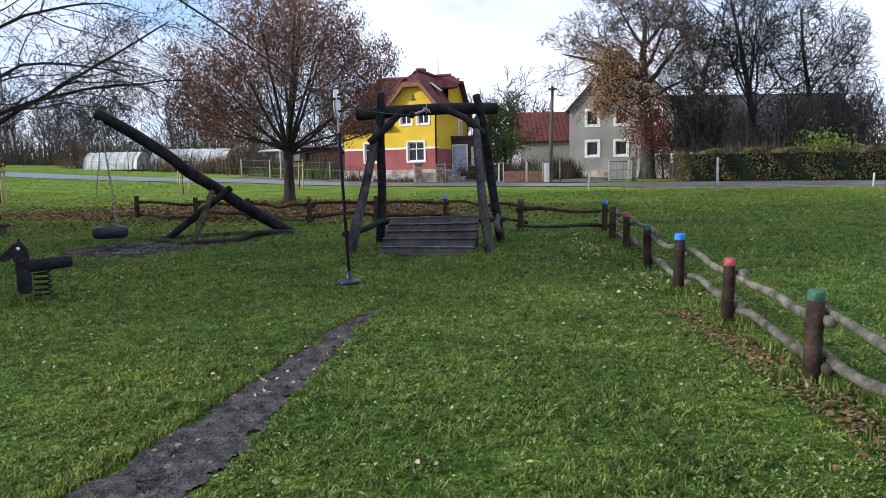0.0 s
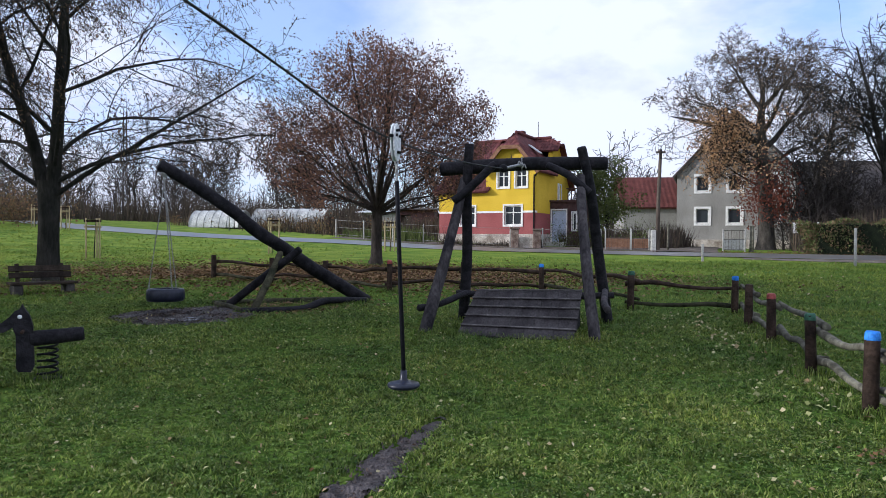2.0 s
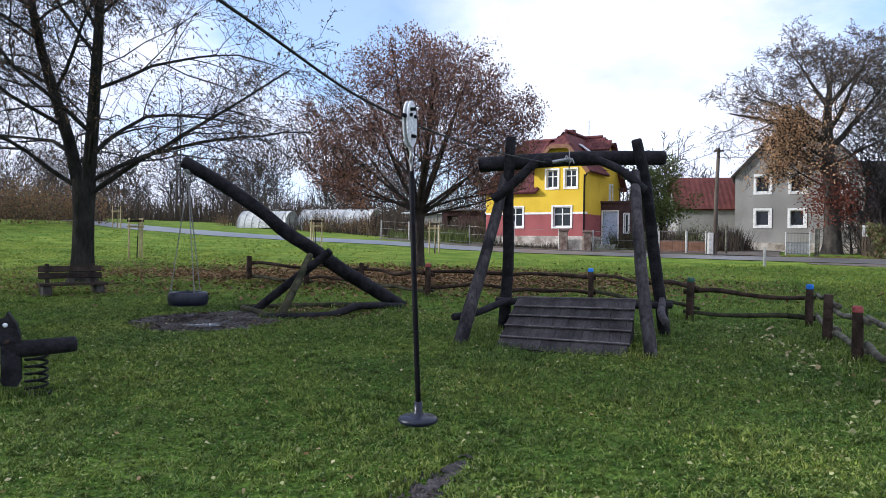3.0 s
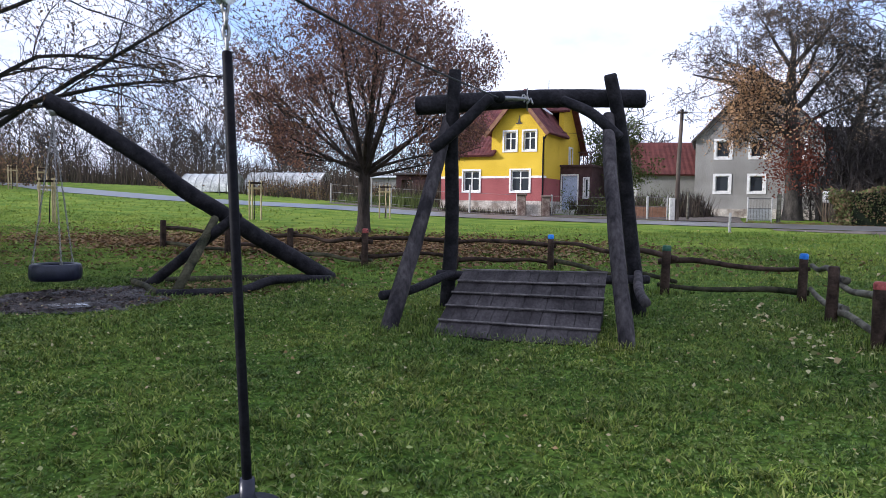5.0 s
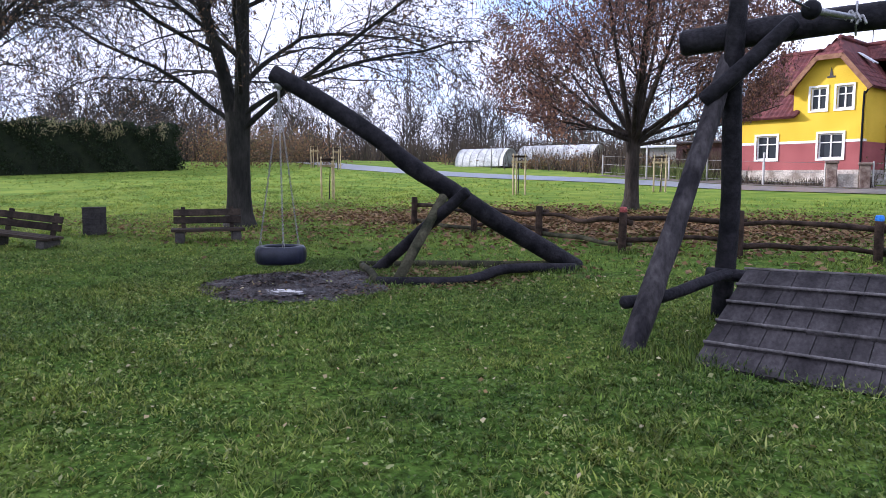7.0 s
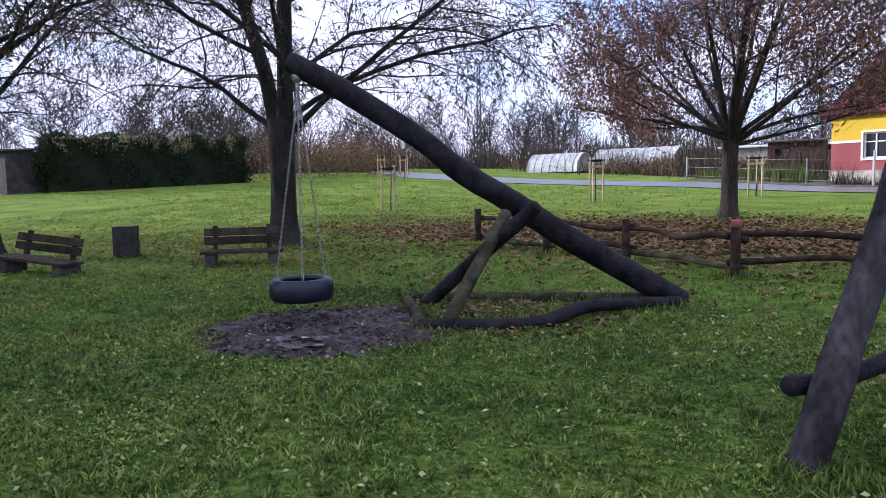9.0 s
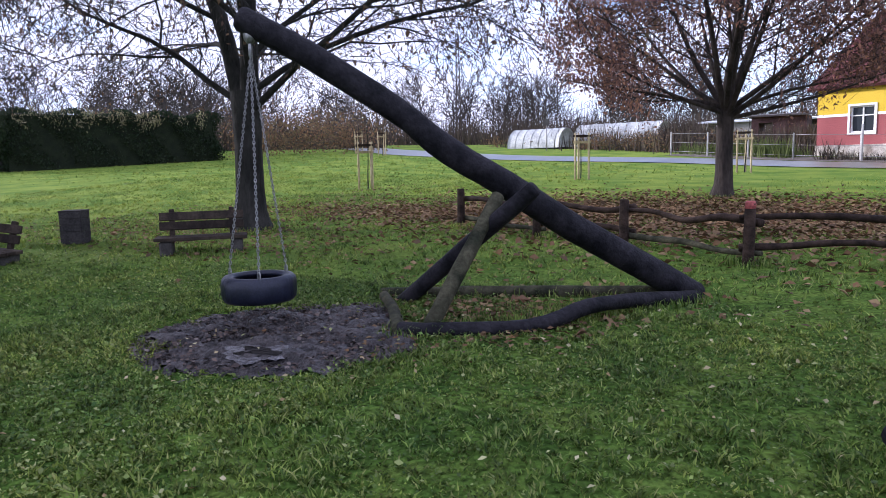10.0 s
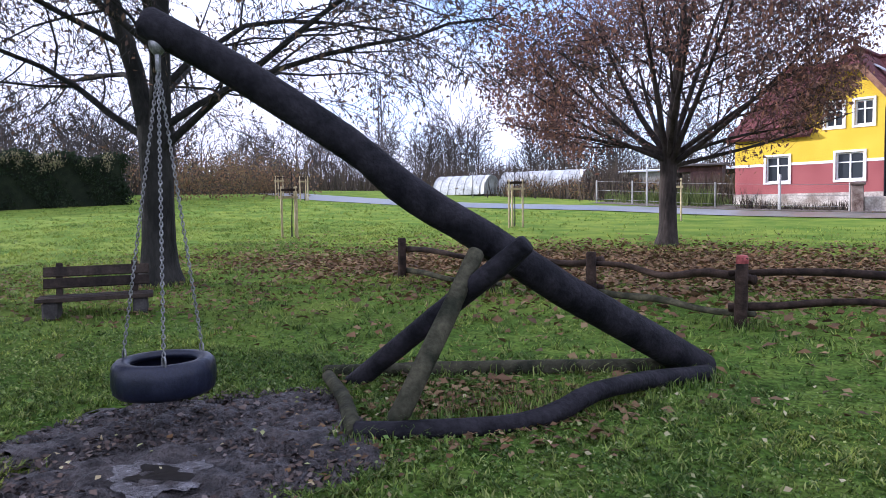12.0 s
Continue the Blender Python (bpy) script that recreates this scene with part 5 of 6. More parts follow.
for z, turn_, up_, long_, r_ in ((6.5, 180, 0.28, 5.6, 0.21), (7.2, 150, 0.75, 4.8, 0.16), (6.0, 25, 0.85, 5.4, 0.19), (7.6, 80, 0.9, 4.6, 0.15), (7.0, 285, 0.7, 4.8, 0.15), (8.4, 200, 1.3, 4.0, 0.13),
                                 (8.6, 340, 1.2, 4.0, 0.13), (5.0, 335, 0.5, 4.6, 0.13), (4.6, 205, 0.45, 3.6, 0.11), (4.8, 110, 0.35, 4.0, 0.11), (3.8, 165, 0.35, 3.2, 0.09), (5.4, 190, 0.55, 3.8, 0.11), (6.2, 220, 0.7, 3.8, 0.11), (9.4, 60, 1.8, 3.2, 0.10)):
    a = radians(turn_)
    grow(g, (-0.3 * min(1.0, z / 6.4), 0.03, z), (math.cos(a), math.sin(a), up_), long_, r_, 0, SPEC_TALL, limbs, tips)
limbs, tips = within_crown(limbs, tips, (0, 0, 7.6), (7.4, 7.0, 6.4), 0.03)
limbs = [(p, np.maximum(r, 0.011)) for p, r in limbs]
allp = tip_points(tips, 3, g, 0.08)
orange = (allp[:, 0] < 0.3) & (allp[:, 0] > -4.8) & (allp[:, 2] < 8.2)
ivy = np.concatenate([g.normal(0, 1, (3200, 2)) * np.array([[0.72, 0.7]]), g.triangular(1.2, 3.0, 6.2, (3200, 1))], 1)
beige = allp[~orange]
tall = tree_thing("tall_tree", (13.85, 47.0), "big spreading tree with beige and orange leaves, rust-red low down", limbs, BARK_PALE,
           [("upper_crown", leaf_mesh("upper_crown", beige[g.random(len(beige)) < 0.5], 0.12, g, 0.0, 0.2, 0.6), LEAF_BEIGE),
            ("orange_crown", leaf_mesh("orange_crown", np.concatenate([allp[orange] + g.normal(0, 0.22, allp[orange].shape) for k in range(1)]), 0.135, g, 0.0, 0.2, 0.65), LEAF_ORANGE),
            ("trunk_foliage", leaf_mesh("trunk_foliage", ivy, 0.14, g, 0.0, 0.2, 0.7), LEAF_RUST)])

# unseen copies of the tall tree, added to throw shade on the near lawn
for x, y, r, k in ((-21.4, 7.6, 60, 0.85), (-18.9, 7.2, 300, 0.72), (-19.3, 9.0, 20, 0.66), (-16.6, 8.6, 140, 0.64)):
    copy_thing(tall, pose(x, y, lift(x, y), 0, 0, r) @ Matrix.Diagonal((k, k, k, 1)))

# bare trees behind the hedge
g = np.random.default_rng(14)
limbs, tips = [], []
SPEC_BARE = [(16, 48, 0.56, 0.05, 0.02, 0.20), (9, 44, 0.55, 0.13, 0.05, 0.2), (7, 42, 0.52, 0.16, 0.05, 0.15), (5, 40, 0.55, 0.13, 0.03, 0.1), (0, 0, 0, 0.14, 0.0, 0)]
grow(g, (0, 0, -0.2), (0, 0, 1), 14.0, 0.34, 0, SPEC_BARE, limbs, tips)
limbs, tips = within_crown(limbs, tips, (0, 0, 8.4), (5.4, 5.4, 6.6), 0.03)
limbs = [(p, np.maximum(r, 0.016)) for p, r in limbs]
bare = tree_thing("bare_tree", (22.6, 51.0), "tall bare dark tree behind the garden hedge", limbs, BARK, [], group="bare garden trees")
for x, y, r, s in ((27.4, 53.0, 80, 0.88), (19.2, 53.5, 200, 0.8), (32.0, 57.0, 140, 0.55)):
    c = copy_thing(bare, pose(x, y, lift(x, y), 0, 0, r) @ Matrix.Diagonal((s, s, s, 1)))

# leafy small tree by the yellow house
g = np.random.default_rng(31)
limbs, tips = [], []
grow(g, (0, 0, -0.1), (0.05, 0, 1), 4.3, 0.13, 0, [(13, 52, 0.55, 0.06, 0.03, 0.15), (8, 46, 0.5, 0.12, 0.0, 0.2), (6, 44, 0.45, 0.14, 0.0, 0.1), (0, 0, 0, 0.14, 0, 0)], limbs, tips)
tree_thing("garden_tree", (4.6, 48.5), "small garden tree with dull green leaves", limbs, BARK, [("crown", leaf_mesh("crown", tip_points(tips, 12, g, 0.22), 0.15, g, 0.0, 0.2, 0.6), LEAF_GREEN)])


# far woods and brush
def far_tree_kinds(seed, count):
    out = []
    for k in range(count):
        g = np.random.default_rng(seed + k)
        limbs, tips = [], []
        grow(g, (0, 0, -0.3), (0, 0, 1), 1.0, 0.016, 0, [(12, 34, 0.42, 0.03, 0.03, 0.2), (6, 36, 0.5, 0.1, 0.05, 0.15), (4, 36, 0.5, 0.1, 0.03, 0.2), (0, 0, 0, 0.1, 0.02, 0)], limbs, tips)
        limbs = [(p[[0, -1]] if len(p) < 5 else p[::3] if len(p) < 8 else p[::2], np.maximum(r[[0, -1]] if len(p) < 5 else r[::3] if len(p) < 8 else r[::2], 0.0022)) for p, r in limbs]
        out.append(limb_arrays(limbs, lambda r: 3))
    return out


def woods(name, spots, label, mat=BARK_FAR, seed=70):
    kinds = far_tree_kinds(seed, 5)
    g = np.random.default_rng(seed)
    V, F, base = [], [], 0
    for x, y, h in spots:
        v, f = kinds[g.integers(len(kinds))]
        a = g.uniform(0, 6.28)
        c, s = math.cos(a), math.sin(a)
        w = v * np.array([1.1, 1.1, 1.0]) * h
        V.append(np.stack([w[:, 0] * c - w[:, 1] * s + x, w[:, 0] * s + w[:, 1] * c + y, w[:, 2] + lift(x, y)], 1))
        F.append(f + base)
        base += len(v)
    return tagged(mesh_part(name, mesh_of(name, np.concatenate(V), np.concatenate(F)), mat), label, "woodland", kind="stuff")


g = np.random.default_rng(40)
spots = []
for k in range(100):
    f = g.uniform(0, 1)
    x = -105 + 118 * f + g.normal(0, 2)
    y = 84 + 22 * math.sin(f * 3.0) - 26 * (1 - f) + g.uniform(-4, 16)
    spots.append((x, y, g.uniform(7, 13)))
for k in range(22):
    spots.append((g.uniform(-62, -46), g.uniform(30, 60), g.uniform(5.5, 8.5)))
for k in range(26):
    spots.append((g.uniform(-85, -50), g.uniform(-5, 34), g.uniform(5.5, 9)))
for k in range(14):
    spots.append((g.uniform(36, 90), g.uniform(62, 95), g.uniform(5, 9)))
woods("woodland", spots, "line of bare grey-brown trees beyond the road")
woods("thicket", [(g.uniform(15.5, 29.5), g.uniform(46.8, 50.2), g.uniform(3.6, 6.8)) for k in range(46)], "thicket of bare grey fruit trees and shrubs before the dark barn", seed=90)


def brush(name, bands, label, mat=TWIGS, seed=50):
    """Dense upright twigs: bands of (x0, y0, x1, y1, half depth, height, count)."""
    g = np.random.default_rng(seed)
    C, H = [], []
    for x0, y0, x1, y1, half, height, count in bands:
        f, o = g.uniform(0, 1, count), g.normal(0, half * 0.5, count)
        d = np.array([x1 - x0, y1 - y0]) / math.hypot(x1 - x0, y1 - y0)
        x, y = x0 + (x1 - x0) * f - d[1] * o, y0 + (y1 - y0) * f + d[0] * o
        clump = 0.65 + 0.35 * np.sin(x * 0.9 + np.sin(y * 0.7) * 2) * np.sin(y * 0.8 + 1)
        C.append(np.stack([x, y, lift_array(x, y) - 0.05], 1))
        H.append(height * g.uniform(0.35, 1.1, count) * clump)
    c, h = np.concatenate(C), np.concatenate(H)
    n = len(c)
    a, lean = g.uniform(0, 2 * np.pi, n), np.abs(g.normal(0, 0.35, n))
    top = c + np.stack([np.cos(a) * lean * h, np.sin(a) * lean * h, h], 1)
    b = g.uniform(0, 2 * np.pi, n)
    s = np.stack([np.cos(b), np.sin(b), np.zeros(n)], 1) * (0.02 + 0.012 * h)[:, None]
    v = np.stack([c - s, c + s, top], 1).reshape(-1, 3)
    return tagged(mesh_part(name, mesh_of(name, v, np.arange(n * 3).reshape(-1, 3)), mat, smooth=False), label, "brush", kind="stuff")


brush("brush", [(-29, 62, -8, 49, 3.0, 2.3, 9000), (-16, 52, -4, 47, 1.6, 1.7, 3500), (-75, 75, -34, 76, 5, 4.2, 6000), (-34, 76, 0, 72, 5, 4.0, 9000), (-60, 40, -42, 58, 4, 3.8, 6000), (0, 70, 40, 80, 5, 3.5, 5000), (-52, 4, -47, 34, 3, 3.2, 5000)],
      "tangled leafless brush and dry weeds")
brush("garden_shrubs", [(1.5, 46.5, 6.5, 46.2, 1.3, 1.9, 2600), (-5.5, 42.8, 0.5, 42.5, 0.4, 0.9, 900), (7.5, 45, 10, 52, 0.8, 2.2, 1600), (15, 44.5, 28, 46, 1.6, 3.0, 5000), (26, 43, 40, 46, 2, 2.6, 3000), (29, 56, 62, 60, 3, 3.6, 6000)],
      "leafless garden shrubs along the fences", seed=51)
brush("garden_weeds", [(-12, 46.8, -6.5, 44.2, 1.2, 1.1, 1800), (-30, 60.5, -18, 53, 1.0, 0.9, 1800)], "yellowed garden weeds", LEAF_GREEN, seed=52)


def leafy_box(name, at, size, turn, label, mat, count, leaf, core, seed, lumps=0.15):
    """A clipped hedge: a skin of leaves round a block coloured near-black for the shade inside."""
    t = thing(name, (at[0], at[1], lift(*at)), label, "hedge", turn=turn)
    g = np.random.default_rng(seed)
    sx, sy, sz = size
    p = g.uniform(-0.5, 0.5, (count, 3))
    face = g.integers(0, 5, count)
    for k, (axis, side) in enumerate(((0, -0.5), (0, 0.5), (1, -0.5), (1, 0.5), (2, 0.5))):
        p[face == k, axis] = side
    p += g.normal(0, 0.018, p.shape)
    v = p * np.array([sx, sy, sz]) + np.array([0, 0, sz / 2])
    v += lumps * np.stack([np.sin(v[:, 2] * 3 + v[:, 0]), np.sin(v[:, 0] * 2.1 + v[:, 2] * 1.7), np.sin(v[:, 0] * 2.7 + 1) * 0.8], 1)
    mesh_part("foliage", leaf_mesh("foliage", v, leaf, g, 0.0, 0.1, 0.6), mat, t, smooth=False)
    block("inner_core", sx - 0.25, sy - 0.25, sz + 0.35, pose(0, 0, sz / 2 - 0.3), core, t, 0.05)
    return t


HEDGE_SHADE = material("hedge_shade", (0.008, 0.012, 0.006), (0.016, 0.022, 0.010), 0.95, 3, 0.3, 20, 0.0)
hedge = leafy_box("tall_hedge", (-38.9, 31.2), (10.6, 2.0, 2.8), 70, "tall dark clipped evergreen hedge at the meadow's edge", LEAF_HEDGE, 16000, 0.16, HEDGE_SHADE, 1, 0.2)
leafy_box("garden_hedge", (20.6, 41.9), (12.0, 1.5, 1.75), 0, "low mixed green and brownish garden hedge", LEAF_LAUREL, 15000, 0.15, HEDGE_SHADE, 2, 0.2)
g = np.random.default_rng(61)
# sprays along the hedge top, their colour paled to look like sunlit leaves
sprays = np.concatenate([np.array([[g.uniform(-5.0, 5.0), -1.22 + g.normal(0, 0.08), g.uniform(2.15, 2.9)]]) + g.normal(0, 1, (26, 3)) * np.array([[0.16, 0.08, 0.18]]) for k in range(46)])
mesh_part("pale_sprays", leaf_mesh("pale_sprays", sprays, 0.13, g, 0.0, 0.9, 0.4), LEAF_PALE, hedge, "drooping leaf sprays along the top, coloured pale as in sun", smooth=False)


def leafy_shrubs(name, line, half, low, high, clumps, per, leaf, mat, label, seed):
    """Loose rounded shrubs along a line: many small leaf clumps with gaps between them."""
    g = np.random.default_rng(seed)
    (x0, y0), (x1, y1) = line
    C = []
    for k in range(clumps):
        f = g.uniform(0, 1)
        x, y = x0 + (x1 - x0) * f + g.normal(0, half), y0 + (y1 - y0) * f + g.normal(0, half)
        h = g.uniform(low, high)
        p = g.normal(0, 1, (per, 3)) * np.array([0.42 * h, 0.42 * h, 0.30 * h]) + np.array([x, y, lift(x, y) + 0.5 * h])
        C.append(p[p[:, 2] > lift(x, y)])
    return tagged(mesh_part(name, leaf_mesh(name, np.concatenate(C), leaf, g, 0.0, 0.2, 0.5), mat, smooth=False), label, "shrubs", kind="stuff")


leafy_shrubs("brown_shrubs", ((-38.5, 38.5), (-33.0, 46.5)), 1.0, 1.6, 3.2, 16, 420, 0.17, LEAF_SHRUB, "loose brown-leaved shrubs at the end of the hedge", 62)
leafy_shrubs("brown_shrubs", ((-30.0, 58.5), (-9.0, 47.8)), 0.8, 0.6, 1.3, 40, 130, 0.14, LEAF_SHRUB, "low brown brambles before the polytunnels", 63)
leafy_shrubs("brown_shrubs", ((-64.0, 44.0), (-52.0, 66.0)), 2.0, 2.2, 4.2, 20, 300, 0.26, LEAF_SHRUB, "brownish wood edge beyond the meadow", 64)
leafy_shrubs("garden_shrubs", ((1.6, 45.6), (6.2, 45.0)), 0.5, 0.9, 1.9, 14, 150, 0.11, LEAF_GREEN, "dull green garden shrubs beside the porch", 65)
g = np.random.default_rng(9)
bush = thing("lime_bush", (23.2, 42.5, lift(23.2, 42.5)), "yellow-green bush rising out of the garden hedge", "bush")
c = g.normal(0, 1, (1500, 3)) * np.array([0.8, 0.5, 0.55]) + np.array([0, 0, 1.75])
mesh_part("foliage", leaf_mesh("lime_foliage", c[c[:, 2] > 0.4], 0.17, g, 0, 0.1, 0.6), LEAF_LIME, bush, smooth=False)
part("stem", tube([(0, 0, -0.1), (0, 0, 1.6)], [0.06, 0.03], 6, 0.1), BARK, bush)


# ---------------------------------------------------------------- houses
def wall_cells(bm, x0, x1, z0, z1, thick, holes, y=0.0):
    """A wall from x0 to x1 and z0 to z1 that runs back from y by its thickness, with openings cut through."""
    xs = sorted({x0, x1, *[min(max(v, x0), x1) for h in holes for v in h[:2]]})
    zs = sorted({z0, z1, *[min(max(v, z0), z1) for h in holes for v in h[2:]]})
    for xa, xb in zip(xs, xs[1:]):
        run = None
        for za, zb in zip(zs, zs[1:]):
            mx, mz = (xa + xb) / 2, (za + zb) / 2
            solid = not any(h[0] < mx < h[1] and h[2] < mz < h[3] for h in holes)
            if solid:
                run = (run[0], zb) if run else (za, zb)
            if (not solid or zb == zs[-1]) and run:
                box(bm, xb - xa, thick, run[1] - run[0], Matrix.Translation(((xa + xb) / 2, y + thick / 2, (run[0] + run[1]) / 2)))
                run = None
    bmesh.ops.remove_doubles(bm, verts=bm.verts, dist=0.001)
    return bm


def prism(bm, outline, y0, y1):
    """A flat outline of (x, z) from y0 to y1."""
    f = [bm.verts.new((x, y0, z)) for x, z in outline]
    b = [bm.verts.new((x, y1, z)) for x, z in outline]
    bm.faces.new(f)
    bm.faces.new(b[::-1])
    for k in range(len(outline)):
        bm.faces.new((f[k], b[k], b[(k + 1) % len(outline)], f[(k + 1) % len(outline)]))
    bmesh.ops.recalc_face_normals(bm, faces=bm.faces)
    return bm


def picture_frame(x0, x1, z0, z1, s, ya, yb):
    """One mitred frame, s wide, round an opening, from ya back to yb."""
    bm = bmesh.new()
    ring = []
    for y in (ya, yb):
        for e in (0, s):
            ring.append([bm.verts.new((x, y, z)) for x, z in ((x0 + e, z0 + e), (x1 - e, z0 + e), (x1 - e, z1 - e), (x0 + e, z1 - e))])
    for p, q in ((0, 1), (1, 3), (3, 2), (2, 0)):
        for k in range(4):
            bm.faces.new((ring[p][k], ring[p][(k + 1) % 4], ring[q][(k + 1) % 4], ring[q][k]))
    bmesh.ops.recalc_face_normals(bm, faces=bm.faces)
    return bm


def window(parent, x0, x1, z0, z1, y=0.0, trim=0.09, mullions=1, transom=0.64, m=Matrix()):
    """A casement set in its opening, with white surround, bars and panes."""
    w = new("window")
    w.parent = parent
    w.matrix_basis = m
    part("surround", picture_frame(x0 - trim, x1 + trim, z0 - trim, z1 + trim, trim, y - 0.043, y + 0.007), WHITE, w, smooth=False)
    s = 0.07
    part("casement", picture_frame(x0, x1, z0, z1, s, y + 0.07, y + 0.13), WHITE, w, smooth=False)
    for k in range(mullions):
        part("mullion", box(bmesh.new(), 0.06, 0.056, z1 - z0 - 2 * s, Matrix.Translation((x0 + (x1 - x0) * (k + 1) / (mullions + 1), y + 0.10, (z0 + z1) / 2))), WHITE, w, smooth=False)
    if transom:
        part("transom", box(bmesh.new(), x1 - x0 - 2 * s, 0.05, 0.05, Matrix.Translation(((x0 + x1) / 2, y + 0.10, z0 + (z1 - z0) * transom))), WHITE, w, smooth=False)
    for k in range(mullions + 1):
        xa, xb = x0 + (x1 - x0) * k / (mullions + 1), x0 + (x1 - x0) * (k + 1) / (mullions + 1)
        part("pane", box(bmesh.new(), xb - xa - 0.06, 0.01, z1 - z0 - 2 * s + 0.02, Matrix.Translation(((xa + xb) / 2, y + 0.125, (z0 + z1) / 2))), GLASS, w, smooth=False)
    return w


def tiled(parent, corners, name="roof_plane", mat=ROOF_RED, pitch=(0.24, 0.34), thick=0.10):
    """A roof plane (corners in order, first edge the eave) with its courses of slightly tilted tiles."""
    c = [Vector(p) for p in corners]
    e = (c[1] - c[0]).normalized()
    n = e.cross(c[-1] - c[0]).normalized()
    if n.z < 0:
        n = -n
    up = n.cross(e)
    if up.z < 0:
        up = -up
    flat = [((p - c[0]).dot(e), (p - c[0]).dot(up)) for p in c]

    def within(x, y):
        ok = False
        for (xa, ya), (xb, yb) in zip(flat, flat[1:] + flat[:1]):
            if (ya > y) != (yb > y) and x < (xb - xa) * (y - ya) / (yb - ya) + xa:
                ok = not ok
        return ok
    bm = bmesh.new()
    t = [bm.verts.new(p) for p in c]
    d = [bm.verts.new(p - n * thick) for p in c]
    bm.faces.new(t)
    bm.faces.new(d[::-1])
    for k in range(len(c)):
        bm.faces.new((t[k], d[k], d[(k + 1) % len(c)], t[(k + 1) % len(c)]))
    bmesh.ops.recalc_face_normals(bm, faces=bm.faces)
    xs, ys = [p[0] for p in flat], [p[1] for p in flat]
    y = min(ys)
    while y < max(ys):
        x = min(xs)
        while x < max(xs):
            if within(x + pitch[0] / 2, y + pitch[1] / 2):
                q = []
                for a, b, h in ((0, 0, 0.022), (0.5, 0, 0.048), (1, 0, 0.022), (1, 1, 0.006), (0.5, 1, 0.032), (0, 1, 0.006)):
                    q.append(bm.verts.new(c[0] + e * (x + a * pitch[0] * 0.97) + up * (y + b * pitch[1]) + n * h))
                bm.faces.new((q[0], q[1], q[4], q[5]))
                bm.faces.new((q[1], q[2], q[3], q[4]))
            x += pitch[0]
        y += pitch[1]
    return part(name, bm, mat, parent, smooth=False)


house = thing("yellow_house", (0, 44, lift(0, 44)), "yellow and dusky-pink rendered house with a red half-hipped tile roof", "house", turn=-20)
W, D = 6.4, 6.4
LOW = [(-1.98, -0.88, 1.28, 2.45), (-4.95, -3.92, 1.28, 2.45)]
UPW = [(-2.42, -1.70, 3.55, 4.60), (-1.27, -0.55, 3.55, 4.60)]
bm = bmesh.new()
box(bm, W + 0.1, D + 0.1, 1.6, Matrix.Translation((-W / 2, D / 2, -0.05)))
part("plinth", bm, PLINTH, house, "flaking grey plaster plinth", smooth=False)
part("lower_wall", wall_cells(bmesh.new(), -W, 0, 0.75, 2.02, 0.3, LOW), PINK, house, "dusky pink lower wall", smooth=False)
part("upper_wall", wall_cells(bmesh.new(), -W, 0, 2.14, 3.45, 0.3, LOW + UPW), YELLOW, house, "bright yellow upper wall", smooth=False)
edges = [-W] + sorted(v for h in LOW for v in (h[0] - 0.09, h[1] + 0.09)) + [0]
for a, b in zip(edges[::2], edges[1::2]):
    bm = bmesh.new()
    box(bm, b - a, 0.32, 0.12, Matrix.Translation(((a + b) / 2, 0.14, 2.08)))
    part("white_band", bm, WHITE, house, smooth=False)
part("gable_wall", wall_cells(bmesh.new(), -3.2, 0, 3.45, 4.68, 0.3, UPW), YELLOW, house, smooth=False)
part("gable_top", prism(bmesh.new(), [(-3.2, 4.68), (0, 4.68), (-0.95, 5.95), (-2.1, 5.95)], 0, 0.3), YELLOW, house, smooth=False)
part("gable_mark", prism(bmesh.new(), [(-1.72, 5.0), (-1.36, 5.0), (-1.36, 5.08), (-1.46, 5.08), (-1.54, 5.5), (-1.62, 5.08), (-1.72, 5.08)], -0.03, 0.0), DARK_ROOF, house, "small dark triangular emblem", smooth=False)
rot = pose(0, 0, 0, 0, 0, 90)
side = new("side_wall")
side.parent = house
side.matrix_basis = rot
TALLW = [(4.15, 4.75, 2.75, 3.95)]
part("lower_side", wall_cells(bmesh.new(), 0.3, D, 0.75, 2.02, 0.3, []), PINK, side, smooth=False)
part("upper_side", wall_cells(bmesh.new(), 0.3, D, 2.02, 4.0, 0.3, TALLW), YELLOW, side, smooth=False)
part("side_gable", prism(bmesh.new(), [(0.3, 4.0), (D, 4.0), (4.4, 6.3), (3.45, 6.3), (3.1, 5.9), (3.1, 4.66), (0.3, 4.66)], 0, 0.3), YELLOW, side, smooth=False)
window(side, 4.15, 4.75, 2.75, 3.95, mullions=0, transom=0)
part("left_wall", box(bmesh.new(), 0.3, D - 0.3, 2.7, Matrix.Translation((-W + 0.15, D / 2 + 0.15, 2.05))), YELLOW, house, smooth=False)
part("rear_wall", box(bmesh.new(), W - 0.6, 0.3, 2.7, Matrix.Translation((-W / 2, D - 0.15, 2.05))), YELLOW, house, smooth=False)
part("inner_floor", box(bmesh.new(), W - 0.7, D - 0.7, 0.2, Matrix.Translation((-W / 2, D / 2, 2.6))), DARK_WALL, house, smooth=False)
for h in LOW:
    window(house, *h)
for h in UPW:
    window(house, *h)
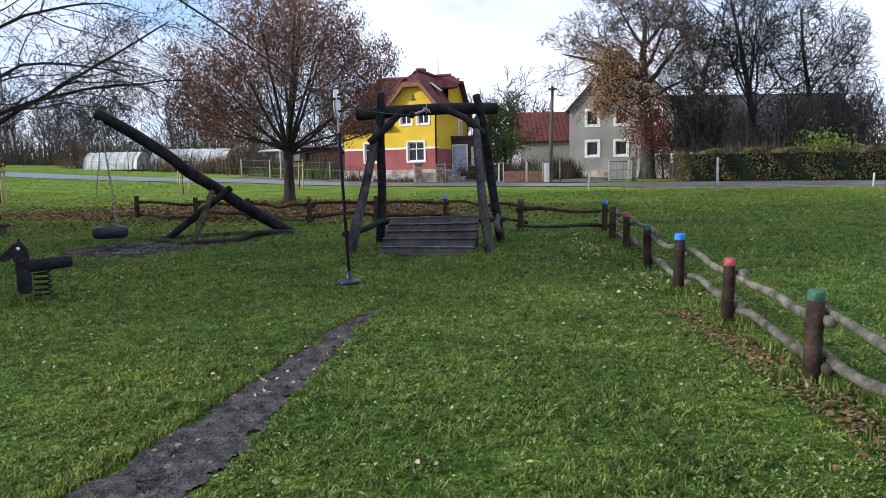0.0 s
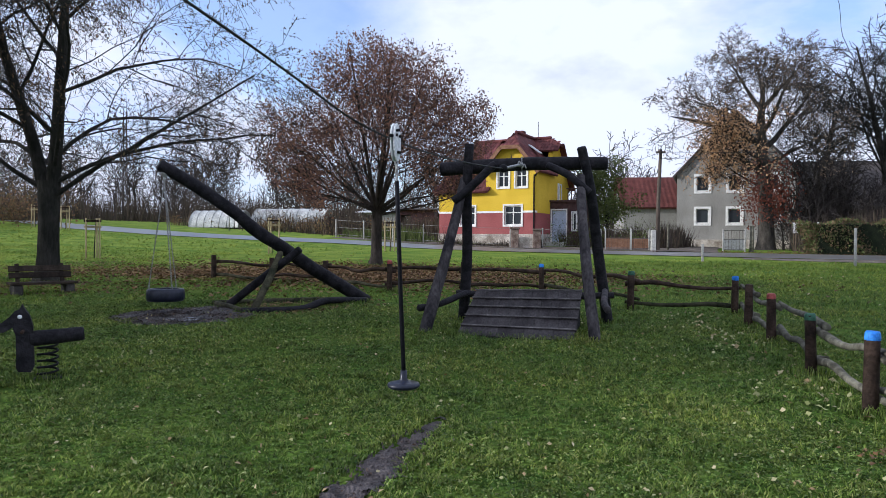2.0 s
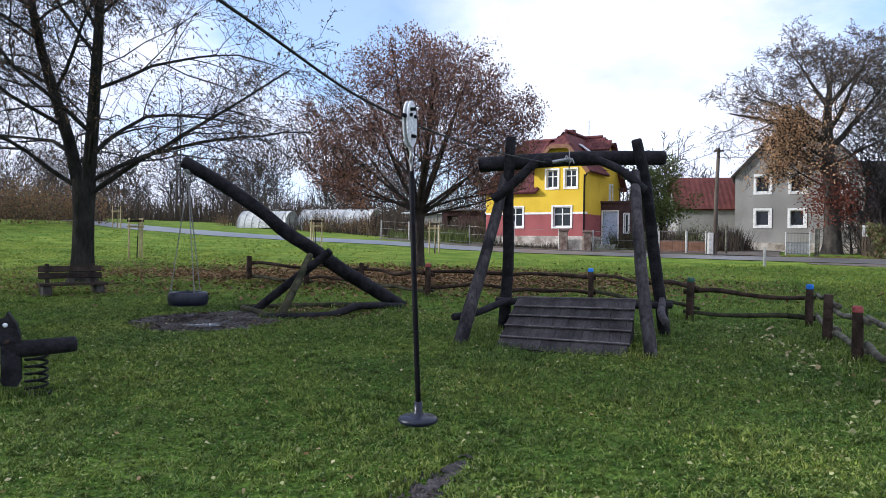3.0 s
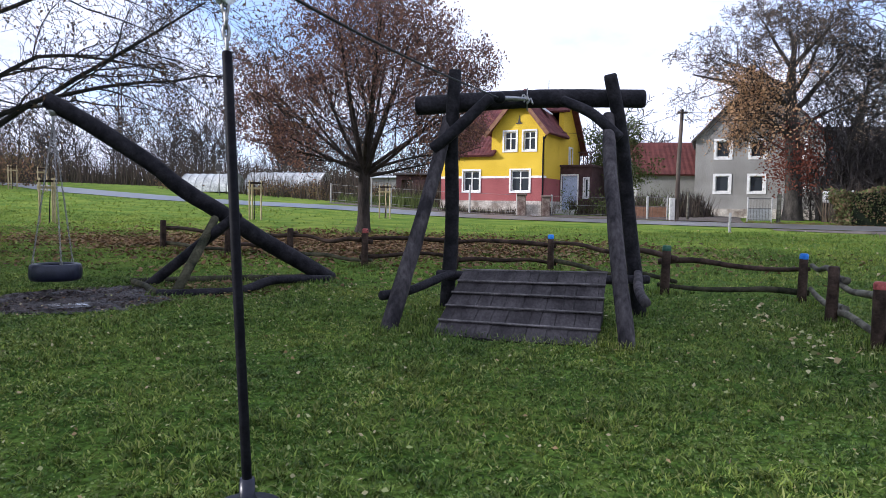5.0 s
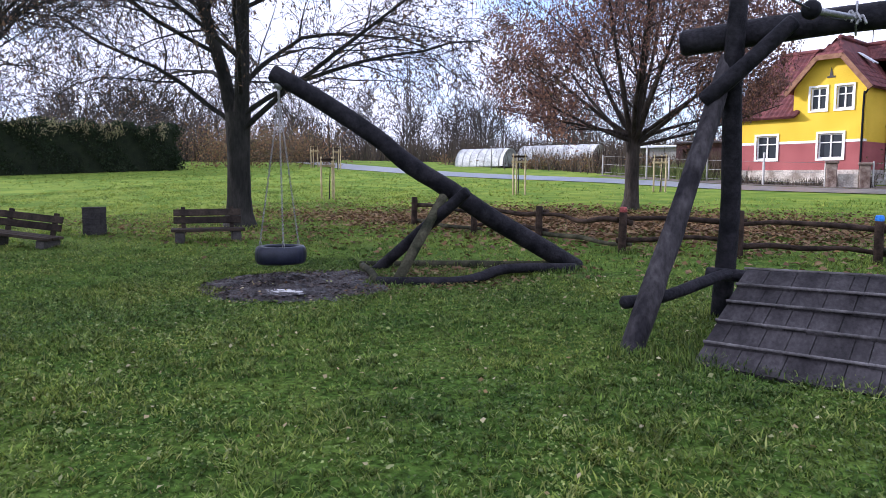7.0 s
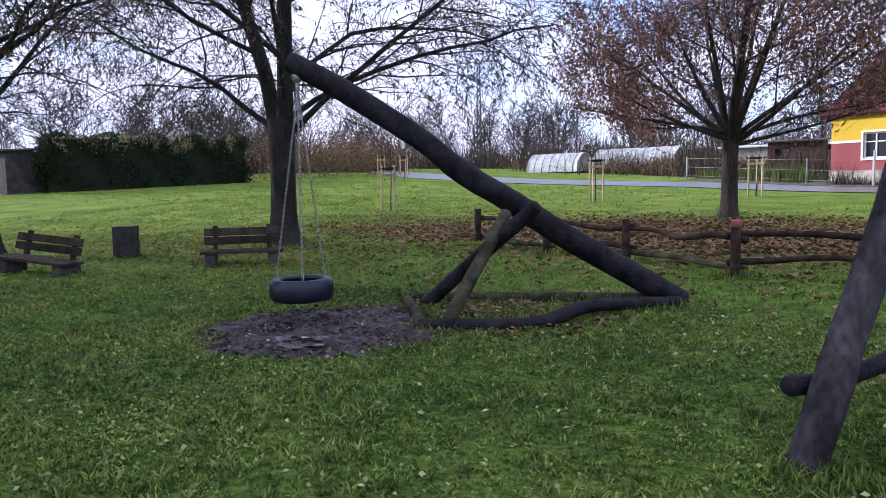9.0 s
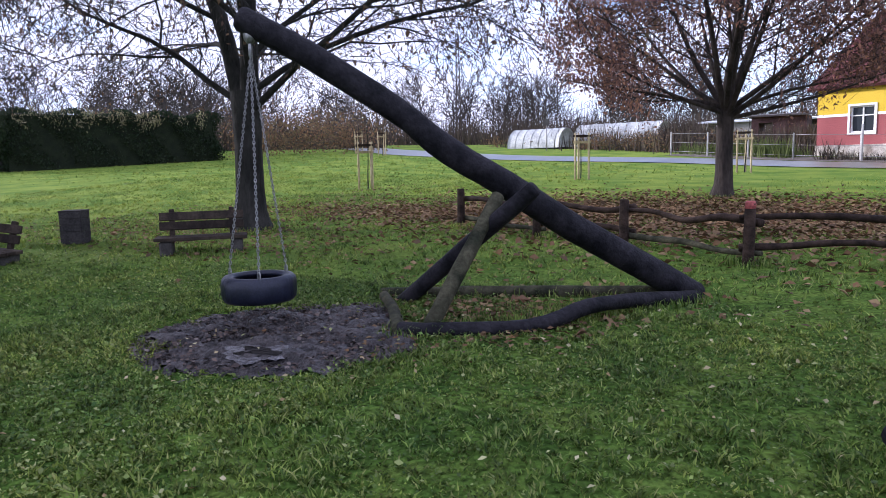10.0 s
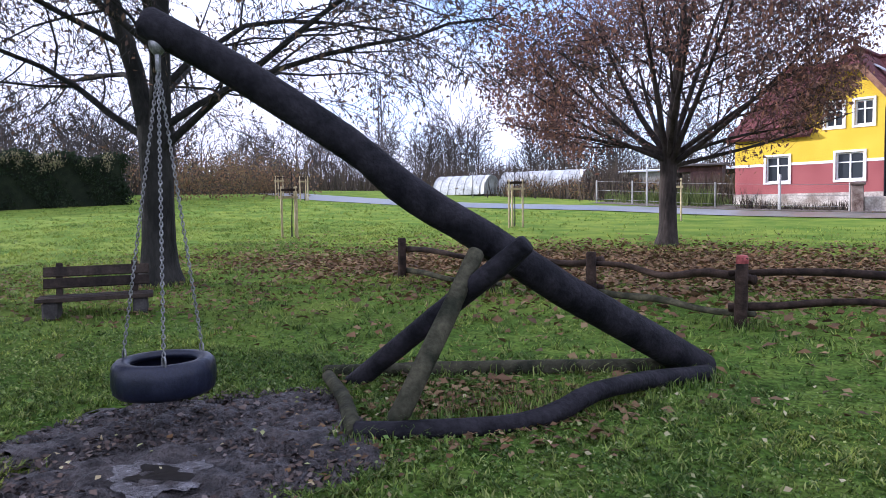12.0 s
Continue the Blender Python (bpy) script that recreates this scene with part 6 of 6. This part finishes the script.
# roof: main ridge along the front, cross gable with a half hip
RZ = 6.9
tiled(house, [(-W - 0.35, -0.35, 3.30), (-3.0, -0.35, 3.30), (-1.5, 4.0, RZ), (-W + 0.6, 4.0, RZ)], "front_roof")
tiled(house, [(-1.6, 2.95, 6.03), (0.36, 2.95, 6.03), (0.36, 3.5, 6.49), (-0.35, 4.0, RZ), (-1.6, 4.0, RZ)], "front_roof")
tiled(house, [(0.36, D + 0.35, 3.75), (-W - 0.35, D + 0.35, 3.75), (-W + 0.6, 4.0, RZ), (-0.35, 4.0, RZ), (0.36, 4.42, 6.42)], "rear_roof")
tiled(house, [(-W - 0.35, D + 0.35, 3.5), (-W - 0.35, -0.35, 3.3), (-W + 0.6, 4.0, RZ)], "left_roof")
tiled(house, [(0.38, 3.45, 6.40), (0.38, 4.45, 6.38), (-0.35, 4.0, RZ)], "side_hip")
tiled(house, [(-3.45, 3.6, 4.45), (-3.45, -0.4, 4.45), (-2.08, -0.4, 6.02), (-1.55, 0.75, RZ), (-1.55, 4.0, RZ)], "gable_roof_left")
tiled(house, [(0.30, -0.4, 4.45), (0.30, 3.3, 4.45), (-1.2, 3.6, 6.45), (-1.55, 4.0, RZ), (-1.55, 0.75, RZ), (-0.97, -0.4, 6.02)], "gable_roof_right")
tiled(house, [(-2.15, -0.42, 5.97), (-0.90, -0.42, 5.97), (-1.525, 0.78, RZ)], "half_hip")
bm = bmesh.new()
for a, b in (((-3.45, 4.40), (-2.08, 5.97)), ((-2.1, 5.97), (-0.95, 5.97)), ((-0.97, 5.97), (0.3, 4.40))):
    d = Vector((b[0] - a[0], 0, b[1] - a[1]))
    box(bm, d.length, 0.06, 0.22, Matrix.Translation(((a[0] + b[0]) / 2, -0.43, (a[1] + b[1]) / 2 - 0.06)) @ pose(0, 0, 0, 0, -math.degrees(math.atan2(d.z, d.x)), 0))
part("barge_board", bm, RUST, house, "brown barge boards along the gable", smooth=False)
part("ridge_tiles", tube([(-W + 0.6, 4.0, RZ + 0.06), (-1.55, 4.0, RZ + 0.06), (-0.4, 4.0, RZ + 0.06)], [0.11] * 3, 8, 0.05), ROOF_RED, house)
part("ridge_tiles", tube([(-1.55, 0.75, RZ + 0.06), (-1.55, 4.0, RZ + 0.06)], [0.11, 0.11], 8, 0.05), ROOF_RED, house)
block("skylight", 0.55, 0.06, 0.9, pose(-0.72, 1.9, 6.0, 90, 0, 90) @ pose(0, 0, 0, 37), PLATE, house)
block("chimney", 0.55, 0.5, 1.0, pose(-2.6, 4.2, 7.05), ROOF_FLAT, house)
part("aerial", tube([(-1.3, 4.0, RZ), (-1.3, 4.0, RZ + 1.15)], [0.022, 0.018], 6, 0), BLACK_METAL, house)
part("downpipe", tube(curve_points([(0.15, -0.15, 4.4), (-0.02, -0.06, 4.15), (-0.08, -0.06, 3.9), (-0.08, -0.06, 0.0)], 14), [0.045] * 14, 8, 0), BLACK_METAL, house, "dark rain downpipe")
# porch at the side with a pale door
porch = new("porch")
porch.parent = house
porch.matrix_basis = Matrix.Translation((0.02, 2.6, 0))
part("porch_front", wall_cells(bmesh.new(), 0, 1.85, 0, 2.75, 0.18, [(0.12, 1.02, 0.3, 2.25), (1.42, 1.68, 1.0, 2.1)]), PORCH, porch, "dark brown clad porch", smooth=False)
bm = bmesh.new()
box(bm, 0.18, 2.6, 2.75, Matrix.Translation((1.76, 1.48, 1.375)))
box(bm, 1.95, 2.9, 0.12, Matrix.Translation((0.95, 1.35, 2.81)))
part("porch_roof", bm, PORCH, porch, smooth=False)
part("door", box(bmesh.new(), 0.88, 0.06, 1.93, Matrix.Translation((0.57, 0.08, 1.27)), 0.01), DOOR_BLUE, porch, "pale blue front door", smooth=False)
bm = bmesh.new()
for x, z, sx, sz in ((0.08, 1.3, 0.08, 2.0), (1.06, 1.3, 0.08, 2.0), (0.57, 2.29, 1.06, 0.08)):
    box(bm, sx, 0.05, sz, Matrix.Translation((x, -0.02, z)))
part("door_frame", bm, WHITE, porch, smooth=False)
window(porch, 1.42, 1.68, 1.0, 2.1, trim=0.06, mullions=0, transom=0)
block("step", 1.2, 0.9, 0.3, pose(0.57, -0.47, 0.15), CONCRETE, porch, 0.02)
for k in range(4):
    block("baluster", 0.05, 0.05, 0.7, pose(1.1 + 0.22 * k, 0.1, 3.2), PORCH, porch)
block("balcony_rail", 0.9, 0.06, 0.06, pose(1.45, 0.1, 3.58), PORCH, porch)

# grey house with a gable to the lane
grey = thing("grey_house", (10.75, 58, lift(10.75, 58)), "tall grey rendered house with white-framed windows and a steep gable", "house", turn=-13)
GZ = lift(10.75, 58)
GW = 8.3
GREY_W = [(1.40, 2.30, 2.85 - GZ, 3.95 - GZ), (3.65, 4.55, 2.85 - GZ, 3.95 - GZ), (1.40, 2.30, 5.28 - GZ, 6.42 - GZ), (3.65, 4.55, 5.28 - GZ, 6.42 - GZ), (6.2, 7.1, 2.85 - GZ, 3.95 - GZ), (6.2, 7.1, 5.28 - GZ, 6.42 - GZ)]
part("front_wall", wall_cells(bmesh.new(), 0, GW, -0.3, 5.6, 0.35, GREY_W), GREY_RENDER, grey, smooth=False)
part("front_gable", prism(bmesh.new(), [(0, 5.6), (GW, 5.6), (GW / 2 + 0.6, 9.6), (GW / 2 - 0.6, 9.6)], 0, 0.35), GREY_RENDER, grey, smooth=False)
for sx in (0.175, GW - 0.175):
    part("side_wall", box(bmesh.new(), 0.35, 9.0, 5.9, Matrix.Translation((sx, 4.85, 2.65))), GREY_RENDER, grey, smooth=False)
part("rear_wall", box(bmesh.new(), GW - 0.7, 0.35, 5.9, Matrix.Translation((GW / 2, 9.18, 2.65))), GREY_RENDER, grey, smooth=False)
part("inner_floor", box(bmesh.new(), GW - 0.8, 8.2, 0.2, Matrix.Translation((GW / 2, 4.6, 2.9))), DARK_WALL, grey, smooth=False)
for h in GREY_W:
    window(grey, *h, trim=0.17, mullions=0, transom=0)
window(grey, GW / 2 - 0.3, GW / 2 + 0.3, 7.0, 7.8, y=-0.13, trim=0.1, mullions=0, transom=0)
tiled(grey, [(-0.3, 9.4, 5.35), (-0.3, -0.3, 5.35), (GW / 2, -0.3, 10.2), (GW / 2, 9.4, 10.2)], "roof_left", DARK_ROOF)
tiled(grey, [(GW + 0.3, -0.3, 5.35), (GW + 0.3, 9.4, 5.35), (GW / 2, 9.4, 10.2), (GW / 2, -0.3, 10.2)], "roof_right", DARK_ROOF)
block("plinth", GW + 0.06, 0.1, 0.9, pose(GW / 2, -0.03, 0.1), PLINTH, grey)


def barn(name, x, y, w, d, eave, ridge, wall, roof, label, turn=0):
    b = thing(name, (x, y, lift(x, y)), label, "barn", turn=turn)
    for sx in (0.15, w - 0.15):
        bm = prism(bmesh.new(), [(-0.0, -0.3), (d, -0.3), (d, eave), (d / 2, ridge - 0.1), (0, eave)], -sx - 0.15, -sx + 0.15)
        for v in bm.verts:
            v.co = Vector((-v.co.y, v.co.x, v.co.z))
        part("end_wall", bm, wall, b, smooth=False)
    for sy in (0.15, d - 0.15):
        part("long_wall", box(bmesh.new(), w - 0.6, 0.3, eave + 0.3, Matrix.Translation((w / 2, sy, eave / 2 - 0.15))), wall, b, smooth=False)
    tiled(b, [(-0.3, -0.3, eave - 0.1), (w + 0.3, -0.3, eave - 0.1), (w + 0.3, d / 2, ridge), (-0.3, d / 2, ridge)], "front_roof", roof, (0.4, 0.45))
    tiled(b, [(w + 0.3, d + 0.3, eave - 0.1), (-0.3, d + 0.3, eave - 0.1), (-0.3, d / 2, ridge), (w + 0.3, d / 2, ridge)], "rear_roof", roof, (0.4, 0.45))
    return b


barn("red_roofed_barn", 7.2, 61.5, 5.4, 7, 3.05, 5.75, GREY_RENDER, ROOF_FLAT, "low outbuilding with a brick-red roof")
barn("dark_barn", 19.6, 60, 16.5, 9, 3.4, 7.2, DARK_WALL, DARK_ROOF, "long dark barn with a weathered roof")
shed = thing("lean_to_shed", (18.3, 56, lift(18.3, 56)), "dark boarded lean-to shed beside the grey house", "shed")
for k in range(9):
    block("plank", 0.27, 0.05, 2.9, pose(0.14 + 0.28 * k, 0, 1.4), DARK_WALL, shed)
block("shed_roof", 2.9, 3.0, 0.1, pose(1.25, 1.2, 3.0, 6), DARK_ROOF, shed)
block("side", 0.08, 2.6, 2.8, pose(2.55, 1.3, 1.35), DARK_WALL, shed)

# polytunnels
def tunnel(x, y, length, r, turn, label):
    t = thing("polytunnel", (x, y, lift(x, y) - 0.05), label, "greenhouse", "polytunnels across the road", turn=turn)
    n, k = 14, 16
    bm = bmesh.new()
    rings = []
    for i in range(n):
        f = i / (n - 1)
        s = 1 - (0.012 if i % 2 else 0)
        rings.append([bm.verts.new((length * f, -r * s * math.cos(math.pi * j / k), 1.12 * r * s * math.sin(math.pi * j / k))) for j in range(k + 1)])
    for a, b in zip(rings, rings[1:]):
        for j in range(k):
            bm.faces.new((a[j], a[j + 1], b[j + 1], b[j]))
    bm.faces.new(rings[0])
    bm.faces.new(rings[-1][::-1])
    part("film_cover", bm, FOIL, t, "whitish plastic film")
    for i in range(0, n, 2):
        f = i / (n - 1)
        pts = [(length * f, -r * 1.01 * math.cos(math.pi * j / k), 1.13 * r * math.sin(math.pi * j / k)) for j in range(k + 1)]
        part("hoop", tube(pts, [0.018] * (k + 1), 5, 0, None, 0), STEEL, t)
    return t


tunnel(-26.4, 54.6, 4.2, 1.2, -6, "small whitish plastic polytunnel in the gardens")
tunnel(-22.0, 56.2, 6.0, 1.5, -4, "long whitish plastic polytunnel in the gardens")

# allotment sheds behind
for x, y, w, h, c, roof, lab in ((-14.8, 60, 3.2, 1.7, GREY_RENDER, PLATE, "pale garden hut with a flat roof"), (-10.6, 55, 3.0, 2.0, PORCH, DARK_ROOF, "brown garden hut with a dark roof"), (-8.4, 58, 2.6, 1.9, DARK_WALL, PLATE, "dark garden hut with a pale roof"), (-44.0, 24.5, 3.0, 2.2, DARK_WALL, DARK_ROOF, "dark hut beside the tall hedge")):
    hut = thing("garden_hut", (x, y, lift(x, y)), lab, "hut", "huts in the allotments")
    part("hut_body", wall_cells(bmesh.new(), 0, w, -0.2, h, 2.0, [(0.4, 1.2, 0.0, 1.6)]), c, hut, smooth=False)
    block("roof", w + 0.4, 2.5, 0.1, pose(w / 2, 1.0, h + 0.08, 4), roof, hut)

# ---------------------------------------------------------------- lane side: poles, posts, gates, garden fence
pole = thing("utility_pole", (6.55, 41.4, lift(6.55, 41.4)), "wooden utility pole with insulators on a concrete foot", "pole")
part("pole", tube([(0, 0, -0.2), (0.03, 0, 3), (0.12, 0, 5.5)], [0.115, 0.105, 0.085], 10, 0.05), BOARD, pole)
block("cross_arm", 0.5, 0.08, 0.1, pose(0.12, -0.06, 5.35), BOARD, pole)
block("concrete_foot", 0.26, 0.26, 1.3, pose(-0.22, 0, 0.5), CONCRETE, pole, 0.02)
for k in range(3):
    part("insulator", tube([(0.12, -0.12, 5.0 + 0.2 * k), (0.12, -0.12, 5.12 + 0.2 * k)], [0.05, 0.035], 8, 0), BLACK_METAL, pole)
PT = Vector((6.67, 41.3, lift(6.55, 41.4) + 5.35))
for target, dz, lab in ((Vector((0.6, 46.5, 5.9)), 0.0, "thin overhead wire to the yellow house"), (Vector((60, 42, 7.0)), 0.0, "thin overhead wire along the lane"), (Vector((60, 42, 6.6)), -0.35, "thin overhead wire along the lane")):
    a = PT + Vector((0, 0, dz))
    pts = [a + (target - a) * (k / 14) - Vector((0, 0, 0.5 * math.sin(math.pi * k / 14))) for k in range(15)]
    tagged(part("overhead_wire", tube(pts, [0.012] * 15, 4, 0, None, 0), WIRE), lab, "wire", "wires on the pole")

mast2 = thing("lattice_mast", (-51.6, 85.4, lift(-51.6, 85.4)), "slender grey lattice mast beyond the trees", "mast")
for sx in (-0.35, 0.35):
    part("leg", tube([(sx, 0, 0), (sx * 0.5, 0, 13.6)], [0.09, 0.07], 5, 0), DARK_ROOF, mast2)
for k in range(14):
    w = 0.35 * (1 - k / 30)
    part("rung", tube([(-w, 0, 0.3 + k * 0.93), (w, 0, 1.1 + k * 0.93)], [0.05, 0.05], 4, 0), DARK_ROOF, mast2)

for x, y, h, r, lab in ((6.75, 32.0, 0.72, 0.05, "short white marker post beside the lane"), (11.95, 30.5, 1.44, 0.055, "tall white post beside the lane"), (20.35, 33.2, 0.66, 0.05, "short leaning white marker post"), (14.8, 41.6, 1.7, 0.06, "pale concrete post by the hedge"), (-9.6, 43.6, 1.7, 0.045, "pale post at the garden fence"), (-3.9, 42.2, 1.5, 0.045, "pale post at the garden fence")):
    p = thing("marker_post", (x, y, lift(x, y)), lab, "post", "posts along the lane")
    part("post", tube([(0, 0, -0.1), (0.03 if h < 0.67 else 0, 0, h)], [r, r * 0.95], 8, 0.03), CONCRETE, p)


def garden_fence(points, height, label, step=1.9):
    f = thing("garden_fence", (points[0][0], points[0][1], lift(*points[0])), label, "fence", "garden fences along the lane")
    inv = f.matrix_basis.inverted()
    for (x0, y0), (x1, y1) in zip(points, points[1:]):
        n = max(1, int(math.hypot(x1 - x0, y1 - y0) / step))
        for k in range(n + 1):
            x, y = x0 + (x1 - x0) * k / n, y0 + (y1 - y0) * k / n
            part("post", tube(inside([(x, y, lift(x, y) - 0.1), (x, y, lift(x, y) + height)], inv), [0.045, 0.04], 6, 0.05), CONCRETE, f)
        for h in (0.15, 0.5, 0.85):
            pts = [(x0 + (x1 - x0) * k / 6, y0 + (y1 - y0) * k / 6, lift(x0 + (x1 - x0) * k / 6, y0 + (y1 - y0) * k / 6) + h * height * 1.1) for k in range(7)]
            part("fence_wire", tube(inside(pts, inv), [0.010] * 7, 4, 0, None, 0), STEEL, f)
    return f


garden_fence([(-12.5, 45.4), (-6.5, 42.9), (-1.4, 42.0)], 1.15, "low wire fence on thin concrete posts")
garden_fence([(0.4, 42.0), (3.6, 42.1)], 1.15, "low wire fence before the porch")
for x, h in ((-1.15, 1.1), (0.1, 1.05)):
    p = thing("gate_pillar", (x, 42.0, lift(x, 42.0)), "crumbling plastered brick gate pillar", "pillar", "garden gate pillars")
    block("shaft", 0.42, 0.42, h, pose(0, 0, h / 2 - 0.05), BRICK_PILLAR, p, 0.03)
    block("cap", 0.54, 0.54, 0.12, pose(0, 0, h), BRICK_PILLAR, p, 0.03)
wallp = thing("garden_wall", (-0.52, 42.05, lift(-0.52, 42.05)), "low flaking garden wall between the pillars", "wall")
block("panel", 0.80, 0.2, 0.65, pose(0, 0, 0.28), PLINTH, wallp, 0.02)


def mesh_gate(x0, x1, y, h, label, leaf):
    g_ = thing("wire_gate", (x0, y, lift(x0, y)), label, "gate", "gates along the lane")
    w = x1 - x0
    for x in (0, w):
        part("upright", tube([(x, 0, 0), (x, 0, h)], [0.035, 0.035], 8, 0), CONCRETE, g_)
    for z in (0.12, h * 0.55, h - 0.06):
        part("rail", tube([(0, 0, z), (w, 0, z)], [0.02, 0.02], 6, 0), LIT_EDGE_AND_RAIL, g_)
    part("infill", box(bmesh.new(), w - 0.08, 0.012, h * 0.5, Matrix.Translation((w / 2, 0, h * 0.32))), leaf, g_, smooth=False)
    for k in range(1, 8):
        part("bar", tube([(w * k / 8, 0, 0.1), (w * k / 8, 0, h - 0.06)], [0.009, 0.009], 4, 0), BOARD, g_)
    return g_


mesh_gate(3.85, 5.2, 42.0, 1.2, "metal gate with a rusty lower sheet", RUST)
mesh_gate(5.25, 6.2, 42.0, 1.2, "metal gate with a rusty lower sheet", RUST)
mesh_gate(10.2, 11.35, 42.4, 1.25, "weathered grey gate standing open beside the drive", CONCRETE)
for x, y in ((7.2, 42.0), (11.7, 42.6), (12.1, 43.6)):
    p = thing("gate_post", (x, y, lift(x, y)), "rough wooden gate post", "post", "gate posts")
    part("post", tube([(0, 0, -0.1), (0.02, 0, 1.45)], [0.07, 0.06], 8, 0.1), LOG_GREY, p)
sign = thing("notice_board", (15.4, 46.0, lift(15.4, 46.0)), "white notice board on posts near the tree", "sign")
block("panel", 0.7, 0.04, 0.62, pose(0, 0, 1.35), WHITE, sign)
for x in (-0.28, 0.28):
    block("post", 0.06, 0.05, 1.1, pose(x, 0.03, 0.5), BOARD, sign)
for k in range(3):
    block("text_bar", 0.45, 0.006, 0.05, pose(0, -0.024, 1.5 - 0.14 * k), DARK_WALL, sign, 0)
roadsign = thing("road_sign", (-21.0, 48.5, lift(-21.0, 48.5)), "small dark road sign on a grey post", "sign")
part("post", tube([(0, 0, -0.1), (0, 0, 2.0)], [0.035, 0.035], 8, 0), STEEL, roadsign)
block("panel", 0.42, 0.03, 0.42, pose(0, -0.04, 1.75), DARK_WALL, roadsign)
